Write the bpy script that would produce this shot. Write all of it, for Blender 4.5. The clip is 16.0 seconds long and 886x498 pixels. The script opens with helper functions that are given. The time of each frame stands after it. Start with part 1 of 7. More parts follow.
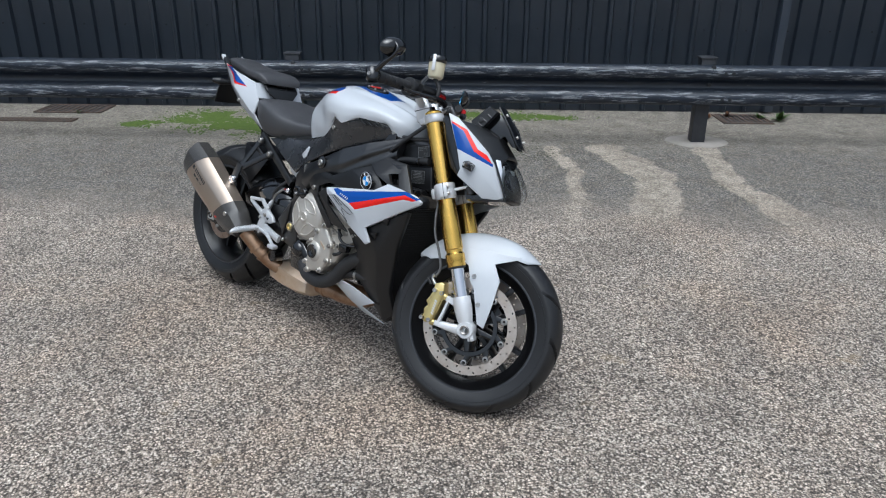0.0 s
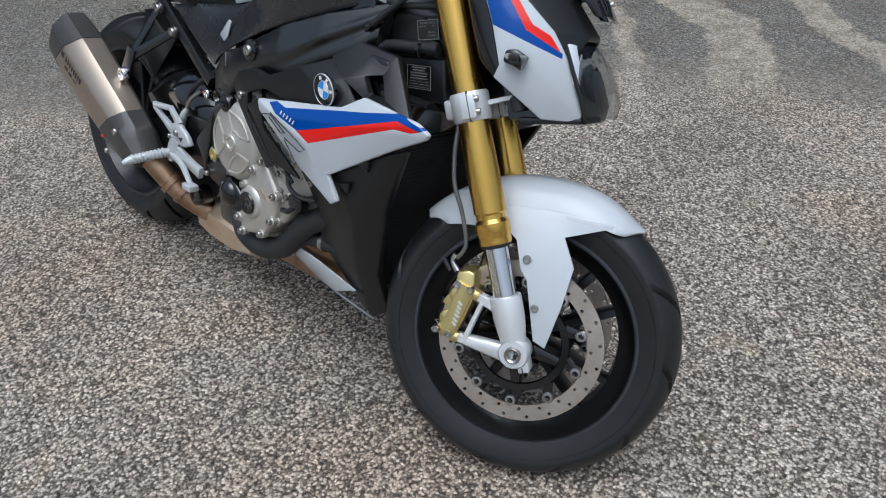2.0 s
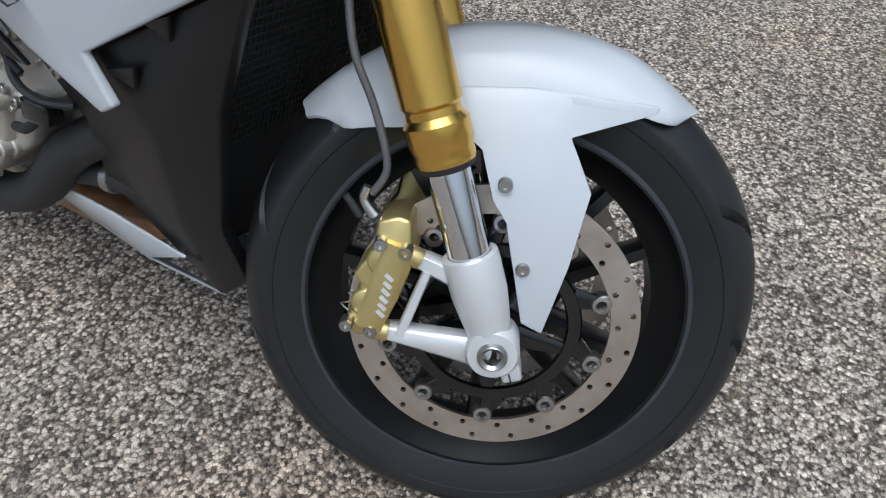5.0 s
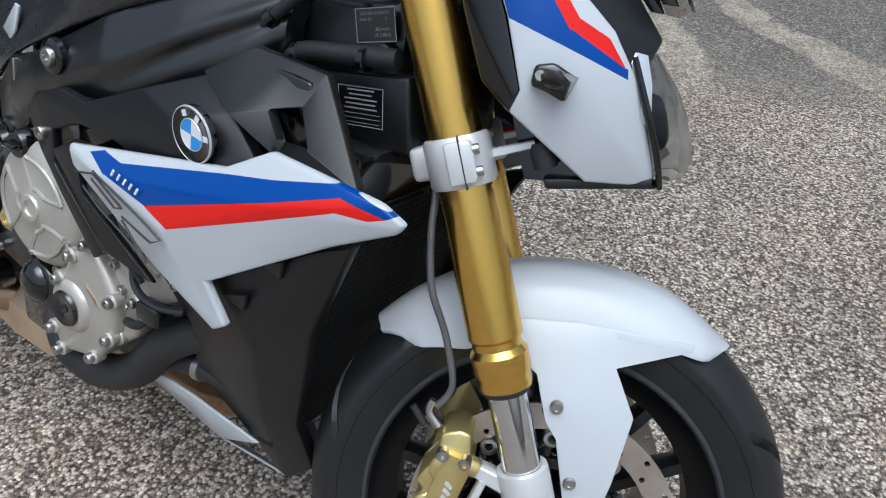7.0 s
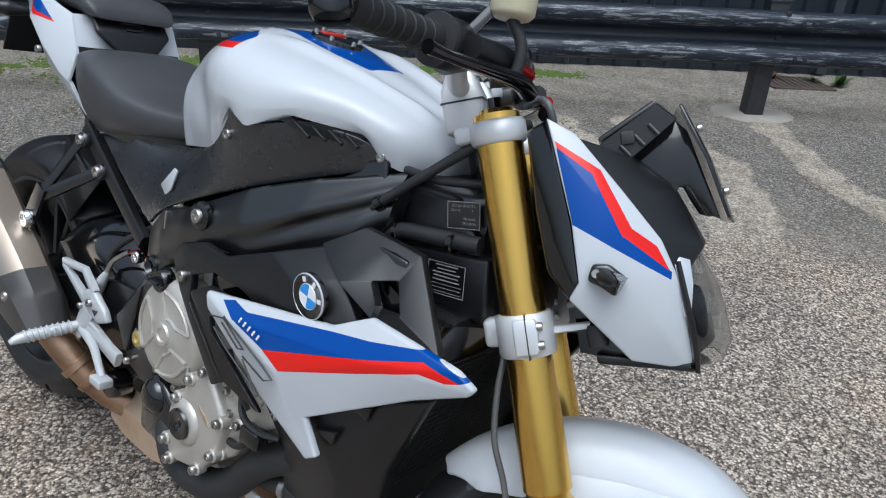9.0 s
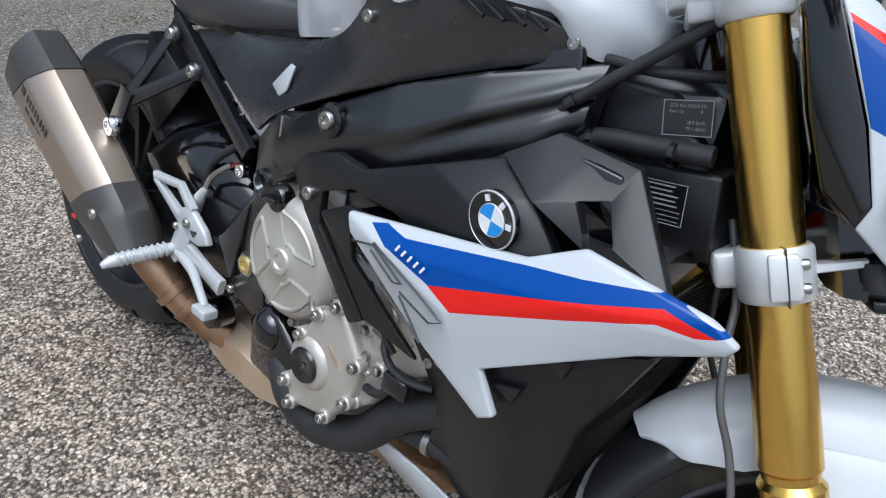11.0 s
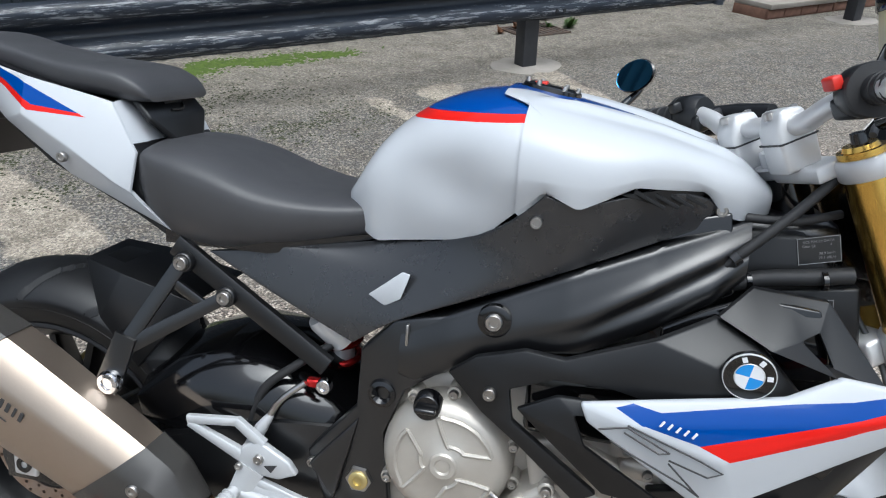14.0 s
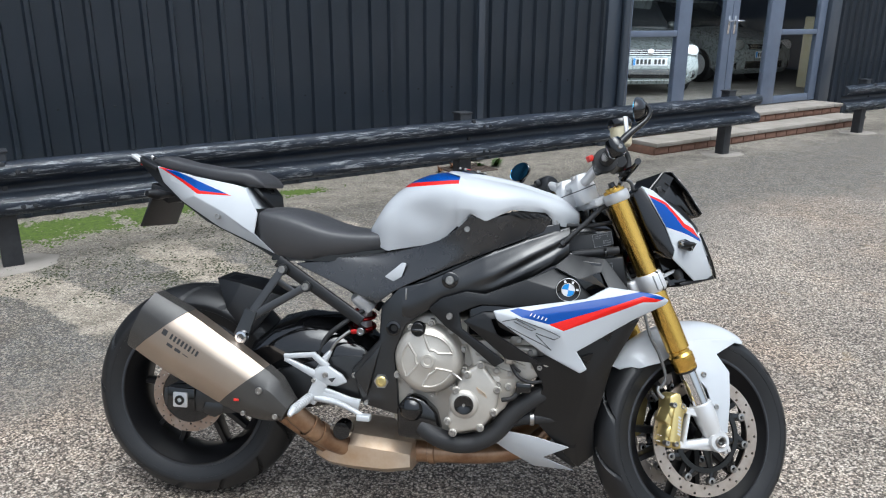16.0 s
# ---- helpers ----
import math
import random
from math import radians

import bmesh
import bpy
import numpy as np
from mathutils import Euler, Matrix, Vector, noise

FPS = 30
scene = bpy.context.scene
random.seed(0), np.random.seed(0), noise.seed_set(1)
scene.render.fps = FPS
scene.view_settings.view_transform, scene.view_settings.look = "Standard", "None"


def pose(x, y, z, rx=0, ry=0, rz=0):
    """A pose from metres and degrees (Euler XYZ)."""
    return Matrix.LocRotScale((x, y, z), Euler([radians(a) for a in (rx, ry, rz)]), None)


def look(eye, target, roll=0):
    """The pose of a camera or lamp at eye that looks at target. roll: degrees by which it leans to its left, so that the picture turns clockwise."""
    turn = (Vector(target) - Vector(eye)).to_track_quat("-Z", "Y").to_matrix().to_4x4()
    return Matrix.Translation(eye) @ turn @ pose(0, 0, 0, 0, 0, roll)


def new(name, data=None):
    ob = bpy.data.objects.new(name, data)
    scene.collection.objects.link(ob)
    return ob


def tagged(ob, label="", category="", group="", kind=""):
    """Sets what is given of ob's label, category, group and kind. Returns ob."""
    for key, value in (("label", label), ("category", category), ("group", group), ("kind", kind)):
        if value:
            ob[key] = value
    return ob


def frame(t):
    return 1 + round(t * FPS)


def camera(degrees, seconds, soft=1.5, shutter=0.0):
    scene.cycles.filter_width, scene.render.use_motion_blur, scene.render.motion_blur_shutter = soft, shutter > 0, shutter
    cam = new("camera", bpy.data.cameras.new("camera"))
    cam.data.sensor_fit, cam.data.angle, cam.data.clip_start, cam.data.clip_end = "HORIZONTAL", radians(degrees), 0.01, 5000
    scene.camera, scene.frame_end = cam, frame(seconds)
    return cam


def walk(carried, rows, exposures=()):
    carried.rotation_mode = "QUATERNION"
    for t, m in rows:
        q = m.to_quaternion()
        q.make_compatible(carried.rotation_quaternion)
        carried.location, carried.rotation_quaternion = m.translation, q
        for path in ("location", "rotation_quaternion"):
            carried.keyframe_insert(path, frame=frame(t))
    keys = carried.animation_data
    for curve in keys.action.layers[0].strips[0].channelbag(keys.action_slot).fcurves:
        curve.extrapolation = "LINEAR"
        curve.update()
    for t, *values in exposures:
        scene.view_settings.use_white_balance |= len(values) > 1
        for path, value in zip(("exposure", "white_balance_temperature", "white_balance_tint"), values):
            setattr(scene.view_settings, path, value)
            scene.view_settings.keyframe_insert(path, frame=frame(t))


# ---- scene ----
cam = camera(61.9, 16.0, soft=1.1)
PATH = [
    (0, (2.897, -1.619, 1.495), (1.631, -0.277, 0.722), 0.5),
    (0.5, (2.742, -1.401, 1.478), (1.438, -0.131, 0.652), 0.5),
    (1, (2.555, -1.239, 1.431), (1.260, -0.046, 0.483), 0.7),
    (1.5, (2.304, -1.068, 1.380), (1.070, 0.081, 0.304), -0.3),
    (2, (2.109, -0.847, 1.271), (0.974, 0.339, 0.129), -1.8),
    (2.5, (1.948, -0.624, 1.125), (0.960, 0.475, -0.223), -4.7),
    (3, (1.845, -0.513, 0.972), (0.976, 0.569, -0.469), -4.0),
    (3.2, (1.816, -0.490, 0.933), (0.995, 0.603, -0.527), -3.4),
    (5.3, (1.659, -0.462, 0.965), (0.994, 0.790, -0.445), 2.1),
    (5.5, (1.653, -0.465, 0.979), (0.973, 0.805, -0.408), 2.2),
    (6, (1.638, -0.474, 1.021), (0.906, 0.839, -0.299), 2.2),
    (6.5, (1.633, -0.487, 1.058), (0.842, 0.865, -0.185), 2.4),
    (7, (1.638, -0.499, 1.094), (0.794, 0.887, -0.076), 2.7),
    (7.5, (1.641, -0.519, 1.128), (0.745, 0.897, 0.035), 3.1),
    (8, (1.651, -0.535, 1.166), (0.699, 0.906, 0.157), 3.4),
    (8.5, (1.666, -0.553, 1.195), (0.665, 0.890, 0.238), 3.7),
    (9, (1.688, -0.579, 1.218), (0.580, 0.817, 0.311), 3.3),
    (9.5, (1.695, -0.603, 1.223), (0.469, 0.708, 0.338), 3.0),
    (10, (1.646, -0.623, 1.202), (0.367, 0.625, 0.305), 3.4),
    (10.2, (1.606, -0.622, 1.183), (0.333, 0.609, 0.255), 3.6),
    (12.3, (1.207, -0.437, 1.053), (0.382, 0.865, -0.222), 0.7),
    (12.5, (1.163, -0.441, 1.069), (0.357, 0.873, -0.206), 0.8),
    (13, (1.029, -0.514, 1.128), (0.361, 0.906, -0.112), 0.6),
    (13.5, (0.916, -0.612, 1.193), (0.392, 0.950, 0.059), 0.1),
    (14, (0.870, -0.809, 1.278), (0.501, 0.905, 0.314), 1.3),
    (14.5, (0.844, -1.093, 1.366), (0.525, 0.677, 0.492), 1.3),
    (15, (0.844, -1.397, 1.404), (0.566, 0.454, 0.701), 1.3),
    (15.5, (0.913, -1.642, 1.414), (0.652, 0.241, 0.790), 0.8),
    (16, (0.998, -1.835, 1.400), (0.741, 0.055, 0.798), 0.3),
]
walk(cam, [(t, look(eye, target, roll)) for t, eye, target, roll in PATH],
     [(0, 0.12, 5680, 5), (1.5, 0.05, 5650, 5), (3, -0.32, 5600, 5), (5.5, 0.06, 5650, 5), (7, 0.12, 5650, 5), (10, 0.14, 5650, 5), (12.5, 0.50, 5630, 5), (14, 0.38, 5850, 5), (16, 0.46, 5850, 5)])


# ---- daylight: an overcast sky ----
world = bpy.data.worlds.new("overcast")
scene.world = world
world.use_nodes = True
wt = world.node_tree
sky = wt.nodes.new("ShaderNodeTexSky")
sky.sky_type = "NISHITA"
sky.sun_disc = False
sky.sun_elevation = radians(72)
sky.sun_rotation = radians(150)
sky.air_density, sky.dust_density, sky.ozone_density = 1.0, 6.0, 1.0
grey = wt.nodes.new("ShaderNodeHueSaturation")
grey.inputs["Saturation"].default_value = 0.5
wt.links.new(sky.outputs[0], grey.inputs["Color"])
wt.links.new(grey.outputs[0], wt.nodes["Background"].inputs["Color"])
wt.nodes["Background"].inputs["Strength"].default_value = 0.15
sun = new("sun", bpy.data.lights.new("sun", "SUN"))
sun.data.energy, sun.data.angle, sun.data.color = 1.5, radians(58), (1.0, 0.99, 0.97)
sun.matrix_world = look((1.5, -2.2, 9), (0, 0, 0))


# ---- materials ----
def material(name, base=(0.5, 0.5, 0.5), rough=0.5, metal=0.0, coat=0.0, **more):
    m = bpy.data.materials.new(name)
    m.use_nodes = True
    b = m.node_tree.nodes["Principled BSDF"]
    b.inputs["Base Color"].default_value = (*base, 1)
    b.inputs["Roughness"].default_value = rough
    b.inputs["Metallic"].default_value = metal
    b.inputs["Coat Weight"].default_value = coat
    b.inputs["Coat Roughness"].default_value = 0.06
    for key, value in more.items():
        b.inputs[key.replace("_", " ")].default_value = value
    return m


def node(m, kind, **inputs):
    n = m.node_tree.nodes.new(kind)
    for key, value in inputs.items():
        n.inputs[key].default_value = value
    return n


def link(m, a, b):
    m.node_tree.links.new(a, b)


def shader(m):
    return m.node_tree.nodes["Principled BSDF"]


def coords(m):
    return node(m, "ShaderNodeTexCoord").outputs["Object"]


def noise_of(m, scale, detail=4.0, rough=0.6, vector=None):
    n = node(m, "ShaderNodeTexNoise", Scale=scale, Detail=detail, Roughness=rough)
    link(m, vector or coords(m), n.inputs["Vector"])
    return n.outputs["Fac"]


def ramp(m, fac, stops):
    r = node(m, "ShaderNodeValToRGB")
    while len(r.color_ramp.elements) < len(stops):
        r.color_ramp.elements.new(0.5)
    for e, (at, colour) in zip(r.color_ramp.elements, stops):
        e.position, e.color = at, (*colour, 1) if len(colour) == 3 else colour
    link(m, fac, r.inputs["Fac"])
    return r.outputs["Color"]


def mix(m, fac, a, b, blend="MIX"):
    n = node(m, "ShaderNodeMix")
    n.data_type, n.blend_type = "RGBA", blend
    for socket, value in ((n.inputs[0], fac), (n.inputs[6], a), (n.inputs[7], b)):
        if isinstance(value, (int, float)):
            socket.default_value = value
        elif isinstance(value, tuple):
            socket.default_value = (*value, 1)
        else:
            link(m, value, socket)
    return n.outputs[2]


def calc(m, op, a, b=0.0):
    n = node(m, "ShaderNodeMath")
    n.operation = op
    for socket, value in ((n.inputs[0], a), (n.inputs[1], b)):
        if isinstance(value, (int, float)):
            socket.default_value = value
        else:
            link(m, value, socket)
    return n.outputs[0]


def bump(m, height, strength=0.3, distance=0.002, after=None):
    n = node(m, "ShaderNodeBump", Strength=strength, Distance=distance)
    link(m, height, n.inputs["Height"])
    if after:
        link(m, after, n.inputs["Normal"])
    link(m, n.outputs[0], shader(m).inputs["Normal"])
    return n.outputs[0]


def worn(name, base, dark, rough, metal=0.0, scale=9.0, grain=400.0, relief=0.15, coat=0.0, spread=0.12):
    """A material with soft large variation in colour and gloss and a fine grain."""
    m = material(name, base, rough, metal, coat)
    big = noise_of(m, scale, 5.0)
    link(m, mix(m, ramp(m, big, ((0.3, (0, 0, 0)), (0.7, (1, 1, 1)))), dark, base), shader(m).inputs["Base Color"])
    r = calc(m, "MULTIPLY_ADD", noise_of(m, scale * 3, 4.0), spread)
    r.node.inputs[2].default_value = rough - spread / 2
    link(m, r, shader(m).inputs["Roughness"])
    bump(m, noise_of(m, grain, 2.0), relief, 0.0006)
    return m


def polygon_mask(m, vector, points, axes):
    """1 inside a convex polygon on two of the object's own axes."""
    total = None
    area = sum(points[i - 1][0] * points[i][1] - points[i][0] * points[i - 1][1] for i in range(len(points)))
    for i, q in enumerate(points):
        p = points[i - 1]
        normal = Vector((p[1] - q[1], q[0] - p[0])) * (1 if area > 0 else -1)
        normal.normalize()
        n = node(m, "ShaderNodeVectorMath")
        n.operation = "DOT_PRODUCT"
        link(m, vector, n.inputs[0])
        w = [0.0, 0.0, 0.0]
        w[axes[0]], w[axes[1]] = normal
        n.inputs[1].default_value = w
        inside = calc(m, "GREATER_THAN", n.outputs["Value"], normal.dot(Vector(p)))
        total = inside if total is None else calc(m, "MULTIPLY", total, inside)
    return total


WHITE, BLUE, RED = (0.49, 0.51, 0.535), (0.0, 0.05, 0.27), (0.62, 0.010, 0.006)


def striped(name, areas, axes=(0, 2), base=WHITE):
    """Gloss paint with flat areas of other colours."""
    m = material(name, base, 0.35, 0.0, 0.75)
    shader(m).inputs["Specular IOR Level"].default_value = 0.1
    shader(m).inputs["Coat Roughness"].default_value = 0.035
    shader(m).inputs["Coat IOR"].default_value = 1.38
    v = coords(m)
    colour = mix(m, ramp(m, noise_of(m, 6.0), ((0.35, (0, 0, 0)), (0.7, (1, 1, 1)))), tuple(c * 0.96 for c in base), base)
    for paint, points in areas:
        colour = mix(m, polygon_mask(m, v, points, axes), colour, paint)
    link(m, colour, shader(m).inputs["Base Color"])
    bump(m, noise_of(m, 700.0, 1.0), 0.02, 0.0003)
    return m


white = striped("white_gloss_paint", ())
plastic = worn("black_plastic", (0.0065, 0.0068, 0.0076), (0.0048, 0.005, 0.0056), 0.40, grain=1800, relief=0.05, spread=0.06)
frame_black = worn("black_textured_coat", (0.004, 0.0042, 0.005), (0.003, 0.0032, 0.0038), 0.30, grain=900, relief=0.10, spread=0.05)
gloss_black = worn("gloss_black", (0.004, 0.004, 0.0045), (0.003, 0.003, 0.0035), 0.12, grain=60, relief=0.02, coat=0.5, spread=0.08)
rim_black = worn("satin_black_rim", (0.004, 0.004, 0.0046), (0.003, 0.003, 0.0035), 0.3, grain=500, relief=0.1)
rubber = worn("tyre_rubber", (0.008, 0.0083, 0.0094), (0.012, 0.0122, 0.013), 0.44, grain=260, relief=0.06, scale=14)
shader(rubber).inputs["Specular IOR Level"].default_value = 0.45
vinyl = worn("seat_vinyl", (0.048, 0.048, 0.051), (0.040, 0.040, 0.043), 0.46, grain=1500, relief=0.12)
grip_rubber = worn("grip_rubber", (0.02, 0.02, 0.021), (0.015, 0.015, 0.016), 0.6, grain=700, relief=0.4)
gold = worn("gold_anodised", (0.78, 0.50, 0.13), (0.72, 0.45, 0.10), 0.24, 1.0, grain=300, relief=0.05, scale=4)
brake_gold = worn("pale_gold_cast", (0.66, 0.54, 0.24), (0.58, 0.46, 0.19), 0.36, 0.85, grain=700, relief=0.25)
chrome = worn("hard_chrome", (0.72, 0.72, 0.74), (0.68, 0.68, 0.70), 0.08, 1.0, grain=90, relief=0.02, spread=0.06)
alloy = worn("silver_alloy", (0.66, 0.66, 0.66), (0.60, 0.60, 0.60), 0.38, 0.4, grain=900, relief=0.2)
steel = worn("bolt_steel", (0.50, 0.49, 0.47), (0.36, 0.34, 0.32), 0.32, 1.0, grain=500, relief=0.1)
disc_steel = worn("brake_disc_steel", (0.62, 0.56, 0.50), (0.48, 0.40, 0.33), 0.42, 1.0, grain=500, relief=0.25, scale=20)
rust_disc = worn("rusty_disc_steel", (0.42, 0.35, 0.30), (0.32, 0.22, 0.16), 0.45, 0.9, grain=500, relief=0.25, scale=20)
engine_grey = worn("engine_casting", (0.52, 0.49, 0.44), (0.45, 0.42, 0.375), 0.42, 0.55, grain=700, relief=0.35, scale=16)
titanium = worn("brushed_titanium", (0.50, 0.42, 0.345), (0.45, 0.37, 0.30), 0.42, 1.0, grain=260, relief=0.12, scale=5)
cap_dark = worn("dark_carbon_cap", (0.045, 0.042, 0.038), (0.03, 0.028, 0.026), 0.4, grain=1300, relief=0.5, coat=0.2)
burnt = worn("heat_stained_steel", (0.46, 0.31, 0.20), (0.22, 0.12, 0.07), 0.36, 0.9, grain=200, relief=0.2, scale=13)
box_steel = worn("collector_steel", (0.74, 0.65, 0.53), (0.52, 0.36, 0.23), 0.36, 0.7, grain=200, relief=0.15, scale=7)
silver_paint = worn("silver_painted_casting", (0.52, 0.53, 0.54), (0.45, 0.46, 0.47), 0.38, 0.25, grain=900, relief=0.2)
red_metal = worn("red_anodised", (0.55, 0.02, 0.02), (0.4, 0.015, 0.015), 0.25, 0.7)
milky = worn("milky_plastic", (0.62, 0.58, 0.44), (0.55, 0.47, 0.27), 0.35, grain=100, relief=0.03)
hose_grey = worn("braided_hose", (0.16, 0.16, 0.16), (0.10, 0.10, 0.10), 0.4, 0.4, grain=1200, relief=0.6)
ink = material("printed_grey", (0.28, 0.28, 0.28), 0.5)
dark_ink = material("printed_dark", (0.03, 0.03, 0.032), 0.5)
white_ink = material("printed_white", (0.75, 0.76, 0.78), 0.4)
blue_ink = material("printed_blue", (0.02, 0.27, 0.72), 0.25, 0.0, 0.8)
red_ink = material("printed_red", (0.6, 0.03, 0.02), 0.4)
net_black = worn("radiator_core", (0.004, 0.004, 0.004), (0.006, 0.006, 0.006), 0.7)
mirror_glass = material("blue_mirror_glass", (0.16, 0.50, 0.78), 0.03, 1.0)
lamp_glass = material("clear_lamp_lens", (1, 1, 1), 0.03, Transmission_Weight=1.0, IOR=1.2)
head_glass = material("smoked_lamp_lens", (0.80, 0.82, 0.83), 0.02, Transmission_Weight=1.0, IOR=1.25)
lamp_silver = material("lamp_reflector", (0.85, 0.86, 0.88), 0.3, 0.7)
smoke = material("smoked_indicator_lens", (0.5, 0.5, 0.5), 0.1, Transmission_Weight=0.8, IOR=1.3)

# carbon-look cover: fine raised weave over black
weave = worn("black_weave_cover", (0.022, 0.0228, 0.025), (0.018, 0.0187, 0.021), 0.28, grain=1500, relief=0.03)
chk = node(weave, "ShaderNodeTexChecker", Scale=240.0)
link(weave, coords(weave), chk.inputs["Vector"])
bump(weave, chk.outputs["Fac"], 0.05, 0.0004)

for m, gloss in ((plastic, 0.5), (frame_black, 0.95), (weave, 0.85)):
    shader(m).inputs["Specular IOR Level"].default_value = gloss

# exposed-aggregate yard surface: stone chips in a dark binder, with older, finer tarmac by the rail
yard = material("chipped_yard_surface", (0.3, 0.28, 0.26), 0.85)
jitter = node(yard, "ShaderNodeTexNoise", Scale=190.0, Detail=2.0)
link(yard, coords(yard), jitter.inputs["Vector"])
bent = node(yard, "ShaderNodeVectorMath")
bent.operation = "MULTIPLY_ADD"
link(yard, jitter.outputs["Color"], bent.inputs[0])
bent.inputs[1].default_value = (0.006, 0.006, 0.0)
link(yard, coords(yard), bent.inputs[2])
vor = node(yard, "ShaderNodeTexVoronoi", Scale=150.0, Randomness=1.0)
link(yard, bent.outputs[0], vor.inputs["Vector"])
vor2 = node(yard, "ShaderNodeTexVoronoi", Scale=210.0)
link(yard, coords(yard), vor2.inputs["Vector"])
sep = node(yard, "ShaderNodeSeparateColor")
link(yard, vor.outputs["Color"], sep.inputs[0])
sep2 = node(yard, "ShaderNodeSeparateColor")
link(yard, vor2.outputs["Color"], sep2.inputs[0])
chips = ramp(yard, sep.outputs[0], ((0.0, (0.018, 0.015, 0.013)), (0.28, (0.085, 0.071, 0.060)), (0.5, (0.36, 0.31, 0.26)), (0.75, (0.62, 0.555, 0.48)), (1.0, (0.90, 0.84, 0.76))))
fine = ramp(yard, sep2.outputs[0], ((0.0, (0.03, 0.027, 0.023)), (0.5, (0.28, 0.245, 0.21)), (1.0, (0.74, 0.68, 0.60))))
chips = mix(yard, 0.3, chips, fine)
gap = ramp(yard, vor.outputs["Distance"], ((0.45, (1, 1, 1)), (0.8, (0.13, 0.115, 0.10))))
chips = mix(yard, 0.85, chips, gap, "MULTIPLY")
speck = ramp(yard, noise_of(yard, 520.0, 3.0, 0.7), ((0.34, (0.26, 0.245, 0.23)), (0.58, (1.32, 1.30, 1.28))))
chips = mix(yard, 0.85, chips, speck, "MULTIPLY")
blotch = ramp(yard, noise_of(yard, 2.2, 6.0, 0.65), ((0.34, (0.66, 0.645, 0.63)), (0.6, (1.06, 1.05, 1.04))))
chips = mix(yard, 0.85, chips, blotch, "MULTIPLY")
tan_spots = ramp(yard, noise_of(yard, 5.0, 3.0), ((0.66, (0, 0, 0)), (0.76, (1, 1, 1))))
chips = mix(yard, calc(yard, "MULTIPLY", tan_spots, 0.3), chips, (0.38, 0.28, 0.15))
rust = ramp(yard, noise_of(yard, 1.1, 7.0, 0.7), ((0.46, (0, 0, 0)), (0.64, (1, 1, 1))))
chips = mix(yard, calc(yard, "MULTIPLY", rust, 0.55), chips, (0.80, 0.68, 0.57), "MULTIPLY")
# distance from the rail line
across = node(yard, "ShaderNodeVectorMath")
across.operation = "DOT_PRODUCT"
link(yard, coords(yard), across.inputs[0])
across.inputs[1].default_value = (-0.674, 0.738, 0)
along = node(yard, "ShaderNodeVectorMath")
along.operation = "DOT_PRODUCT"
link(yard, coords(yard), along.inputs[0])
along.inputs[1].default_value = (0.738, 0.674, 0)
wander = calc(yard, "MULTIPLY_ADD", noise_of(yard, 0.9, 4.0), 1.5)
link(yard, across.outputs["Value"], wander.node.inputs[2])
near_rail = ramp(yard, calc(yard, "MULTIPLY", wander, 0.25), ((0.36, (0, 0, 0)), (0.52, (1, 1, 1))))
old = ramp(yard, sep2.outputs[1], ((0.0, (0.035, 0.034, 0.033)), (0.6, (0.105, 0.10, 0.094)), (1.0, (0.27, 0.255, 0.235))))
# pale washed tracks that run from the posts down the yard
spot = node(yard, "ShaderNodeCombineXYZ")
for socket, src, seed_scale in ((spot.inputs[0], along, 2.3), (spot.inputs[1], across, 1.9)):
    moved = calc(yard, "MULTIPLY_ADD", noise_of(yard, seed_scale, 7.0, 0.66), 0.34)
    link(yard, src.outputs["Value"], moved.node.inputs[2])
    link(yard, calc(yard, "SUBTRACT", moved, 0.17), socket)


def near_line(m, vector, p, q, w):
    """Distance to a line piece, less its half width."""
    p, q = Vector((*p, 0)), Vector((*q, 0))
    d = q - p
    rel = node(m, "ShaderNodeVectorMath")
    rel.operation = "SUBTRACT"
    link(m, vector, rel.inputs[0])
    rel.inputs[1].default_value = p
    dot = node(m, "ShaderNodeVectorMath")
    dot.operation = "DOT_PRODUCT"
    link(m, rel.outputs[0], dot.inputs[0])
    dot.inputs[1].default_value = d / d.length_squared
    h = calc(m, "MULTIPLY", dot.outputs["Value"], 1.0)
    h.node.use_clamp = True
    foot_ = node(m, "ShaderNodeVectorMath")
    foot_.operation = "SCALE"
    foot_.inputs[0].default_value = d
    link(m, h, foot_.inputs["Scale"])
    gap_ = node(m, "ShaderNodeVectorMath")
    gap_.operation = "DISTANCE"
    link(m, rel.outputs[0], gap_.inputs[0])
    link(m, foot_.outputs[0], gap_.inputs[1])
    return calc(m, "SUBTRACT", gap_.outputs["Value"], w)


washed = None
for line, w in ((((1.80, 2.5), (1.9, 1.92), (1.83, 1.29), (1.68, 0.7)), 0.055), (((2.22, 2.5), (2.40, 1.8), (2.34, 1.31), (2.16, 0.8)), 0.15), (((3.02, 2.7), (2.91, 1.69), (3.01, 1.18), (3.06, 0.3)), 0.10),
                (((-0.36, 2.6), (-0.11, 2.1), (0.07, 1.5)), 0.14), (((0.55, 2.7), (0.68, 2.0)), 0.16)):
    for p, q in zip(line, line[1:]):
        one = near_line(yard, spot.outputs[0], p, q, w)
        washed = one if washed is None else calc(yard, "MINIMUM", washed, one)
washed = ramp(yard, calc(yard, "MULTIPLY_ADD", washed, -5.0), ((0.42, (0, 0, 0)), (0.56, (1, 1, 1))))
washed.node.inputs["Fac"].links[0].from_node.inputs[2].default_value = 0.5
pale = mix(yard, 0.5, chips, (0.50, 0.44, 0.355))
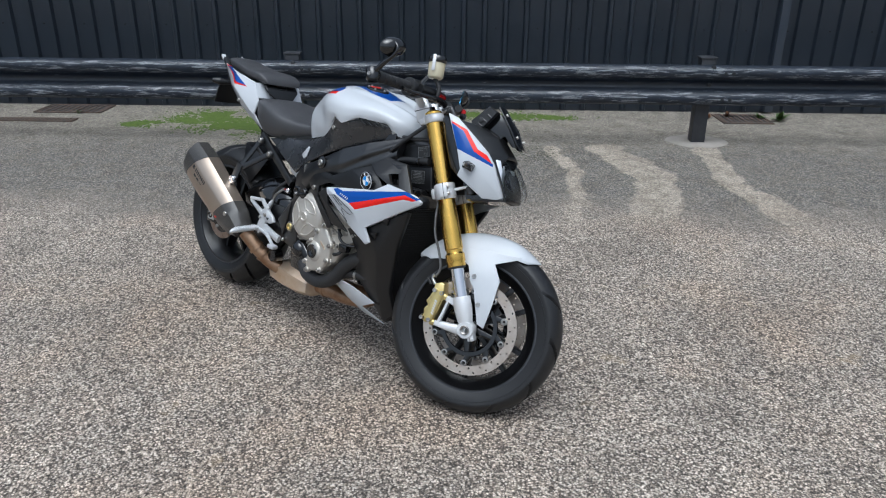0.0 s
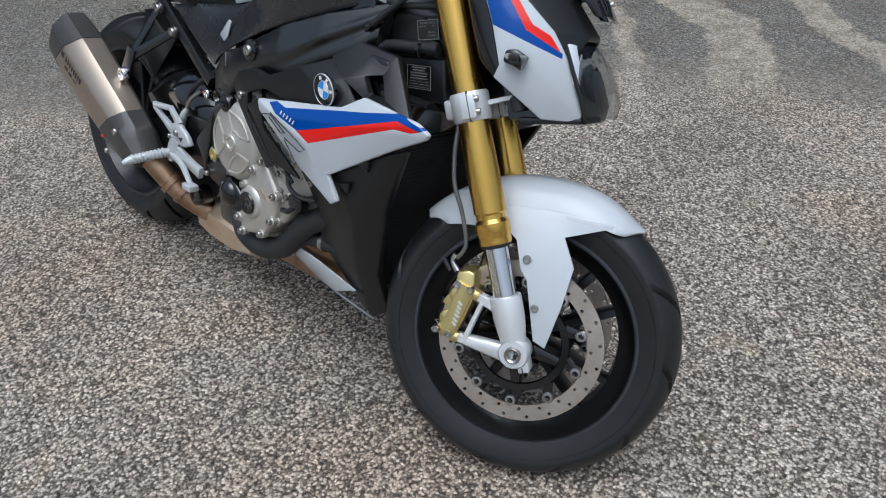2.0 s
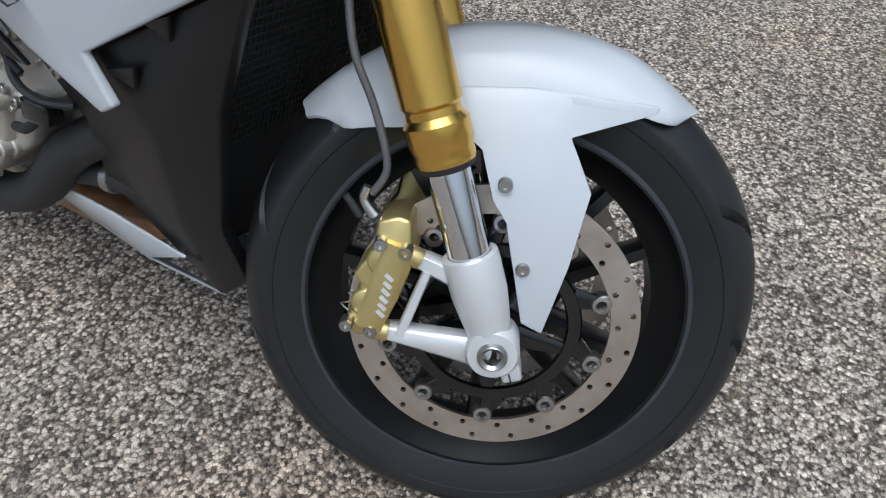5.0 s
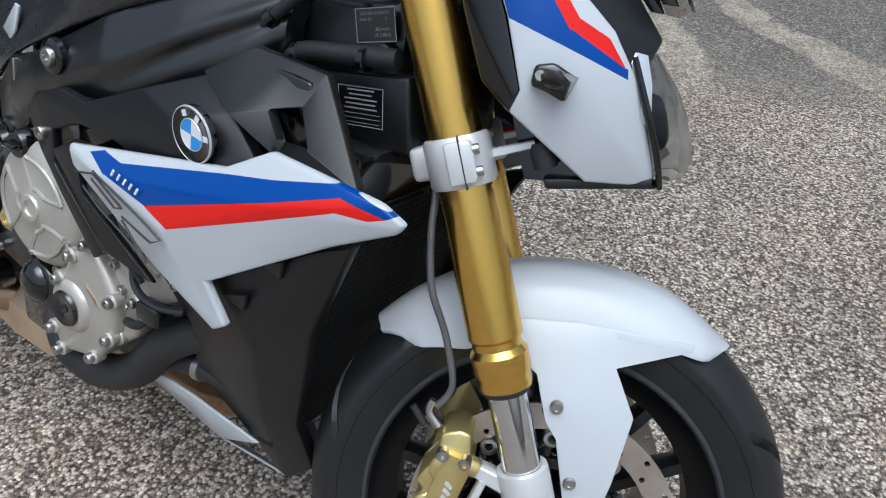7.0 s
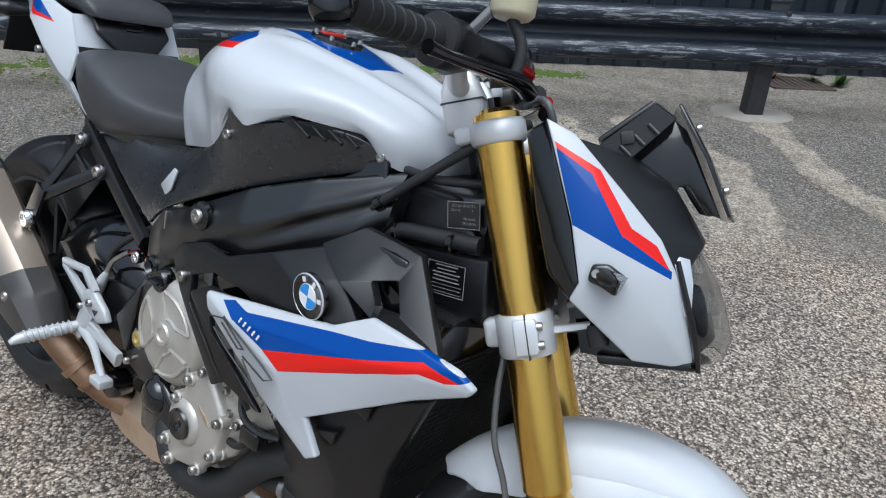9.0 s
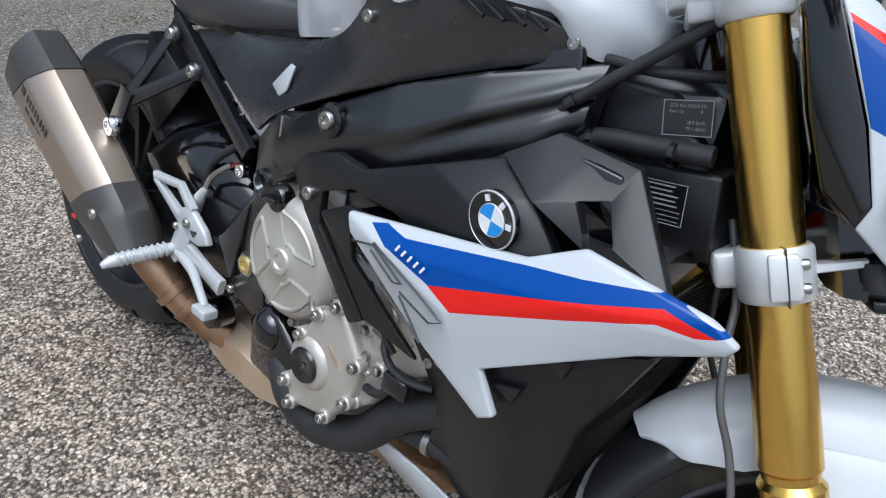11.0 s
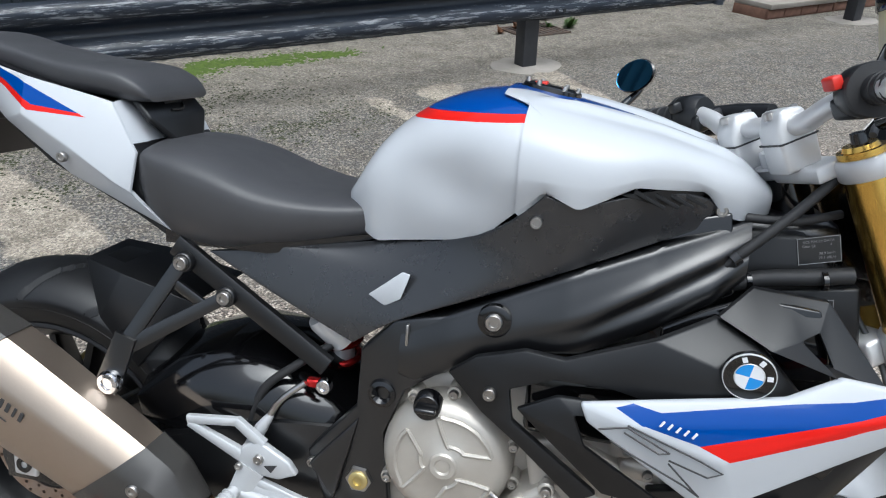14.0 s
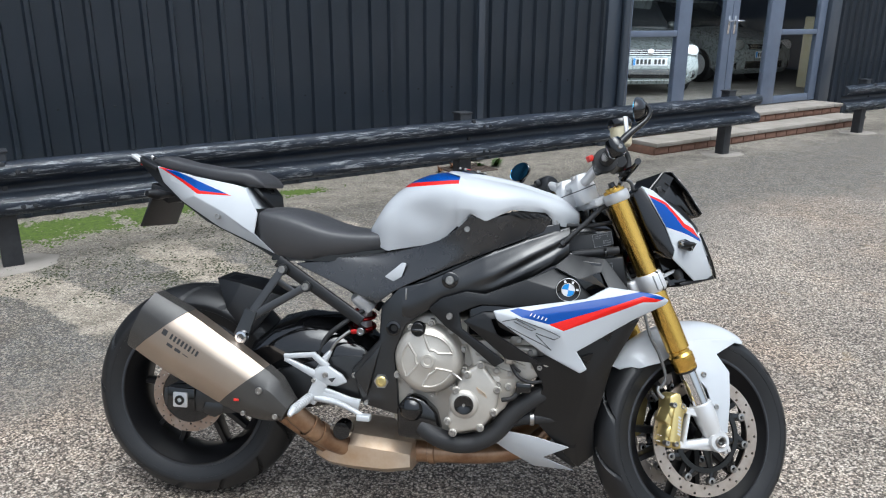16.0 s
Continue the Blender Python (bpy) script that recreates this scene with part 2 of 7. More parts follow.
old = mix(yard, calc(yard, "MULTIPLY", washed, 0.95), old, pale)
strip = ramp(yard, calc(yard, "MULTIPLY", wander, 0.25), ((0.76, (0, 0, 0)), (0.90, (1, 1, 1))))
old = mix(yard, calc(yard, "MULTIPLY", strip, 0.6), old, mix(yard, noise_of(yard, 5.0, 8.0), (0.15, 0.138, 0.115), (0.42, 0.38, 0.32)))
# brown-black grime in ragged blotches on the older surface
grime = ramp(yard, noise_of(yard, 6.0, 9.0, 0.7), ((0.44, (0, 0, 0)), (0.62, (1, 1, 1))))
old = mix(yard, calc(yard, "MULTIPLY", grime, 0.55), old, (0.062, 0.049, 0.033))
grit = node(yard, "ShaderNodeTexVoronoi")
grit.inputs["Scale"].default_value = 120.0
link(yard, coords(yard), grit.inputs["Vector"])
grit_tone = node(yard, "ShaderNodeSeparateColor")
link(yard, grit.outputs["Color"], grit_tone.inputs[0])
old = mix(yard, calc(yard, "MULTIPLY", ramp(yard, grit_tone.outputs[0], ((0.55, (0, 0, 0)), (0.9, (1, 1, 1)))), 0.45), old, (0.50, 0.44, 0.35))
old = mix(yard, calc(yard, "MULTIPLY", ramp(yard, grit_tone.outputs[1], ((0.6, (0, 0, 0)), (0.8, (1, 1, 1)))), 0.5), old, (0.05, 0.045, 0.038))
ground_colour = mix(yard, near_rail, chips, old)
mottle = ramp(yard, noise_of(yard, 38.0, 9.0, 0.75), ((0.36, (0.55, 0.53, 0.50)), (0.60, (1.28, 1.27, 1.26))))
ground_colour = mix(yard, 0.6, ground_colour, mottle, "MULTIPLY")
link(yard, ground_colour, shader(yard).inputs["Base Color"])
low = bump(yard, noise_of(yard, 14.0, 5.0), 0.3, 0.01)
bump(yard, vor.outputs["Distance"], 0.9, -0.004, low)

# worn black rail paint, scraped to pale streaks along the crowns
rail_paint = material("scraped_black_rail_paint", (0.02, 0.022, 0.027), 0.35)
mp = node(rail_paint, "ShaderNodeMapping")
mp.inputs["Scale"].default_value = (3.0, 44.0, 24.0)
link(rail_paint, coords(rail_paint), mp.inputs["Vector"])
scr = noise_of(rail_paint, 2.0, 8.0, 0.75, mp.outputs[0])
face = node(rail_paint, "ShaderNodeSeparateXYZ")
link(rail_paint, coords(rail_paint), face.inputs[0])
crown = ramp(rail_paint, calc(rail_paint, "MULTIPLY", face.outputs["Y"], -10.0), ((0.35, (0, 0, 0)), (0.8, (1, 1, 1))))
lot = ramp(rail_paint, calc(rail_paint, "MULTIPLY_ADD", crown, 0.11), ((0.635, (0, 0, 0)), (0.69, (1, 1, 1))))
link(rail_paint, scr, lot.node.inputs["Fac"].links[0].from_node.inputs[2])
link(rail_paint, mix(rail_paint, lot, mix(rail_paint, noise_of(rail_paint, 8.0), (0.015, 0.022, 0.036), (0.034, 0.047, 0.072)), (0.36, 0.38, 0.41)), shader(rail_paint).inputs["Base Color"])
shader(rail_paint).inputs["Specular IOR Level"].default_value = 0.85
bump(rail_paint, noise_of(rail_paint, 60.0, 4.0), 0.25, 0.002)
post_paint = worn("black_post_paint", (0.018, 0.02, 0.025), (0.035, 0.037, 0.042), 0.5, scale=12, grain=120)
cladding = worn("black_cladding", (0.030, 0.040, 0.056), (0.038, 0.050, 0.070), 0.34, scale=1.5, grain=90, relief=0.1)
shader(cladding).inputs["Specular IOR Level"].default_value = 0.9
door_grey = worn("blue_grey_frame", (0.13, 0.16, 0.22), (0.11, 0.135, 0.19), 0.4, grain=300)
pane_glass = material("door_glass", (0.92, 0.95, 0.95), 0.02, Transmission_Weight=1.0, IOR=1.12)
concrete = worn("worn_concrete", (0.33, 0.30, 0.27), (0.22, 0.20, 0.17), 0.85, scale=4, grain=120, relief=0.6)
brick_red = worn("old_brick", (0.23, 0.12, 0.085), (0.15, 0.085, 0.06), 0.85, scale=18, grain=150, relief=0.6)
iron = worn("rusty_iron", (0.10, 0.065, 0.045), (0.06, 0.05, 0.045), 0.7, scale=20, grain=150, relief=0.5)
moss_green = worn("moss", (0.088, 0.135, 0.016), (0.045, 0.075, 0.012), 0.9, scale=30, grain=300)
leaf_green = worn("weed_leaf", (0.10, 0.17, 0.05), (0.07, 0.12, 0.03), 0.6, scale=30)
dead_leaf = worn("dead_leaf", (0.20, 0.085, 0.035), (0.12, 0.055, 0.025), 0.7, scale=30)


# ---- mesh helpers ----
def finish(name, bm, mat, smooth=45):
    bmesh.ops.recalc_face_normals(bm, faces=bm.faces[:])
    limit = radians(smooth)
    for f in bm.faces:
        f.smooth = True
    for e in bm.edges:
        e.smooth = len(e.link_faces) == 2 and e.calc_face_angle(0.0) < limit
    me = bpy.data.meshes.new(name)
    bm.to_mesh(me)
    bm.free()
    me.materials.append(mat)
    return me


def part(name, bm, mat, parent, label="", at=None, smooth=45):
    ob = new(name, finish(name, bm, mat, smooth))
    ob.parent = parent
    if at is not None:
        ob.matrix_basis = at
    return tagged(ob, label) if label else ob


def mirrored(bm):
    other = bm.copy()
    for v in other.verts:
        v.co.y = -v.co.y
    return other


def pair(name, bm, mat, parent, label="", at=None, smooth=45):
    """The same part on both sides of the machine; returns the right one."""
    other = mirrored(bm)
    ob = part(name, bm, mat, parent, label, at, smooth)
    part(name, other, mat, parent, label, at, smooth)
    return ob


def lathe(profile, n=32, m=None):
    """Turns (radius, height) points round z."""
    bm = bmesh.new()
    rings = []
    for r, h in profile:
        if r < 1e-6:
            rings.append([bm.verts.new((0, 0, h))])
        else:
            rings.append([bm.verts.new((r * math.cos(2 * math.pi * i / n), r * math.sin(2 * math.pi * i / n), h)) for i in range(n)])
    for a, b in zip(rings, rings[1:]):
        for i in range(n):
            j = (i + 1) % n
            if len(a) == 1 and len(b) == 1:
                continue
            if len(a) == 1:
                bm.faces.new((a[0], b[i], b[j]))
            elif len(b) == 1:
                bm.faces.new((a[i], a[j], b[0]))
            else:
                bm.faces.new((a[i], a[j], b[j], b[i]))
    if m is not None:
        bm.transform(m)
    return bm


def along_y(x, y, z):
    """Pose that lays the z axis of a turned piece along -y (outwards on the right side)."""
    return pose(x, y, z, 90, 0, 0)


def between(p, q):
    """Pose at p with its z axis towards q."""
    d = Vector(q) - Vector(p)
    return Matrix.Translation(p) @ d.to_track_quat("Z", "Y").to_matrix().to_4x4()


def bevelled(bm, width, segments=2, angle=25):
    if width > 0:
        edges = [e for e in bm.edges if len(e.link_faces) == 2 and e.calc_face_angle(0.0) > radians(angle)]
        bmesh.ops.bevel(bm, geom=edges, offset=width, offset_type="OFFSET", segments=segments, profile=0.5, affect="EDGES", clamp_overlap=True)
    return bm


def slab(points, y0, y1, bevel=0.003, segments=2):
    """A flat plate: an outline in x and z, from y0 to y1."""
    bm = bmesh.new()
    a = [bm.verts.new((x, y0, z)) for x, z in points]
    b = [bm.verts.new((x, y1, z)) for x, z in points]
    bm.faces.new(a)
    bm.faces.new(b[::-1])
    for i in range(len(a)):
        bm.faces.new((a[i - 1], a[i], b[i], b[i - 1]))
    bmesh.ops.recalc_face_normals(bm, faces=bm.faces[:])
    return bevelled(bm, bevel, segments)


def shell(points, faces, thick=0.004, bevel=0.002, inward=(0, 1, 0), segments=2, angle=12):
    """A moulded panel: faces over points, thickened inwards, its edges rounded."""
    bm = bmesh.new()
    push = Vector(inward) * thick
    a = [bm.verts.new(p) for p in points]
    b = [bm.verts.new(Vector(p) + push) for p in points]
    rims = {}
    for f in faces:
        bm.faces.new([a[i] for i in f])
        bm.faces.new([b[i] for i in f][::-1])
        for i in range(len(f)):
            p, q = f[i - 1], f[i]
            if (q, p) in rims:
                del rims[(q, p)]
            else:
                rims[(p, q)] = True
    for p, q in rims:
        bm.faces.new((a[p], a[q], b[q], b[p]))
    bmesh.ops.recalc_face_normals(bm, faces=bm.faces[:])
    return bevelled(bm, bevel, segments, angle)


def box(x0, x1, y0, y1, z0, z1, bevel=0.003):
    return slab(((x0, z0), (x1, z0), (x1, z1), (x0, z1)), y0, y1, bevel)


def curve_points(points, steps=6):
    pts = [Vector(p) for p in points]
    out = []
    for i in range(len(pts) - 1):
        p0, p1, p2, p3 = pts[max(i - 1, 0)], pts[i], pts[i + 1], pts[min(i + 2, len(pts) - 1)]
        for k in range(steps):
            t = k / steps
            out.append(0.5 * (2 * p1 + (p2 - p0) * t + (2 * p0 - 5 * p1 + 4 * p2 - p3) * t * t + (3 * p1 - p0 - 3 * p2 + p3) * t ** 3))
    return out + [pts[-1]]


def tube(points, r, n=12, steps=6):
    """A round bar through the points; r is one radius or one for each point."""
    pts = curve_points(points, steps)
    radii = [r] * len(pts) if isinstance(r, (int, float)) else [Vector((v, 0, 0)).x for v in np.interp(np.linspace(0, len(r) - 1, len(pts)), range(len(r)), r)]
    bm = bmesh.new()
    rings, side = [], None
    for i, p in enumerate(pts):
        d = (pts[min(i + 1, len(pts) - 1)] - pts[max(i - 1, 0)]).normalized()
        side = d.orthogonal().normalized() if side is None else (side - d * side.dot(d)).normalized()
        up = d.cross(side)
        rings.append([bm.verts.new(p + radii[i] * (side * math.cos(2 * math.pi * k / n) + up * math.sin(2 * math.pi * k / n))) for k in range(n)])
    for a, b in zip(rings, rings[1:]):
        for k in range(n):
            bm.faces.new((a[k - 1], a[k], b[k], b[k - 1]))
    bm.faces.new(rings[0][::-1])
    bm.faces.new(rings[-1])
    return bm


def loft(rings, caps=True):
    """Skins closed rings of equal length."""
    bm = bmesh.new()
    vs = [[bm.verts.new(p) for p in ring] for ring in rings]
    n = len(vs[0])
    for a, b in zip(vs, vs[1:]):
        for k in range(n):
            bm.faces.new((a[k - 1], a[k], b[k], b[k - 1]))
    if caps:
        bm.faces.new(vs[0][::-1])
        bm.faces.new(vs[-1])
    return bm


def joined(*bms):
    out = bmesh.new()
    for b in bms:
        me = bpy.data.meshes.new("piece")
        b.to_mesh(me)
        b.free()
        out.from_mesh(me)
        bpy.data.meshes.remove(me)
    return out


def spread(rows, n):
    """Rows of numbers, interpolated to n rows along the first column with smooth ends."""
    rows = np.array(rows, float)
    x = np.linspace(rows[0, 0], rows[-1, 0], n)
    xs = rows[:, 0]
    out = [x]
    slopes = np.gradient(rows[:, 1:], xs, axis=0)
    at = np.clip(np.searchsorted(xs, x) - 1, 0, len(xs) - 2)
    h = xs[at + 1] - xs[at]
    t = (x - xs[at]) / h
    for c in range(1, rows.shape[1]):
        p0, p1, m0, m1 = rows[at, c], rows[at + 1, c], slopes[at, c - 1], slopes[at + 1, c - 1]
        out.append((2 * t ** 3 - 3 * t ** 2 + 1) * p0 + (t ** 3 - 2 * t ** 2 + t) * h * m0 + (3 * t ** 2 - 2 * t ** 3) * p1 + (t ** 3 - t ** 2) * h * m1)
    return [[float(v) for v in row] for row in np.array(out).T]


def soft(ob, levels=2):
    """Rounds a moulded panel and its like on the other side."""
    for o in [ob] + [c for c in bpy.data.objects if c.data and c != ob and c.parent == ob.parent and c.name.split(".")[0] == ob.name.split(".")[0]]:
        mod = o.modifiers.new("round", "SUBSURF")
        mod.levels = mod.render_levels = levels
    return ob


def thing(name, label, category, at=None, group="", kind=""):
    ob = new(name)
    if at is not None:
        ob.matrix_world = at
    return tagged(ob, label, category, group, kind)


# ---- the yard: ground, rail, wall ----
def ground():
    bm = bmesh.new()
    xs = [-900, -60, -12, -6, -3, 0, 3, 6, 12, 60, 900]
    grid = [[bm.verts.new((x, y, 0)) for y in xs] for x in xs]
    for i in range(len(xs) - 1):
        for j in range(len(xs) - 1):
            bm.faces.new((grid[i][j], grid[i + 1][j], grid[i + 1][j + 1], grid[i][j + 1]))
    ob = new("ground", finish("ground", bm, yard))
    tagged(ob, "grey yard of stone-chip asphalt, darker and washed beside the rail", "ground", kind="structure")


ground()

# along the rail: x of this frame runs along it, y goes from the yard towards the wall
RAIL = Matrix(((0.738, -0.674, 0, 0), (0.674, 0.738, 0, 0), (0, 0, 1, 0), (0, 0, 0, 1)))
RAIL_N, WALL_N = 2.72, 3.86
POSTS = (-10.1, -6.85, -3.55, -0.24, 3.0, 6.46)
POSTS_2 = (9.25, 12.5)


def beam(x0, x1):
    """A pressed W-profile strip."""
    profile = ((-0.03, 0.31), (-0.075, 0.325), (-0.093, 0.345), (-0.093, 0.385), (-0.07, 0.415), (-0.022, 0.435), (-0.012, 0.455),
               (-0.012, 0.475), (-0.022, 0.495), (-0.07, 0.515), (-0.093, 0.545), (-0.093, 0.585), (-0.075, 0.605), (-0.03, 0.62))
    bm = bmesh.new()
    n = max(2, int((x1 - x0) / 0.4))
    rows = []
    for i in range(n + 1):
        x = x0 + (x1 - x0) * i / n
        dip = 0.004 * noise.noise((x * 0.9, 3.0, 0.0))
        rows.append([bm.verts.new((x, y + dip, z + 0.5 * dip)) for y, z in profile])
    for a, b in zip(rows, rows[1:]):
        for k in range(len(profile) - 1):
            bm.faces.new((a[k], a[k + 1], b[k + 1], b[k]))
    bmesh.ops.solidify(bm, geom=bm.faces[:], thickness=0.004)
    return bm


def guard_rail(x0, x1, posts, joints):
    rail = thing("guard_rail", "black painted steel guard rail, scraped to pale streaks", "guard rail", RAIL @ pose(0, RAIL_N, 0), kind="structure")
    ends = [x0, *joints, x1]
    for i, (a, b) in enumerate(zip(ends, ends[1:])):
        part("rail_beam", beam(a - (0.12 if i else 0), b), rail_paint, rail, at=pose(0, -0.004 * (i % 2), 0))
    for x in posts:
        p = part("post", box(x - 0.055, x + 0.055, 0.0, 0.10, -0.02, 0.665, 0.004), post_paint, rail)
        part("post_cap", box(x - 0.065, x + 0.065, -0.008, 0.108, 0.66, 0.672, 0.002), post_paint, p)
        for z in (0.40, 0.60):
            part("bolt", lathe(((0, 0.012), (0.014, 0.010), (0.018, 0), (0.018, -0.01)), 12, along_y(x + 0.02, -0.012 if z < 0.5 else -0.075, 0.465 if z < 0.5 else 0.607)), post_paint, p)
    for x in joints:
        for dx in (-0.09, -0.03):
            for z in (0.365, 0.565):
                part("bolt", lathe(((0, 0.01), (0.012, 0.008), (0.015, 0), (0.015, -0.01)), 10, along_y(x + dx, -0.094, z)), post_paint, rail)


guard_rail(-13.4, 6.86, POSTS, (-9.9, -6.65, -3.35, -0.06, 3.2))
guard_rail(8.62, 15.0, POSTS_2, (12.7,))


def sheet(x0, width, z0, z1):
    """One profiled cladding sheet with narrow upright ribs."""
    bm = bmesh.new()
    line = []
    pitch = 0.19
    x = x0
    while x < x0 + width - 1e-6:
        line += [(x, 0), (x + 0.118, 0), (x + 0.132, -0.032), (x + 0.162, -0.032), (x + 0.176, 0)]
        x += pitch
    line.append((x0 + width, 0))
    a = [bm.verts.new((x, y, z0)) for x, y in line]
    b = [bm.verts.new((x, y, z1)) for x, y in line]
    for i in range(len(line) - 1):
        bm.faces.new((a[i], a[i + 1], b[i + 1], b[i]))
    bmesh.ops.solidify(bm, geom=bm.faces[:], thickness=0.003)
    return bm


def cladding_wall(name, x0, x1, z0=0.02, z1=4.2):
    wall = new(name, finish(name, box(x0, x1, 0.04, 0.22, -0.05, z1, 0), cladding))
    wall.matrix_world = RAIL @ pose(0, WALL_N, 0)
    tagged(wall, "black profiled metal cladding on the building's wall", "wall", kind="structure")
    x = x0
    i = 0
    while x < x1 - 0.02:
        w = min(0.95, x1 - x)
        part("cladding_sheet", sheet(x, w, z0, z1), cladding, wall, at=pose(0, -0.004 * (i % 2) + 0.03, 0), smooth=15)
        for k in range(int(w / 0.19)):
            for z in (0.75, 2.3):
                if (k + i) % 2 == 0:
                    part("fixing_screw", lathe(((0, 0.006), (0.008, 0.005), (0.009, 0)), 8, along_y(x + 0.06 + 0.19 * k, 0.03 - 0.004 * (i % 2), z)), post_paint, wall)
        x += 0.95
        i += 1
    return wall




wall_a = cladding_wall("wall_north", -15.0, 5.7)
wall_b = cladding_wall("wall_east", 10.4, 18.0)
for x in (-5.4, 3.95):
    part("cover_strip", box(x, x + 0.075, -0.035, 0.03, 0.02, 4.2, 0.004), cladding, wall_a)
part("lintel_panel", box(5.7, 10.4, 0.0, 0.2, 2.62, 4.2, 0.004), cladding, wall_b)
part("corner_pier", box(5.7, 6.07, -0.03, 0.2, -0.05, 2.62, 0.004), cladding, wall_a)
part("downpipe", tube(((5.93, -0.08, 0.0), (5.93, -0.08, 2.0), (5.93, -0.08, 4.2)), 0.045), cladding, wall_a)
part("corner_pier", box(10.14, 10.4, -0.03, 0.2, -0.05, 2.62, 0.004), cladding, wall_b)


# ---- the motorcycle: x forward, y to its left, z up, leaning on its stand ----
BIKE = Matrix.Translation((0, 0.0115, 0.0025)) @ Matrix.Rotation(radians(-13.3), 4, "X")
bike = thing("motorcycle", "white naked motorcycle with blue and red stripes on its side stand", "motorcycle", BIKE)
RAKE, STEER = radians(24.6), radians(24.6)
# the steered front end: a forward, b left, c up along the fork, from the front wheel's centre
FRONT = Matrix.Translation((1.446, 0.006, 0.285)) @ Matrix.Rotation(STEER, 4, Vector((-math.sin(RAKE), 0, math.cos(RAKE)))) @ Matrix.Rotation(-RAKE, 4, "Y")
REAR = pose(0, 0, 0.318)


def tyre_mesh(R, w, rim, grooves, seed):
    """A tyre round y with its sweeping tread grooves cut in."""
    around, cross = 540, 68
    bm = bmesh.new()
    rings = []
    half = w / 2
    for i in range(around):
        th = 2 * math.pi * i / around
        ring = []
        for k in range(cross + 1):
            v = -1 + 2 * k / cross
            a = abs(v)
            if a < 0.72:
                ang = a / 0.72 * radians(72)
                y = half * math.sin(ang) / math.sin(radians(72)) * 0.98
                r = R - (half * 0.78) * (1 - math.cos(ang))
            else:
                s = (a - 0.72) / 0.28
                r_top = R - half * 0.78 * (1 - math.cos(radians(72)))
                y = half * (0.98 - 0.16 * s ** 1.6)
                r = r_top + (rim - r_top) * s
            y *= 1 if v >= 0 else -1
            for g in range(grooves):
                sgn = 1 if g % 2 else -1
                if v * sgn < 0.06 or v * sgn > 0.70:
                    continue
                centre = 2 * math.pi * g / grooves + 0.42 * (v * sgn - 0.1) ** 0.8 if v * sgn > 0.1 else 2 * math.pi * g / grooves
                off = (th - centre + math.pi) % (2 * math.pi) - math.pi
                if abs(off) * R < 0.0075:
                    r -= 0.013
            ring.append(bm.verts.new((r * math.cos(th), y, r * math.sin(th))))
        rings.append(ring)
    for i in range(around):
        a, b = rings[i - 1], rings[i]
        for k in range(cross):
            bm.faces.new((a[k], a[k + 1], b[k + 1], b[k]))
    return bm


def rim_mesh(rim, w):
    h = w / 2
    profile = ((rim + 0.008, -h), (rim + 0.010, -h + 0.006), (rim - 0.002, -h + 0.012), (rim - 0.012, -h + 0.030), (rim - 0.026, -h * 0.35), (rim - 0.028, h * 0.35),
               (rim - 0.012, h - 0.030), (rim - 0.002, h - 0.012), (rim + 0.010, h - 0.006), (rim + 0.008, h), (rim - 0.002, h), (rim - 0.014, h - 0.018), (rim - 0.034, h * 0.35),
               (rim - 0.036, -h * 0.35), (rim - 0.014, -h + 0.018), (rim - 0.002, -h), (rim + 0.008, -h))
    return lathe(profile, 72, pose(0, 0, 0, 90, 0, 0))


def wedge(p, q, w0, w1, t0, t1):
    """A tapered bar from p to q: w across, t along y."""
    p, q = Vector(p), Vector(q)
    d = (q - p).normalized()
    s = d.cross(Vector((0, 1, 0))).normalized()
    y = Vector((0, 1, 0))
    rings = []
    for c, w, t in ((p, w0, t0), ((p + q) / 2, (w0 + w1) / 2, (t0 + t1) / 2), (q, w1, t1)):
        rings.append([c + s * w * a + y * t * b for a, b in ((-0.5, -0.35), (-0.35, -0.5), (0.35, -0.5), (0.5, -0.35), (0.5, 0.35), (0.35, 0.5), (-0.35, 0.5), (-0.5, 0.35))])
    return loft(rings)


def on_wheel(r, deg, y=0.0):
    return (r * math.cos(radians(deg)), y, r * math.sin(radians(deg)))


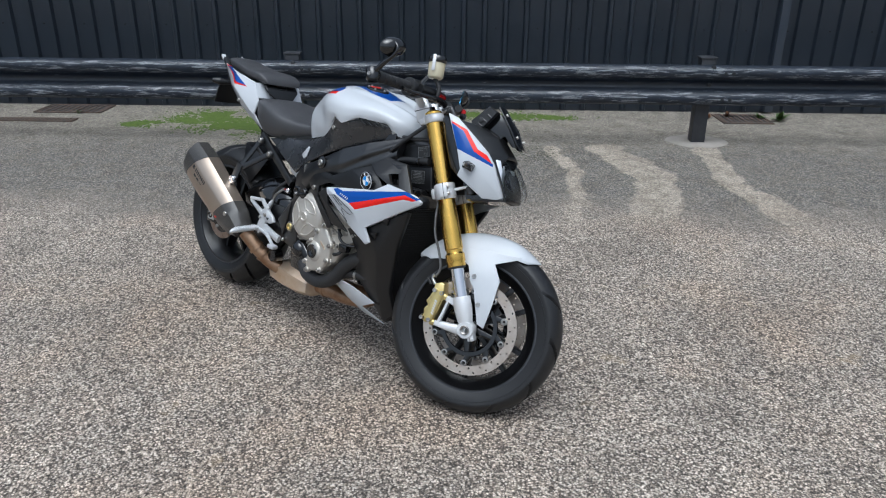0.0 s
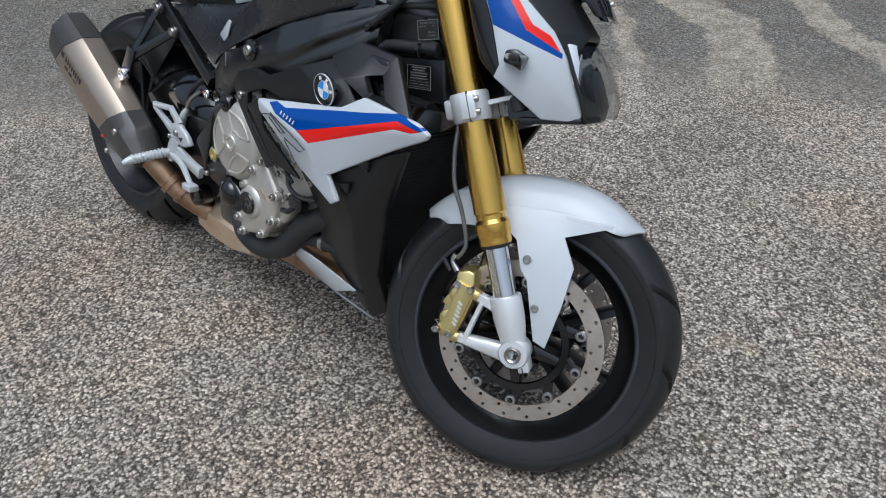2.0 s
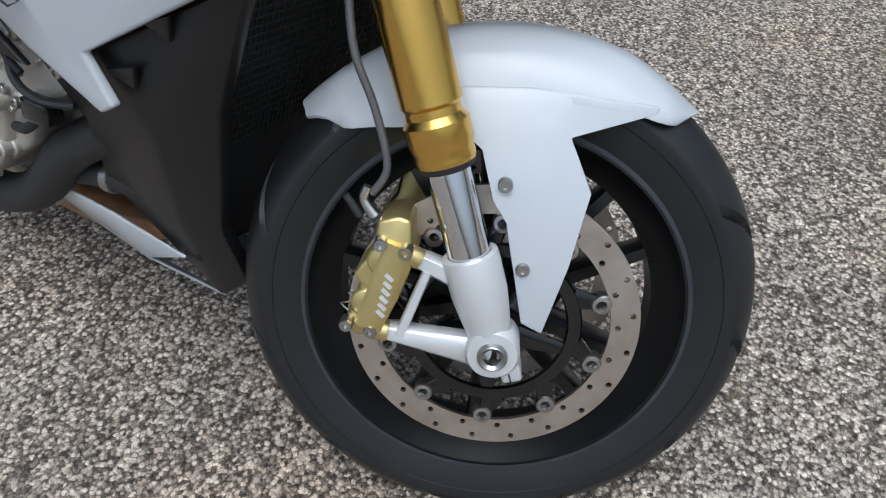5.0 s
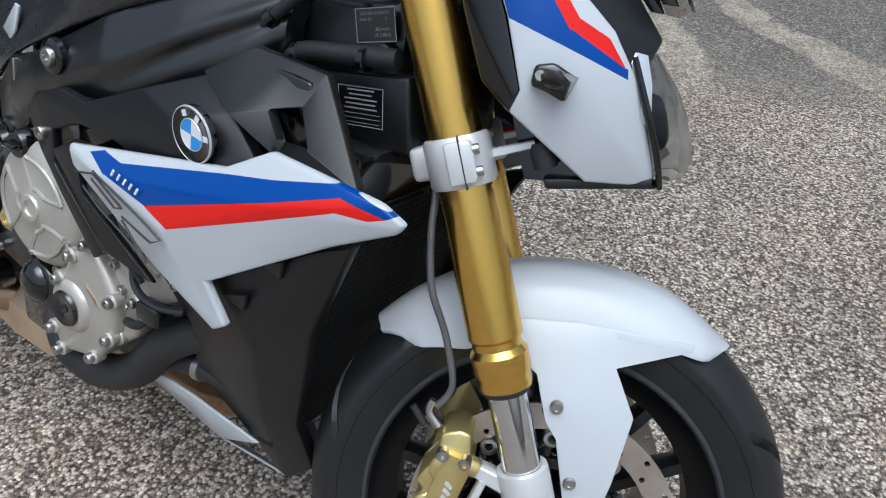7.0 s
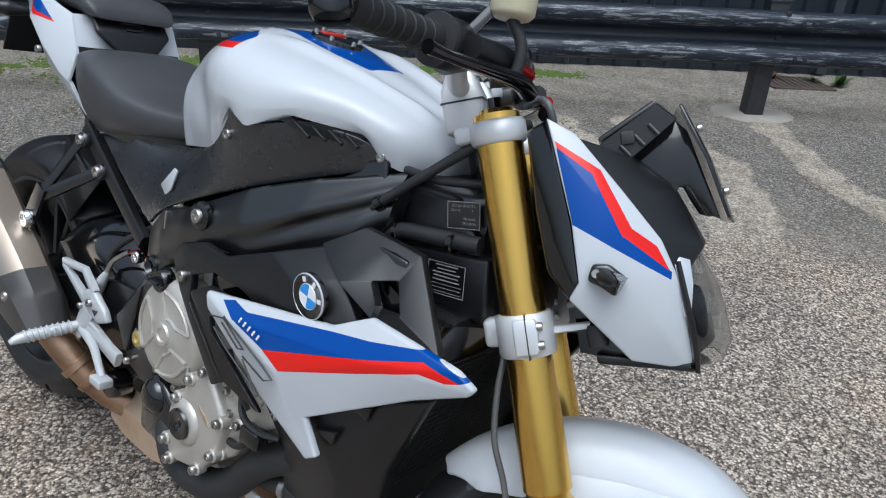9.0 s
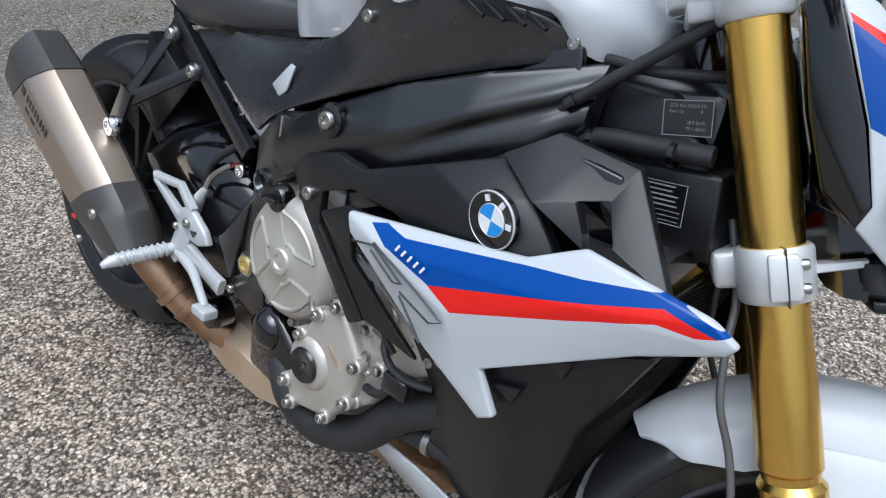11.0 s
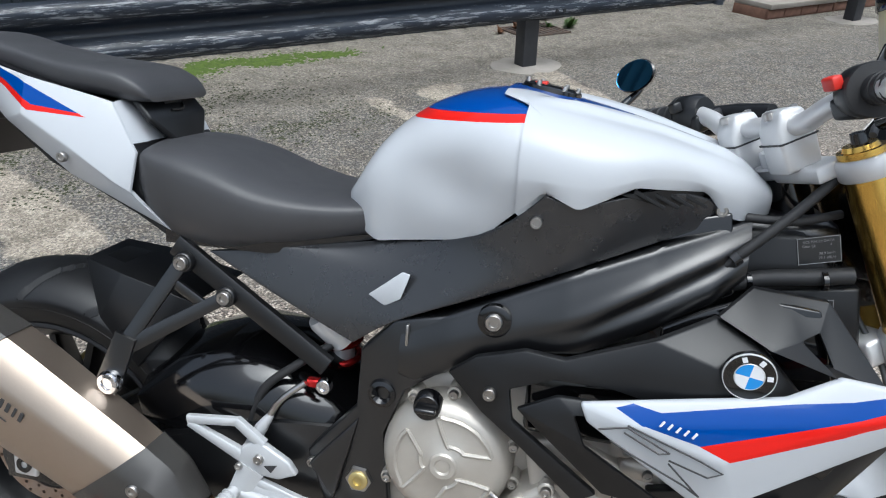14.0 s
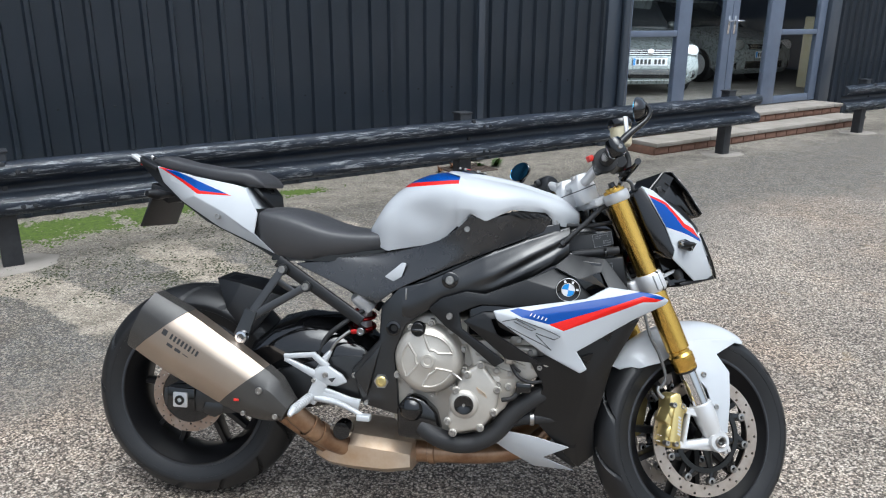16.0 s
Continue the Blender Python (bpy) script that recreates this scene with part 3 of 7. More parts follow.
def drilled_ring(r0, r1, t, rows, cells, hole):
    """A brake ring with real holes through it."""
    bm = bmesh.new()
    cache = {}

    def vert(r, a, y):
        key = (round(r, 5), round(a % (2 * math.pi), 5), round(y, 5))
        if key not in cache:
            cache[key] = bm.verts.new((r * math.cos(a), y, r * math.sin(a)))
        return cache[key]
    for j in range(rows):
        ra, rb = r0 + (r1 - r0) * j / rows, r0 + (r1 - r0) * (j + 1) / rows
        rm = (ra + rb) / 2
        for i in range(cells):
            a0, a1 = 2 * math.pi * i / cells, 2 * math.pi * (i + 1) / cells
            am = (a0 + a1) / 2
            edge = ((ra, a0), (ra, am), (ra, a1), (rm, a1), (rb, a1), (rb, am), (rb, a0), (rm, a0))
            for y in (-t / 2, t / 2):
                outer = [vert(r, a, y) for r, a in edge]
                if (i + 2 * j) % 3 == 0:
                    inner = []
                    for k in range(8):
                        w = radians(225 + 45 * k)
                        inner.append(vert(rm + hole * math.sin(w), am + hole * math.cos(w) / rm, y))
                    for k in range(8):
                        bm.faces.new((outer[k - 1], outer[k], inner[k], inner[k - 1]))
                    if y > 0:
                        low = [vert(rm + hole * math.sin(radians(225 + 45 * k)), am + hole * math.cos(radians(225 + 45 * k)) / rm, -t / 2) for k in range(8)]
                        for k in range(8):
                            bm.faces.new((inner[k - 1], inner[k], low[k], low[k - 1]))
                else:
                    bm.faces.new(outer)
    n = 2 * cells
    for r in (r0, r1):
        for i in range(n):
            a0, a1 = math.pi * i / cells, math.pi * (i + 1) / cells
            bm.faces.new((vert(r, a0, -t / 2), vert(r, a1, -t / 2), vert(r, a1, t / 2), vert(r, a0, t / 2)))
    return bm


def bolt_head(r=0.006, h=0.004):
    """A socket screw head along z."""
    return lathe(((0, h * 0.45), (r * 0.45, h * 0.45), (r * 0.5, h), (r * 0.86, h), (r, h * 0.7), (r, -h), (0, -h)), 14)


def screw(x, y, z, r=0.006, h=0.004, parent=None, mat=None, at=None, m=None):
    b = bolt_head(r, h)
    b.transform(m or along_y(x, y, z))
    return part("screw", b, mat or steel, parent or bike, at=at)


def wheel(name, label, at, R, w, rim, rw, hub, grooves):
    base = part(name, rim_mesh(rim, rw), rim_black, bike, label, at)
    part("tyre", tyre_mesh(R, w, rim + 0.006, grooves, 1), rubber, base, "black sport tyre with sweeping tread grooves", smooth=40)
    part("hub", lathe(((0.018, -hub), (0.036, -hub), (0.040, -hub * 0.5), (0.034, 0), (0.040, hub * 0.5), (0.036, hub), (0.018, hub)), 28, pose(0, 0, 0, 90, 0, 0)), rim_black, base)
    for i in range(5):
        d = 72 * i + 20
        for s in (-1, 1):
            part("spoke", wedge(on_wheel(0.03, d + s * 14), on_wheel(rim - 0.026, d + s * 13), 0.022, 0.018, hub * 1.3, 0.034), rim_black, base)
    for r_ in (0.62,):
        rr = rim + 0.006 + (R - w * 0.27 - rim) * r_
        for s in (-1, 1):
            part("sidewall_line", lathe(((rr - 0.0012, -0.001), (rr, 0.0012), (rr + 0.0012, -0.001)), 96, pose(0, s * (w / 2 * (0.98 - 0.16 * (1 - r_) ** 1.6) + 0.0004), 0, -90 * s, 0, 0)), rubber, base)
    # rim tape line
    part("rim_line", lathe(((rim + 0.0075, rw / 2 + 0.0008), (rim + 0.001, rw / 2 + 0.0012)), 72, pose(0, 0, 0, 90, 0, 0)), post_paint, base)
    return base


front_wheel = wheel("front_wheel", "front wheel with satin black cast spokes", FRONT, 0.300, 0.122, 0.217, 0.098, 0.042, 22)
rear_wheel = wheel("rear_wheel", "wide rear wheel with satin black cast spokes", REAR, 0.319, 0.190, 0.217, 0.160, 0.055, 26)
for ob_y, s in ((-0.073, -1), (0.073, 1)):
    disc = part("brake_disc", drilled_ring(0.130, 0.162, 0.005, 2, 63, 0.0036), disc_steel, front_wheel, "drilled steel brake disc", pose(0, ob_y, 0))
    carrier = part("disc_carrier", lathe(((0.084, -0.004), (0.097, -0.004), (0.099, 0), (0.097, 0.004), (0.084, 0.004), (0.082, 0), (0.084, -0.004)), 48, pose(0, ob_y + s * 0.004, 0, 90, 0, 0)), gloss_black, front_wheel)
    for i in range(10):
        part("carrier_arm", wedge(on_wheel(0.094, 36 * i + 8, ob_y + s * 0.003), on_wheel(0.122, 36 * i, ob_y + s * 0.003), 0.024, 0.014, 0.007, 0.006), gloss_black, front_wheel)
        x, y, z = on_wheel(0.121, 36 * i, ob_y)
        part("bobbin", lathe(((0.0045, 0.006), (0.006, 0.009), (0.010, 0.0085), (0.0115, 0.006), (0.0115, -0.006), (0.0045, -0.006)), 18, pose(x, y, z, 90, 0, 0)), steel, front_wheel)
    for i in range(5):
        part("carrier_spoke", wedge(on_wheel(0.03, 72 * i + 30, ob_y + s * 0.002), on_wheel(0.088, 72 * i + 38, ob_y + s * 0.002), 0.026, 0.014, 0.008, 0.007), gloss_black, front_wheel)
part("rear_brake_disc", drilled_ring(0.082, 0.110, 0.005, 3, 48, 0.0034), rust_disc, rear_wheel, "drilled rear disc with a rusty tint", pose(0, -0.098, 0))
part("rear_disc_carrier", lathe(((0.03, -0.004), (0.084, -0.004), (0.084, 0.004), (0.03, 0.004)), 32, pose(0, -0.094, 0, 90, 0, 0)), gloss_black, rear_wheel)
part("sprocket", lathe(((0.03, -0.003), (0.105, -0.003), (0.108, 0), (0.105, 0.003), (0.03, 0.003)), 44, pose(0, 0.10, 0, 90, 0, 0)), steel, rear_wheel)
part("chain", tube([(0.11 * math.cos(a), 0.10, 0.11 * math.sin(a)) for a in np.linspace(1.5, 4.8, 14).tolist()] + [(0.55, 0.10, -0.0)], 0.006, 8, 2), brake_gold, rear_wheel)


# ---- fork ----
def fork_leg(side):
    y = -0.112 * side
    leg = part("fork_leg", lathe(((0.0, 0.728), (0.020, 0.728), (0.022, 0.722), (0.0285, 0.722), (0.0285, 0.49), (0.0285, 0.40), (0.0305, 0.33), (0.0305, 0.262), (0.0275, 0.258), (0.0275, 0.250), (0.0325, 0.243), (0.0325, 0.222), (0.0300, 0.216), (0.0310, 0.208), (0.0300, 0.203), (0.024, 0.203)), 40, pose(0, y, 0)), gold, bike, "gold anodised upside-down fork leg", FRONT, 35)
    part("dust_seal", lathe(((0.0295, 0.206), (0.0295, 0.200), (0.026, 0.196), (0.022, 0.196)), 32, pose(0, y, 0)), grip_rubber, leg)
    part("fork_tube", lathe(((0.0225, 0.21), (0.0225, 0.085)), 40, pose(0, y, 0)), chrome, leg, "bright chrome lower fork tube")
    part("fork_foot", lathe(((0.023, 0.104), (0.0290, 0.103), (0.0300, 0.098), (0.0300, 0.06), (0.027, 0.035), (0.024, 0.015), (0.022, 0.0), (0.0, 0.0)), 36, pose(0, y, 0)), alloy, leg, "silver cast fork foot")
    part("adjuster_cap", lathe(((0, 0.742), (0.009, 0.742), (0.010, 0.726)), 16, pose(0, y, 0)), red_metal if side < 0 else gloss_black, leg)
    # axle clamp
    clamp = lathe(((0.013, 0.024), (0.026, 0.024), (0.029, 0.020), (0.029, -0.020), (0.026, -0.024), (0.013, -0.024)), 28, pose(0, y, -0.006, 90, 0, 0))
    part("axle_clamp", clamp, alloy, leg)
    part("axle", lathe(((0.0, -0.008), (0.009, -0.008), (0.0095, 0.024), (0.013, 0.027), (0.016, 0.024), (0.016, 0)), 6 if side < 0 else 24, pose(0, y - side * 0.004, -0.006, 90 * side, 0, 0)), steel, leg)
    part("clamp_lug", box(0.002, 0.024, y - 0.019, y + 0.019, -0.046, -0.012, 0.004), alloy, leg)
    part("clamp_slot", box(0.0105, 0.0125, y - 0.0195, y + 0.0195, -0.0465, -0.034, 0), dark_ink, leg)
    # triangular caliper bracket
    o = y - 0.0 * side
    part("caliper_arm", wedge((-0.004, o, 0.070), (-0.058, o + 0.004 * side, 0.111), 0.024, 0.017, 0.026, 0.020), alloy, leg)
    part("caliper_arm", wedge((-0.004, o, -0.014), (-0.116, o + 0.004 * side, 0.036), 0.036, 0.016, 0.026, 0.020), alloy, leg)
    part("bracket_web", wedge((0.000, o, 0.010), (-0.006, o, 0.080), 0.034, 0.040, 0.024, 0.030), alloy, leg)
    part("bracket_web", wedge((-0.046, o, 0.094), (-0.094, o, 0.028), 0.010, 0.011, 0.018, 0.018), alloy, leg)
    part("bracket_web", wedge((-0.020, o - 0.010 * side, 0.080), (-0.012, o - 0.012 * side, 0.010), 0.007, 0.008, 0.014, 0.014), alloy, leg)
    for p, q in (((-0.050, o, 0.106), (-0.064, o, 0.118)), ((-0.106, o, 0.032), (-0.122, o, 0.039))):
        part("mounting_sleeve", lathe(((0.0, 0.0), (0.0105, 0.0), (0.0115, 0.002), (0.0115, 0.016), (0.0, 0.016)), 18, between(p, q)), brake_gold, leg)
    # brake caliper
    cal = part("brake_caliper", slab(((-0.080, 0.160), (-0.058, 0.160), (-0.047, 0.152), (-0.054, 0.128), (-0.052, 0.114), (-0.061, 0.102), (-0.084, 0.070), (-0.112, 0.038), (-0.138, 0.038), (-0.149, 0.058), (-0.136, 0.068), (-0.131, 0.080), (-0.116, 0.096), (-0.122, 0.108), (-0.110, 0.118), (-0.096, 0.128), (-0.088, 0.142)), -0.030, 0.030, 0.004, 2), brake_gold, bike, "pale gold radial brake caliper", FRONT @ pose(0, -0.092 * side, 0))
    out = -0.0305 * side
    for c, r in (((-0.086, 0.116), 0.018), ((-0.116, 0.074), 0.018)):
        part("piston_housing", lathe(((0, 0.003), (r * 0.8, 0.003), (r * 0.95, 0.001), (r, -0.004)), 22, pose(c[0], out, c[1], 90 * side, 0, 0)), brake_gold, cal)
    part("bridge", wedge((-0.064, out * 0.95, 0.132), (-0.122, out * 0.95, 0.050), 0.030, 0.030, 0.022, 0.022), brake_gold, cal)
    for c in ((-0.082, 0.138), (-0.060, 0.124), (-0.143, 0.058), (-0.120, 0.045)):
        b = bolt_head(0.0075, 0.008)
        b.transform(pose(c[0], out - 0.004 * side, c[1], 90 * side, 0, 0))
        part("screw", b, steel, cal)
    for k in range(6):
        u = 0.14 + 0.145 * k
        x, z = -0.079 - 0.028 * u, 0.109 - 0.052 * u
        bar = box(-0.0022, 0.0022, -0.0006, 0.0006, -0.005, 0.005, 0)
        bar.transform(pose(x, out - 0.0098 * side, z, 0, -29, 0))
        part("lettering_bar", bar, alloy, cal)
    for k in range(2):
        x = -0.140 + 0.012 * k
        part("pad_pin", tube(((x, -0.012, 0.055 + 0.010 * k), (x - 0.014, 0.0, 0.066 + 0.010 * k), (x, 0.012, 0.058 + 0.010 * k)), 0.0012, 6, 3), steel, cal)
    # brake line
    part("banjo", tube(((-0.088, -0.004, 0.158), (-0.094, -0.004, 0.178), (-0.086, -0.004, 0.190)), (0.007, 0.005, 0.005), 10), steel, cal)
    part("bleed_cap", tube(((-0.104, 0.0, 0.160), (-0.112, -0.002, 0.186)), (0.005, 0.004), 10), grip_rubber, cal)
    part("brake_hose", tube(((-0.084, -0.004, 0.182), (-0.060, -0.010 * side, 0.207), (-0.055, -0.014 * side, 0.267), (-0.059, -0.014 * side, 0.324), (-0.047, -0.010 * side, 0.385), (-0.034, 0.0, 0.430), (-0.03, 0.03 * side, 0.50)), 0.0042, 10), hose_grey, cal, "braided steel brake hose")
    return leg


fork_leg(1)
fork_leg(-1)


def clamp_ring(y, c0, c1, r=0.0355):
    return lathe(((0.0287, c0), (r - 0.003, c0), (r, c0 + 0.004), (r, c1 - 0.004), (r - 0.003, c1), (0.0287, c1)), 36, pose(0, y, 0))


lower = part("lower_fork_clamp", slab(((-0.055, 0.438), (-0.012, 0.436), (-0.012, 0.476), (-0.055, 0.474)), -0.10, 0.10, 0.006), alloy, bike, "silver cast lower fork clamp", FRONT)
upper = part("upper_fork_clamp", slab(((-0.058, 0.694), (-0.005, 0.694), (-0.005, 0.716), (-0.058, 0.716)), -0.10, 0.10, 0.005), alloy, bike, "silver upper fork clamp", FRONT)
for s in (-1, 1):
    part("clamp_ring", clamp_ring(0.112 * s, 0.428, 0.480), alloy, lower)
    part("clamp_ring", clamp_ring(0.112 * s, 0.686, 0.714, 0.0345), alloy, upper)
    part("clamp_split", box(0.005, 0.0065, 0.112 * s - 0.0405, 0.112 * s - 0.02, 0.427, 0.481, 0), dark_ink, lower)
    part("pinch_block", slab(((-0.010, 0.432), (0.016, 0.432), (0.019, 0.438), (0.019, 0.470), (0.016, 0.476), (-0.010, 0.476)), 0.112 * s - 0.040, 0.112 * s - 0.028, 0.003), alloy, lower)
    for c in (0.443, 0.465):
        b = bolt_head(0.0055, 0.005)
        b.transform(pose(0.020, 0.112 * s - 0.034, c, 0, 90, 0))
        part("screw", b, steel, lower)
    part("stop_arm", wedge((0.03, 0.112 * s, 0.455), (0.078, 0.112 * s, 0.456), 0.010, 0.008, 0.014, 0.010), alloy, lower)
    part("rubber_stop", lathe(((0, 0.016), (0.012, 0.014), (0.014, 0.004), (0.012, -0.012), (0, -0.014)), 18, pose(0.085, 0.112 * s, 0.442)), grip_rubber, lower)
    part("riser", slab(((-0.075, 0.712), (-0.022, 0.714), (-0.020, 0.758), (-0.030, 0.792), (-0.062, 0.796), (-0.074, 0.77)), 0.05 * s - 0.022, 0.05 * s + 0.022, 0.006), alloy, upper)
    part("riser_gap", box(-0.0755, -0.0195, 0.05 * s - 0.0225, 0.05 * s + 0.0225, 0.752, 0.7545, 0), dark_ink, upper)
    for x in (-0.066, -0.030):
        part("screw", lathe(((0, 0.003), (0.003, 0.003), (0.0035, 0.006), (0.006, 0.005), (0.0065, -0.004)), 12, pose(x, 0.05 * s, 0.790 if x < -0.05 else 0.788)), steel, upper)
part("stem_nut", lathe(((0, 0.732), (0.012, 0.732), (0.014, 0.736), (0.022, 0.736), (0.023, 0.716), (0.03, 0.714)), 6 * 4, pose(-0.036, 0, 0)), alloy, upper)
part("steering_stem", lathe(((0.026, 0.70), (0.026, 0.44)), 24, pose(-0.036, 0, 0)), gloss_black, upper)

# handlebar with controls
bar = part("handlebar", tube(((-0.098, -0.36, 0.815), (-0.07, -0.27, 0.808), (-0.035, -0.19, 0.800), (-0.038, -0.13, 0.788), (-0.047, -0.08, 0.772), (-0.047, 0, 0.772), (-0.047, 0.08, 0.772), (-0.038, 0.13, 0.788), (-0.035, 0.19, 0.800), (-0.07, 0.27, 0.808), (-0.098, 0.36, 0.815)), 0.0135, 16), alloy, bike, "silver tapered handlebar", FRONT)
for s in (-1, 1):
    grip = part("grip", tube(((-0.043, 0.212 * s, 0.802), (-0.092, 0.345 * s, 0.8145)), (0.0175, 0.0165, 0.0165, 0.0172), 18), grip_rubber, bar, "black rubber hand grip")
    for k in range(7):
        u = 0.12 + k * 0.12
        p, q = Vector((-0.043, 0.212 * s, 0.802)), Vector((-0.092, 0.345 * s, 0.8145))
        c = p.lerp(q, u)
        part("grip_rib", lathe(((0.0165, -0.003), (0.0182, -0.002), (0.0182, 0.002), (0.0165, 0.003)), 18, between(c, q)), grip_rubber, bar)
    part("grip_flange", lathe(((0.016, 0.004), (0.030, 0.003), (0.031, -0.003), (0.016, -0.005)), 24, between((-0.041, 0.206 * s, 0.8015), (-0.092, 0.345 * s, 0.8145))), grip_rubber, bar)
    house = lathe(((0, 0.024), (0.024, 0.024), (0.030, 0.017), (0.031, -0.013), (0.024, -0.024), (0, -0.024)), 26, between((-0.034, 0.185 * s, 0.7995), (-0.092, 0.345 * s, 0.8145)))
    part("switch_housing", house, plastic, bar, "black switch housing")
    part("switch_block", box(-0.055, -0.005, 0.165 * s - 0.020, 0.165 * s + 0.020, 0.772, 0.80, 0.007), plastic, bar)
    part("switch_button", box(-0.072, -0.058, 0.176 * s - 0.01, 0.176 * s + 0.01, 0.812, 0.828, 0.003), red_ink if s < 0 else plastic, bar)
    part("master_cylinder", tube(((-0.004, 0.205 * s, 0.785), (0.02, 0.15 * s, 0.776), (0.036, 0.09 * s, 0.770)), (0.016, 0.018, 0.013), 12), plastic, bar)
    part("lever_pivot", lathe(((0, 0.012), (0.011, 0.012), (0.012, -0.012), (0, -0.012)), 14, pose(0.026, 0.135 * s, 0.768)), gloss_black, bar)
    part("lever", tube(((0.042, 0.108 * s, 0.742), (0.036, 0.15 * s, 0.750), (0.012, 0.22 * s, 0.756), (-0.012, 0.28 * s, 0.762), (-0.026, 0.315 * s, 0.768)), (0.012, 0.011, 0.008, 0.006, 0.008), 10), gloss_black, bar, "black folding brake lever")
    part("lever_adjuster", tube(((0.046, 0.118 * s, 0.760), (0.036, 0.152 * s, 0.766)), 0.009, 10), red_metal, bar, "red anodised lever adjuster")
    # bar-end mirror
    part("bar_end", lathe(((0.0, 0.024), (0.017, 0.022), (0.021, 0.012), (0.021, -0.012), (0.017, -0.020), (0.0, -0.022)), 22, between((-0.098, 0.364 * s, 0.8155), (-0.094, 0.345 * s, 0.93))), gloss_black, bar)
    b = bolt_head(0.006, 0.004)
    b.transform(pose(-0.100, 0.386 * s, 0.8155, -90 * s, 0, 0))
    part("screw", b, steel, bar)
    mir = part("mirror", tube(((-0.095, 0.367 * s, 0.820), (-0.055, 0.378 * s, 0.836), (-0.012, 0.388 * s, 0.85), (0.004, 0.391 * s, 0.866), (0.0, 0.390 * s, 0.884), (-0.014, 0.386 * s, 0.892)), (0.010, 0.008, 0.006, 0.006, 0.005, 0.005), 10), gloss_black, bike, "black bar-end mirror with blue glass", FRONT)
    look_back = pose(-0.012, 0.378 * s, 0.878, 0, 112, 26 if s > 0 else -42)
    body = lathe(((0, 0.018), (0.020, 0.015), (0.032, 0.006), (0.036, -0.004), (0.034, -0.007)), 28, look_back @ Matrix.Diagonal((0.82, 1.25, 1, 1)))
    part("mirror_body", body, gloss_black, mir)
    part("mirror_glass", lathe(((0, -0.0062), (0.0335, -0.0062), (0.0340, -0.0075)), 28, look_back @ Matrix.Diagonal((0.82, 1.25, 1, 1))), mirror_glass, mir, "blue tinted mirror glass")
# brake fluid reservoir, upright in the leaning machine
res = part("brake_reservoir", lathe(((0, -0.034), (0.021, -0.032), (0.026, -0.026), (0.0275, 0.018), (0.0275, 0.022)), 28), milky, bike, "milky plastic brake fluid reservoir with a black cap", FRONT @ pose(0.050, -0.166, 0.848, 0, 18, 0))
part("reservoir_cap", lathe(((0.029, 0.018), (0.031, 0.020), (0.031, 0.034), (0.028, 0.039), (0, 0.039)), 18), gloss_black, res)
part("cap_clip", box(-0.006, 0.006, -0.034, -0.029, -0.012, 0.041, 0.002), alloy, res)
part("reservoir_hose", tube(((0, 0, -0.032), (0.016, 0.004, -0.060), (0.012, 0.006, -0.095), (-0.012, 0.0, -0.105)), 0.007, 10), grip_rubber, res)
part("reservoir_bracket", wedge((-0.02, 0.0, -0.02), (-0.045, -0.006, -0.055), 0.012, 0.012, 0.004, 0.004), gloss_black, res)


# ---- front mudguard ----
def mudguard():
    rings = []
    r0 = 0.303
    for i in range(41):
        u = i / 40
        deg = 119 - 86 * u
        w = 0.068 * (1 - (2 * u - 1.0) ** 8 * 0.1)
        if u > 0.91:
            w *= 1 - ((u - 0.91) / 0.09) ** 1.8 * 0.86
        if u < 0.10:
            w *= 0.55 + 4.5 * u
        ring = []
        for k in range(17):
            v = -1 + 2 * k / 16
            drop = 0.060 * abs(v) ** 3.6 * min(1.0, 0.3 + 3.2 * u, float(np.interp(u, (0.58, 0.76, 0.90, 1.0), (1.0, 0.66, 0.30, 0.0))))
            r = r0 - drop + 0.012 * (1 - v * v) - (0.008 * max(0, u - 0.8) / 0.2)
            y = w * v * (1 + 0.05 * abs(v))
            if abs(y) < 0.0615:
                # clear of the tyre's crown
                r = max(r, 0.309 - 0.05 * (1 - math.sqrt(1 - (y / 0.0635) ** 2)))
            ring.append(Vector((r * math.cos(radians(deg)), y, r * math.sin(radians(deg)))))
        inner = [p + Vector((-math.cos(radians(deg)), 0, -math.sin(radians(deg)))) * 0.004 for p in reversed(ring)]
        rings.append(ring + inner)
    return loft(rings)


guard = part("front_mudguard", mudguard(), white, bike, "white glossy front mudguard", FRONT, 50)
SIDE = [(0.000, -0.0668, 0.262), (0.035, -0.0668, 0.2597), (0.095, -0.0668, 0.244), (0.212, -0.0700, 0.198),
        (0.000, -0.0715, 0.248), (0.032, -0.0735, 0.246), (0.088, -0.0745, 0.230), (0.206, -0.0708, 0.1915),
        (0.026, -0.088, 0.212), (0.034, -0.090, 0.200), (0.086, -0.088, 0.212), (0.122, -0.083, 0.190),
        (0.034, -0.101, 0.148), (0.131, -0.094, 0.133), (0.042, -0.102, 0.124), (0.033, -0.100, 0.006), (0.052, -0.098, -0.012), (0.095, -0.098, 0.060)]
plate = shell(SIDE, ((0, 1, 5, 4), (1, 2, 6, 5), (2, 3, 7, 6), (4, 5, 9, 8), (5, 6, 10, 9), (6, 7, 11, 10), (9, 10, 13, 12), (10, 11, 13), (12, 13, 17, 14), (14, 17, 16, 15)), 0.006, 0.0018, angle=50)
pair("mudguard_side", plate, white, guard, smooth=40)
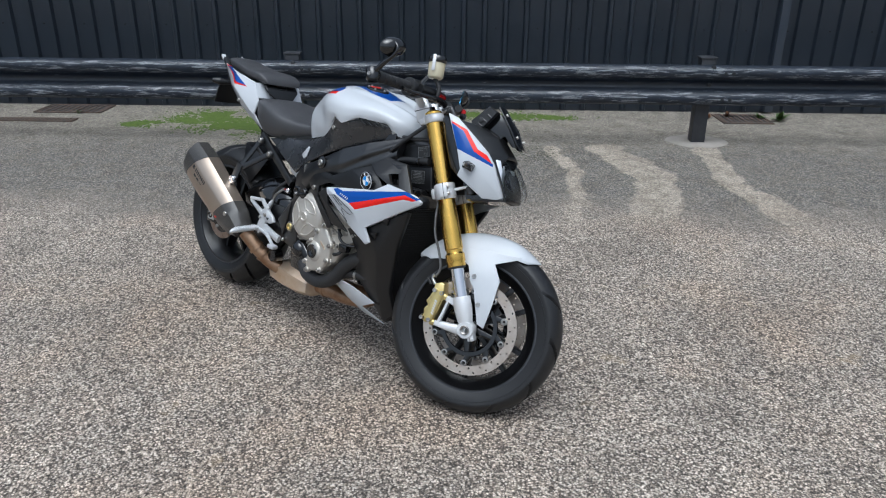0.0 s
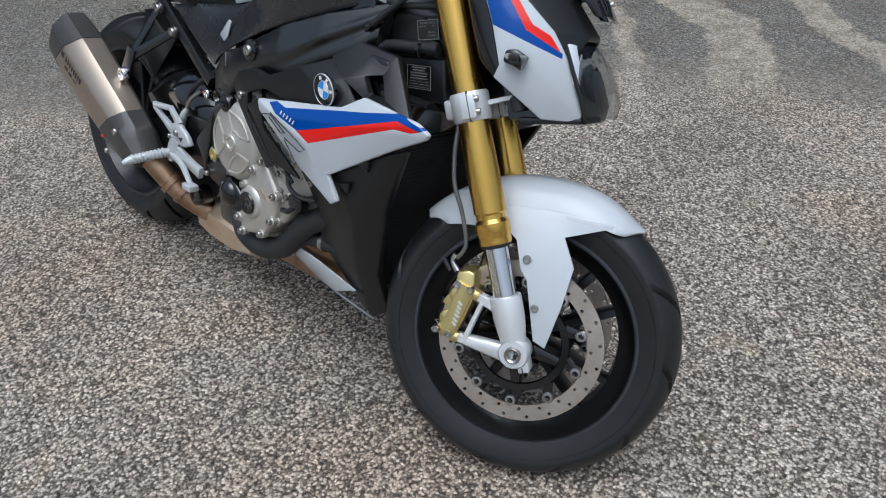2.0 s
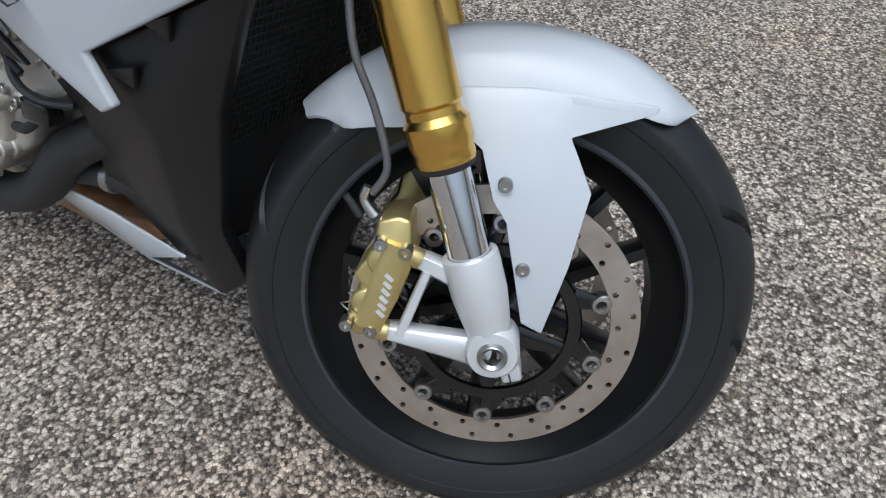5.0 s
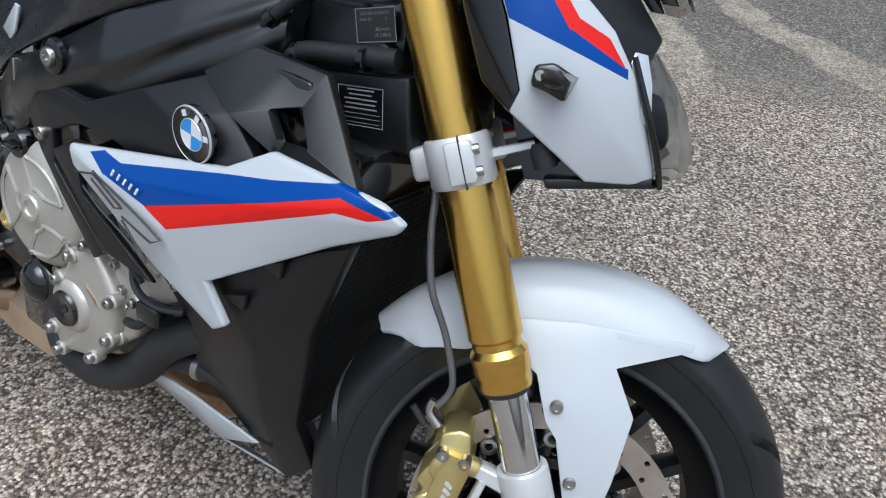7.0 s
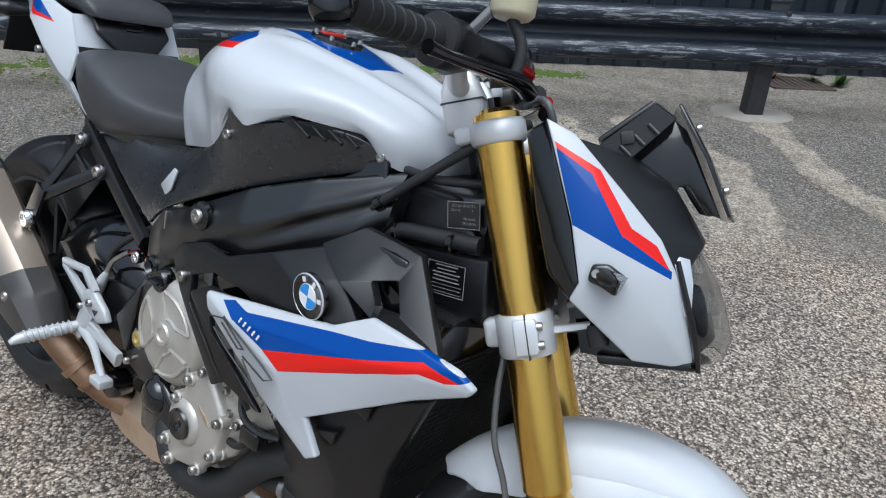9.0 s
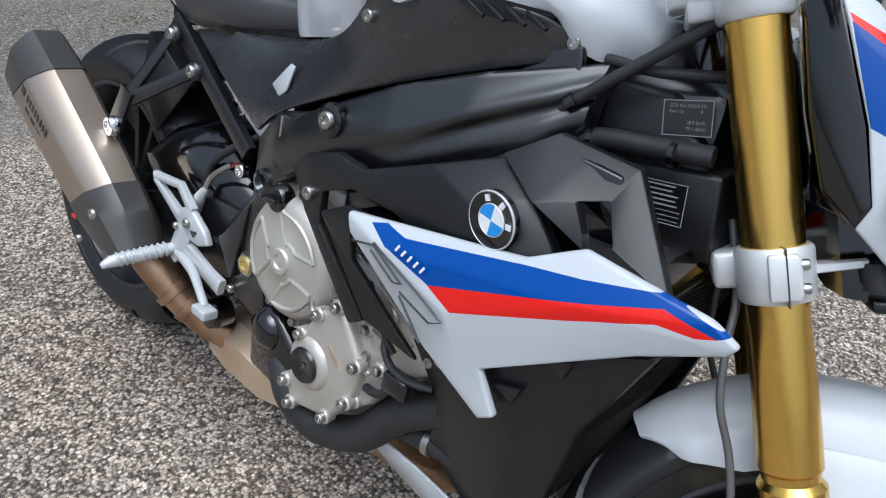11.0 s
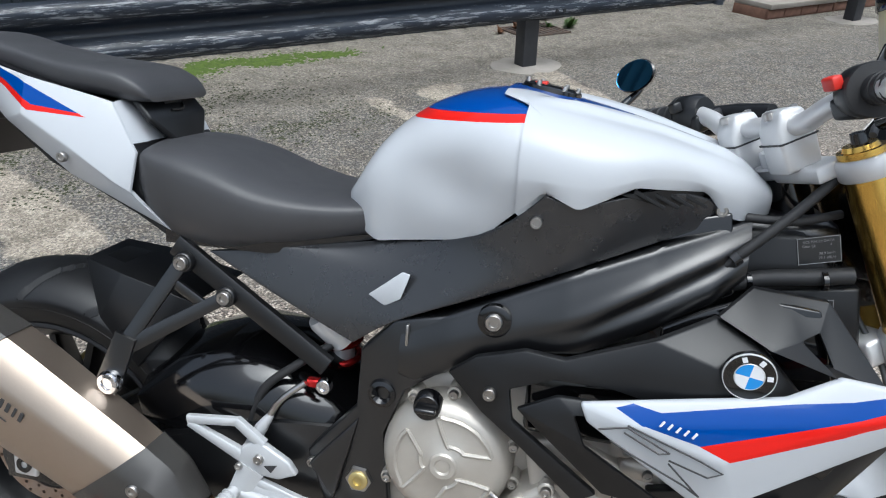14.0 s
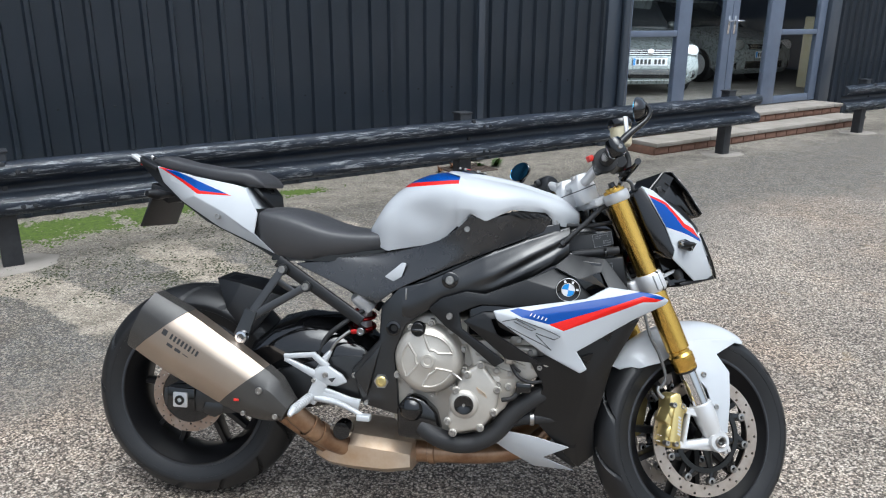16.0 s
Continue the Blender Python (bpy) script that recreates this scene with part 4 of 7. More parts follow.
for (x, y, z) in ((0.050, -0.1010, 0.163), (0.048, -0.1010, 0.069)):
    for s in (1, -1):
        b = bolt_head(0.0075, 0.004)
        b.transform(pose(x, y * s, z, 90 * s, 0, 0))
        part("screw", b, steel, guard)


# ---- headlight mask, turning with the fork ----
hl_paint = striped("white_mask_paint", (
    (BLUE, ((0.069, 0.668), (0.106, 0.634), (0.131, 0.556), (0.076, 0.578))),
    (BLUE, ((0.076, 0.578), (0.131, 0.558), (0.178, 0.509), (0.176, 0.500))),
    (RED, ((0.068, 0.676), (0.070, 0.667), (0.106, 0.631), (0.114, 0.636))),
    (RED, ((0.104, 0.634), (0.114, 0.637), (0.141, 0.562), (0.129, 0.556))),
    (RED, ((0.129, 0.558), (0.141, 0.564), (0.165, 0.541), (0.176, 0.510))),
))
mask = part("headlight_mask", shell(
    [(0.062, -0.146, 0.704), (0.092, -0.142, 0.681), (0.134, -0.140, 0.611), (0.171, -0.134, 0.547), (0.186, -0.124, 0.495), (0.190, -0.104, 0.398), (0.176, -0.104, 0.392), (0.120, -0.118, 0.409),
     (0.060, -0.158, 0.494), (0.074, -0.160, 0.512), (0.075, -0.160, 0.580), (0.066, -0.152, 0.672), (0.115, -0.156, 0.590), (0.125, -0.158, 0.510)],
    ((0, 1, 12, 11), (1, 2, 12), (2, 3, 12), (3, 4, 13, 12), (4, 5, 6, 7, 13), (7, 8, 9, 13), (9, 10, 12, 13), (10, 11, 12)), 0.005, 0.003, segments=2, angle=40), hl_paint, bike, "white headlight mask with blue and red stripes", FRONT, 60)
m2 = mask.data.copy()
m2.transform(Matrix.Diagonal((1, -1, 1, 1)))
m2.flip_normals()
other = new("mask_side", m2)
other.parent = mask
pair("mask_inner", shell([(0.036, -0.134, 0.694), (0.063, -0.146, 0.703), (0.074, -0.158, 0.580), (0.074, -0.160, 0.512), (0.060, -0.157, 0.492), (0.038, -0.142, 0.528), (0.034, -0.136, 0.600)], ((0, 1, 2, 6), (2, 3, 4, 5, 6)), 0.03, 0.004), gloss_black, mask)
# dark centre cover between the sides
part("centre_cover", shell(
    [(0.070, -0.130, 0.690), (0.095, -0.128, 0.676), (0.136, -0.130, 0.608), (0.172, -0.128, 0.546), (0.186, -0.120, 0.495), (0.150, -0.075, 0.650), (0.196, -0.075, 0.602), (0.222, -0.075, 0.530), (0.160, 0, 0.655), (0.204, 0, 0.604), (0.232, 0, 0.530),
     (0.070, 0.130, 0.690), (0.095, 0.128, 0.676), (0.136, 0.130, 0.608), (0.172, 0.128, 0.546), (0.186, 0.120, 0.495), (0.150, 0.075, 0.650), (0.196, 0.075, 0.602), (0.222, 0.075, 0.530)],
    ((0, 1, 5), (1, 2, 6, 5), (2, 3, 7, 6), (3, 4, 7), (5, 6, 9, 8), (6, 7, 10, 9), (8, 9, 17, 16), (9, 10, 18, 17), (11, 16, 12), (12, 16, 17, 13), (13, 17, 18, 14), (14, 18, 15)), 0.01, 0.004, (-0.6, 0, -0.8)), plastic, mask, "matt black centre cover")
part("lamp_housing", loft([[Vector((x, y, c)) for y, c in ((-w, z0), (-w, z1), (0, z1 + 0.012), (w, z1), (w, z0), (0, z0 - 0.008))] for x, w, z0, z1 in ((0.06, 0.09, 0.42, 0.60), (0.15, 0.105, 0.395, 0.57), (0.186, 0.10, 0.388, 0.53))]), gloss_black, mask)
part("chin", shell([(0.08, -0.112, 0.408), (0.19, -0.105, 0.386), (0.214, -0.045, 0.382), (0.08, 0.112, 0.408), (0.19, 0.105, 0.386), (0.214, 0.045, 0.382)], ((0, 1, 4, 3), (1, 2, 5, 4)), 0.012, 0.003, (0, 0, 1)), plastic, mask)
part("mask_core", slab(((0.055, 0.50), (0.050, 0.675), (0.080, 0.670), (0.125, 0.600), (0.125, 0.50)), -0.124, 0.124, 0.004), gloss_black, mask)
# one clear lens, domed across both lamps
lens_rows = []
for b_, prof in ((0.0, ((0.226, 0.517), (0.242, 0.475), (0.247, 0.445), (0.249, 0.405), (0.237, 0.382))), (0.05, ((0.219, 0.518), (0.234, 0.478), (0.239, 0.449), (0.241, 0.409), (0.229, 0.386))),
                 (0.085, ((0.208, 0.518), (0.217, 0.480), (0.219, 0.450), (0.217, 0.410), (0.206, 0.388))), (0.107, ((0.194, 0.513), (0.196, 0.480), (0.196, 0.450), (0.193, 0.410), (0.187, 0.390)))):
    lens_rows.append((b_, prof))
lens_rows = [(-b_, p) for b_, p in reversed(lens_rows[1:])] + lens_rows
lens_pts = [(a, b_, c) for b_, prof in lens_rows for a, c in prof]
lens_faces = [(5 * i + k, 5 * i + k + 1, 5 * i + k + 6, 5 * i + k + 5) for i in range(6) for k in range(4)]
lamp = part("headlamp", shell(lens_pts, lens_faces, 0.002, 0, (-1, 0, 0)), head_glass, mask, "clear headlamp lens", smooth=60)
bezel_pts = [(a - 0.020, b_ * 0.92, 0.45 + (c - 0.45) * 0.95) for b_, prof in lens_rows for a, c in prof]
part("lamp_bezel", shell(bezel_pts, [f for i, f in enumerate(lens_faces) if i % 4], 0.003, 0, (-1, 0, 0)), cap_dark, lamp, "dark inner bezel", smooth=60)
for s in (-1, 1):
    part("lens_border", tube(((0.186, s * 0.127, 0.520), (0.190, s * 0.122, 0.470), (0.194, s * 0.112, 0.420), (0.193, s * 0.106, 0.386)), (0.003, 0.004, 0.004, 0.003), 10), gloss_black, lamp)
part("lamp_backing", shell([(0.188, -0.100, 0.395), (0.188, 0.100, 0.395), (0.190, 0.104, 0.510), (0.190, -0.104, 0.510)], ((0, 1, 2, 3),), 0.004, 0.001, (-1, 0, 0)), hose_grey, lamp)
for s in (-1, 1):
    part("lamp_bowl", lathe(((0.010, 0.004), (0.024, 0.012), (0.034, 0.022), (0.036, 0.020), (0.026, 0.006), (0.012, 0.0)), 28, pose(0.192, s * 0.050, 0.452, 0, 90, 0)), gloss_black, lamp)
    part("reflector", shell([(0.193, s * 0.097, 0.402), (0.193, s * 0.105, 0.470), (0.205, s * 0.084, 0.505), (0.200, s * 0.045, 0.505), (0.196, s * 0.03, 0.40)], ((0, 1, 2, 3, 4),), 0.003, 0.001, (-1, 0, 0)), lamp_silver, lamp)
    part("chrome_brow", shell([(0.184, s * 0.121, 0.515), (0.187, s * 0.119, 0.455), (0.193, s * 0.114, 0.450), (0.201, s * 0.108, 0.490), (0.201, s * 0.108, 0.519), (0.190, s * 0.115, 0.524)], ((0, 1, 2, 3, 4, 5),), 0.004, 0.001, (-0.5, 0, 0)), lamp_silver, lamp)
    ind = part("indicator", slab(((0.084, 0.514), (0.092, 0.532), (0.110, 0.530), (0.128, 0.512), (0.112, 0.492), (0.098, 0.505)), -0.008, 0.008, 0.004), gloss_black, mask, "small black indicator with clear tip", pose(0, s * 0.164, 0))
    part("indicator_body", tube(((0.098, s * -0.004, 0.520), (0.104, s * 0.012, 0.516), (0.109, s * 0.022, 0.513), (0.114, s * 0.032, 0.511)), (0.008, 0.0085, 0.007, 0.003), 14), plastic, ind)
    part("indicator_lens", shell([(0.112, s * 0.009, 0.523), (0.129, s * 0.009, 0.512), (0.113, s * 0.009, 0.493), (0.120, s * 0.03, 0.510)], ((0, 1, 3), (1, 2, 3), (0, 3, 2)), 0.001, 0, (0, -s, 0)), smoke, ind)
    b = bolt_head(0.0052, 0.003)
    b.transform(pose(0.095, s * 0.173, 0.521, -90 * s, 0, 0))
    part("screw", b, steel, mask)

# instrument unit and the small dark screen in front of it
dash = part("instrument_unit", bevelled(loft([[Vector((a + da, y, c + dc)) for da, dc in ((-0.043, -0.013), (0.030, 0.025), (0.050, 0.003), (-0.012, -0.038))] for y, a, c in ((-0.078, 0.158, 0.682), (-0.070, 0.160, 0.684), (0.070, 0.160, 0.684), (0.078, 0.158, 0.682))]), 0.007, 3), plastic, bike, "black instrument unit", FRONT)
part("instrument_rim", tube([(a, y, c) for a, y, c in ((0.119, -0.070, 0.676), (0.184, -0.070, 0.708), (0.184, 0.070, 0.708), (0.119, 0.070, 0.676), (0.119, -0.070, 0.676))], 0.004, 8, 1), gloss_black, dash)
for k in range(3):
    part("housing_rib", wedge((0.140 + 0.018 * k, -0.079, 0.664 + 0.010 * k), (0.150 + 0.018 * k, -0.079, 0.650 + 0.010 * k), 0.005, 0.005, 0.005, 0.005), gloss_black, dash)
part("instrument_face", slab(((-0.038, -0.010), (0.024, 0.022), (0.023, 0.0245), (-0.039, -0.0075)), -0.062, 0.062, 0), gloss_black, dash, at=pose(0.160, 0, 0.686))
part("side_button", box(0.142, 0.158, -0.083, -0.076, 0.664, 0.680, 0.002), grip_rubber, dash)
part("dash_bracket", slab(((0.150, 0.650), (0.200, 0.688), (0.204, 0.660), (0.178, 0.610), (0.16, 0.62)), -0.03, 0.03, 0.004), gloss_black, dash)
screen = part("fly_screen", shell([(0.218, -0.068, 0.702), (0.240, -0.072, 0.634), (0.256, -0.070, 0.560), (0.222, -0.03, 0.708), (0.248, -0.035, 0.634), (0.264, -0.04, 0.552), (0.222, 0.03, 0.708), (0.248, 0.035, 0.634), (0.264, 0.04, 0.552), (0.218, 0.068, 0.702), (0.240, 0.072, 0.634), (0.256, 0.070, 0.560)],
    ((0, 1, 4, 3), (1, 2, 5, 4), (3, 4, 7, 6), (4, 5, 8, 7), (6, 7, 10, 9), (7, 8, 11, 10)), 0.004, 0.001, (-1, 0, 0)), gloss_black, bike, "small gloss black fly screen", FRONT)
for s in (-1, 1):
    part("screen_bracket", slab(((0.150, 0.652), (0.205, 0.690), (0.222, 0.672), (0.247, 0.560), (0.232, 0.566), (0.222, 0.588), (0.216, 0.604), (0.206, 0.607), (0.199, 0.599), (0.196, 0.585), (0.178, 0.607)), s * 0.045 - 0.003, s * 0.045 + 0.003, 0.001), gloss_black, screen)
    for c in (0.672, 0.592):
        b = bolt_head(0.005, 0.003)
        b.transform(pose(0.236 if c > 0.65 else 0.257, s * 0.055, c, 0, 76, 0))
        part("screw", b, steel, screen)


# ---- tank, seats, tail ----
TANK = spread(((0.525, 0.838, 0.066, 0.822, 0.795, 0.060), (0.56, 0.897, 0.104, 0.835, 0.776, 0.094), (0.62, 0.955, 0.134, 0.855, 0.777, 0.116), (0.68, 0.984, 0.164, 0.875, 0.787, 0.138), (0.75, 0.995, 0.194, 0.898, 0.806, 0.165), (0.82, 0.986, 0.206, 0.898, 0.862, 0.199),
               (0.88, 0.974, 0.202, 0.897, 0.868, 0.197), (0.95, 0.958, 0.172, 0.912, 0.900, 0.168), (1.00, 0.944, 0.138, 0.906, 0.896, 0.132), (1.03, 0.935, 0.125, 0.895, 0.872, 0.116), (1.07, 0.918, 0.102, 0.884, 0.857, 0.094), (1.105, 0.892, 0.062, 0.875, 0.860, 0.055)), 80)
EDGE = ((0.525, 0.795), (0.56, 0.776), (0.58, 0.769), (0.735, 0.803), (0.816, 0.884), (0.859, 0.866), (0.925, 0.898), (1.013, 0.892), (1.040, 0.862), (1.063, 0.855), (1.105, 0.86))
for row in TANK:
    row[4] = min(row[3] - 0.004, float(np.interp(row[0], [p[0] for p in EDGE], [p[1] for p in EDGE])))


def tank_ring(row, grow=0.0, n=26):
    x, top, w, zw, bottom, wb = row
    right = []
    for k in range(n):
        a = math.pi / 2 * k / (n - 1)
        flat = math.sin(a) ** 0.80
        right.append(((w + grow) * flat, zw + (top + grow - zw) * max(0.0, math.cos(a)) ** 0.66))
    for k in range(1, 7):
        t = k / 6
        right.append((w + grow + (wb - w) * t ** 1.4, zw + (bottom - zw) * t))
    # raised crest line along the cover and a shallow hollow for the knee
    crest = float(np.interp(x, (0.78, 0.92, 1.08), (0.112, 0.088, 0.050)))
    rise = float(np.interp(x, (0.78, 0.84, 1.04, 1.09), (0.0, 0.009, 0.008, 0.0)))
    shaped = []
    for y, z in right:
        z += rise * max(0.0, 1 - abs(y - crest) / 0.022) - 0.5 * rise * max(0.0, 1 - abs(y - crest + 0.04) / 0.03)
        y -= 0.012 * math.exp(-((x - 0.69) / 0.055) ** 2 - ((z - 0.872) / 0.036) ** 2)
        shaped.append((y, z))
    ring = [Vector((x, -y, z)) for y, z in shaped]
    return ring + [Vector((x, -p.y, p.z)) for p in reversed(ring[1:])]


tank_paint = striped("white_tank_paint", (
    (RED, ((0.60, 0.945), (0.83, 0.966), (0.83, 1.06), (0.60, 1.06))),
    (BLUE, ((0.625, 0.959), (0.83, 0.975), (0.83, 1.06), (0.625, 1.06))),
))
rear_rows = [r for r in TANK if r[0] < 0.825]
tank = part("fuel_tank", loft([tank_ring(r) for r in rear_rows]), tank_paint, bike, "white glossy fuel tank with a blue and red edge stripe", smooth=60)
cover_paint = striped("white_cover_paint", (
    (BLUE, ((0.70, 0.095), (0.83, 0.062), (0.90, 0.052), (0.918, 0.036), (0.918, -0.036), (0.90, -0.052), (0.83, -0.062), (0.70, -0.095))),
), (0, 1))
rows = [r for r in TANK if r[0] > 0.742]
rings = []
for i, r in enumerate(rows):
    ring = tank_ring(r, 0.0045)
    lead = max(0.0, 1 - i / 5)
    out = []
    for p in ring:
        # the cover's rear edge slants forwards down the sides
        slant = lead * 0.078 * min(1.0, max(0.0, (abs(p.y) - 0.11) / 0.07))
        out.append(Vector((p.x + slant, p.y, p.z)))
    rings.append(out)
cover = part("tank_cover", loft(rings), cover_paint, bike, "white glossy tank cover with blue crest", smooth=60)
part("filler_cap", lathe(((0, 0.004), (0.036, 0.004), (0.042, 0.001), (0.044, -0.006)), 30, pose(0.800, 0, 0.997, 0, 9, 0)), gloss_black, cover)
for i in range(6):
    x, y = 0.800 + 0.036 * math.cos(math.pi * i / 3), 0.036 * math.sin(math.pi * i / 3)
    part("screw", lathe(((0, 0.007), (0.003, 0.007), (0.004, 0.004), (0.004, 0)), 10, pose(x, y, 0.998 - (x - 0.8) * 0.16, 0, 9, 0)), steel, cover)
part("cap_mark", box(0.775, 0.792, -0.022, 0.022, 0.9985, 1.0055, 0.001), red_ink, cover)
for s in (-1, 1):
    part("screw", lathe(((0, 0.002), (0.003, 0.002), (0.0035, 0.004), (0.006, 0.003), (0.0065, -0.003)), 12, pose(0.785, 0.098 * s, 0.982, 40 * -s, 5, 0)), steel, cover)

seat_rows = spread(((0.190, 0.850, 0.085, 0.842, 0.800), (0.205, 0.868, 0.110, 0.848, 0.778), (0.245, 0.876, 0.130, 0.838, 0.752), (0.32, 0.866, 0.142, 0.820, 0.735), (0.41, 0.836, 0.140, 0.800, 0.742), (0.49, 0.822, 0.118, 0.796, 0.754), (0.55, 0.822, 0.098, 0.800, 0.766), (0.585, 0.828, 0.088, 0.806, 0.772)), 30)


def cushion(rows, n=12, soft=0.62):
    rings = []
    for x, top, w, zs, bottom in rows:
        half = []
        for k in range(n):
            a = math.pi / 2 * k / (n - 1)
            half.append((w * math.sin(a) ** 0.8, zs + (top - zs) * max(0.0, math.cos(a)) ** soft))
        half += [(w * 1.0, zs + (bottom - zs) * 0.4), (w * 0.93, zs + (bottom - zs) * 0.8), (w * 0.85, bottom)]
        ring = [Vector((x, -y, z)) for y, z in half]
        rings.append(ring + [Vector((x, -p.y, p.z)) for p in reversed(ring[1:])])
    return loft(rings)


seat = part("rider_seat", cushion(seat_rows), vinyl, bike, "black vinyl rider seat", smooth=50)
part("seat_base", loft([[Vector((x, y, z)) for y, z in ((-w, z0), (-w, z1), (w, z1), (w, z0))] for x, w, z0, z1 in ((0.25, 0.115, 0.728, 0.752), (0.42, 0.125, 0.734, 0.752), (0.57, 0.085, 0.757, 0.772))]), gloss_black, seat)
pillion = part("pillion_seat", cushion(spread(((-0.150, 1.004, 0.040, 1.0, 0.990), (-0.13, 1.012, 0.055, 1.0, 0.978), (-0.03, 1.000, 0.078, 0.985, 0.958), (0.07, 0.987, 0.094, 0.968, 0.938), (0.13, 0.984, 0.099, 0.962, 0.936), (0.170, 0.978, 0.098, 0.957, 0.932), (0.196, 0.962, 0.092, 0.948, 0.931), (0.210, 0.945, 0.082, 0.939, 0.931)), 32)), vinyl, bike, "black vinyl pillion pad", smooth=50)
part("seam", tube([(0.112 + 0.016 * abs(k) / 4, 0.024 * k, 0.980 - 0.0035 * k * k * 0.45) for k in range(-4, 5)], 0.0022, 6, 3), gloss_black, pillion)
pad = part("back_pad", shell([(0.184, -0.078, 0.936), (0.184, 0.078, 0.936), (0.210, 0.080, 0.908), (0.210, -0.080, 0.908), (0.230, 0.040, 0.872), (0.230, -0.040, 0.872)], ((0, 1, 2, 3), (3, 2, 4, 5)), 0.012, 0.004, (-0.7, 0, -0.6)), plastic, bike, "black plastic panel below the pillion pad")
part("panel_mark", tube(((0.197, -0.026, 0.926), (0.197, 0.022, 0.926), (0.206, 0.014, 0.916), (0.206, -0.018, 0.916)), 0.002, 6, 3), frame_black, pad)

tail_paint = striped("white_tail_paint", (
    (RED, ((-0.106, 0.981), (-0.06, 0.975), (0.132, 0.906), (0.030, 0.908))),
    (BLUE, ((-0.086, 0.975), (-0.050, 0.972), (0.120, 0.9105), (0.036, 0.9165))),
))
TAIL = [(-0.113, -0.088, 0.984), (0.020, -0.108, 0.956), (0.140, -0.118, 0.937), (0.165, -0.112, 0.930), (0.205, -0.116, 0.858), (0.200, -0.128, 0.800), (0.262, -0.118, 0.746), (0.092, -0.116, 0.816), (-0.034, -0.094, 0.886), (-0.098, -0.078, 0.938),
        (0.020, -0.126, 0.902), (0.110, -0.142, 0.862), (0.180, -0.138, 0.815)]
tail = part("tail_fairing", shell(TAIL, ((0, 1, 10, 8, 9), (1, 2, 11, 10), (2, 3, 4, 12, 11), (4, 5, 12), (12, 5, 6, 7, 11), (11, 7, 8, 10)), 0.008, 0.003, angle=18), tail_paint, bike, "white pointed tail fairing with blue and red stripe", smooth=30)
m3 = tail.data.copy()
m3.transform(Matrix.Diagonal((1, -1, 1, 1)))
m3.flip_normals()
other = new("tail_side", m3)
other.parent = tail
# white bridge between the seats
part("tail_bridge", shell([(0.165, -0.112, 0.930), (0.205, -0.116, 0.858), (0.165, 0.112, 0.930), (0.205, 0.116, 0.858), (0.16, -0.07, 0.934), (0.16, 0.07, 0.934), (0.21, -0.06, 0.85), (0.21, 0.06, 0.85)], ((0, 1, 6, 4), (4, 6, 7, 5), (5, 7, 3, 2)), 0.006, 0.002, (-0.7, 0, -0.6)), white, tail)
part("tail_under", loft([[Vector((x, y, z)) for y, z in ((-w, z0), (-w, z1), (w, z1), (w, z0))] for x, w, z0, z1 in ((-0.185, 0.045, 0.990, 1.003), (-0.11, 0.075, 0.930, 0.985), (0.05, 0.105, 0.830, 0.95), (0.2, 0.11, 0.765, 0.87), (0.28, 0.11, 0.72, 0.77))]), plastic, tail)
pair("tail_winglet", shell([(-0.205, -0.052, 1.014), (-0.115, -0.085, 0.982), (-0.118, -0.06, 0.990), (-0.19, -0.036, 1.016)], ((0, 1, 2, 3),), 0.014, 0.003, (0, 0, -1)), plastic, tail)
pair("tail_tip", shell([(-0.212, -0.055, 1.018), (-0.180, -0.064, 1.002), (-0.178, -0.050, 1.008), (-0.200, -0.040, 1.020)], ((0, 1, 2, 3),), 0.010, 0.002, (0, 0, -1)), alloy, tail)
for s in (-1, 1):
    b = bolt_head(0.008, 0.004)
    b.transform(pose(0.099, 0.1415 * s, 0.846, -90 * s, 0, 0))
    part("screw", b, steel, tail)
part("tail_lamp", box(-0.192, -0.17, -0.04, 0.04, 0.985, 1.0, 0.003), red_ink, tail)
# plate carrier hanging below the tail
carrier = part("plate_carrier", slab(((-0.150, 0.935), (-0.06, 0.912), (-0.05, 0.885), (-0.10, 0.875), (-0.155, 0.905)), -0.05, 0.05, 0.006), plastic, bike, "black plate carrier under the tail")
plate_ob = part("number_plate", slab(((-0.098, 0.806), (-0.060, 0.906), (-0.066, 0.908), (-0.104, 0.808)), -0.105, 0.105, 0.001), plastic, carrier, "dark back of the number plate", pose(-0.05, 0, 0.0))
for s in (-1, 1):
    ri = part("rear_indicator", tube(((-0.075, 0.05 * s, 0.904), (-0.082, 0.09 * s, 0.902), (-0.095, 0.12 * s, 0.902), (-0.108, 0.150 * s, 0.904)), (0.008, 0.010, 0.017, 0.008), 14), plastic, carrier)
    part("lens", tube(((-0.102, 0.12 * s, 0.903), (-0.116, 0.145 * s, 0.905)), (0.010, 0.005), 12), smoke, ri)


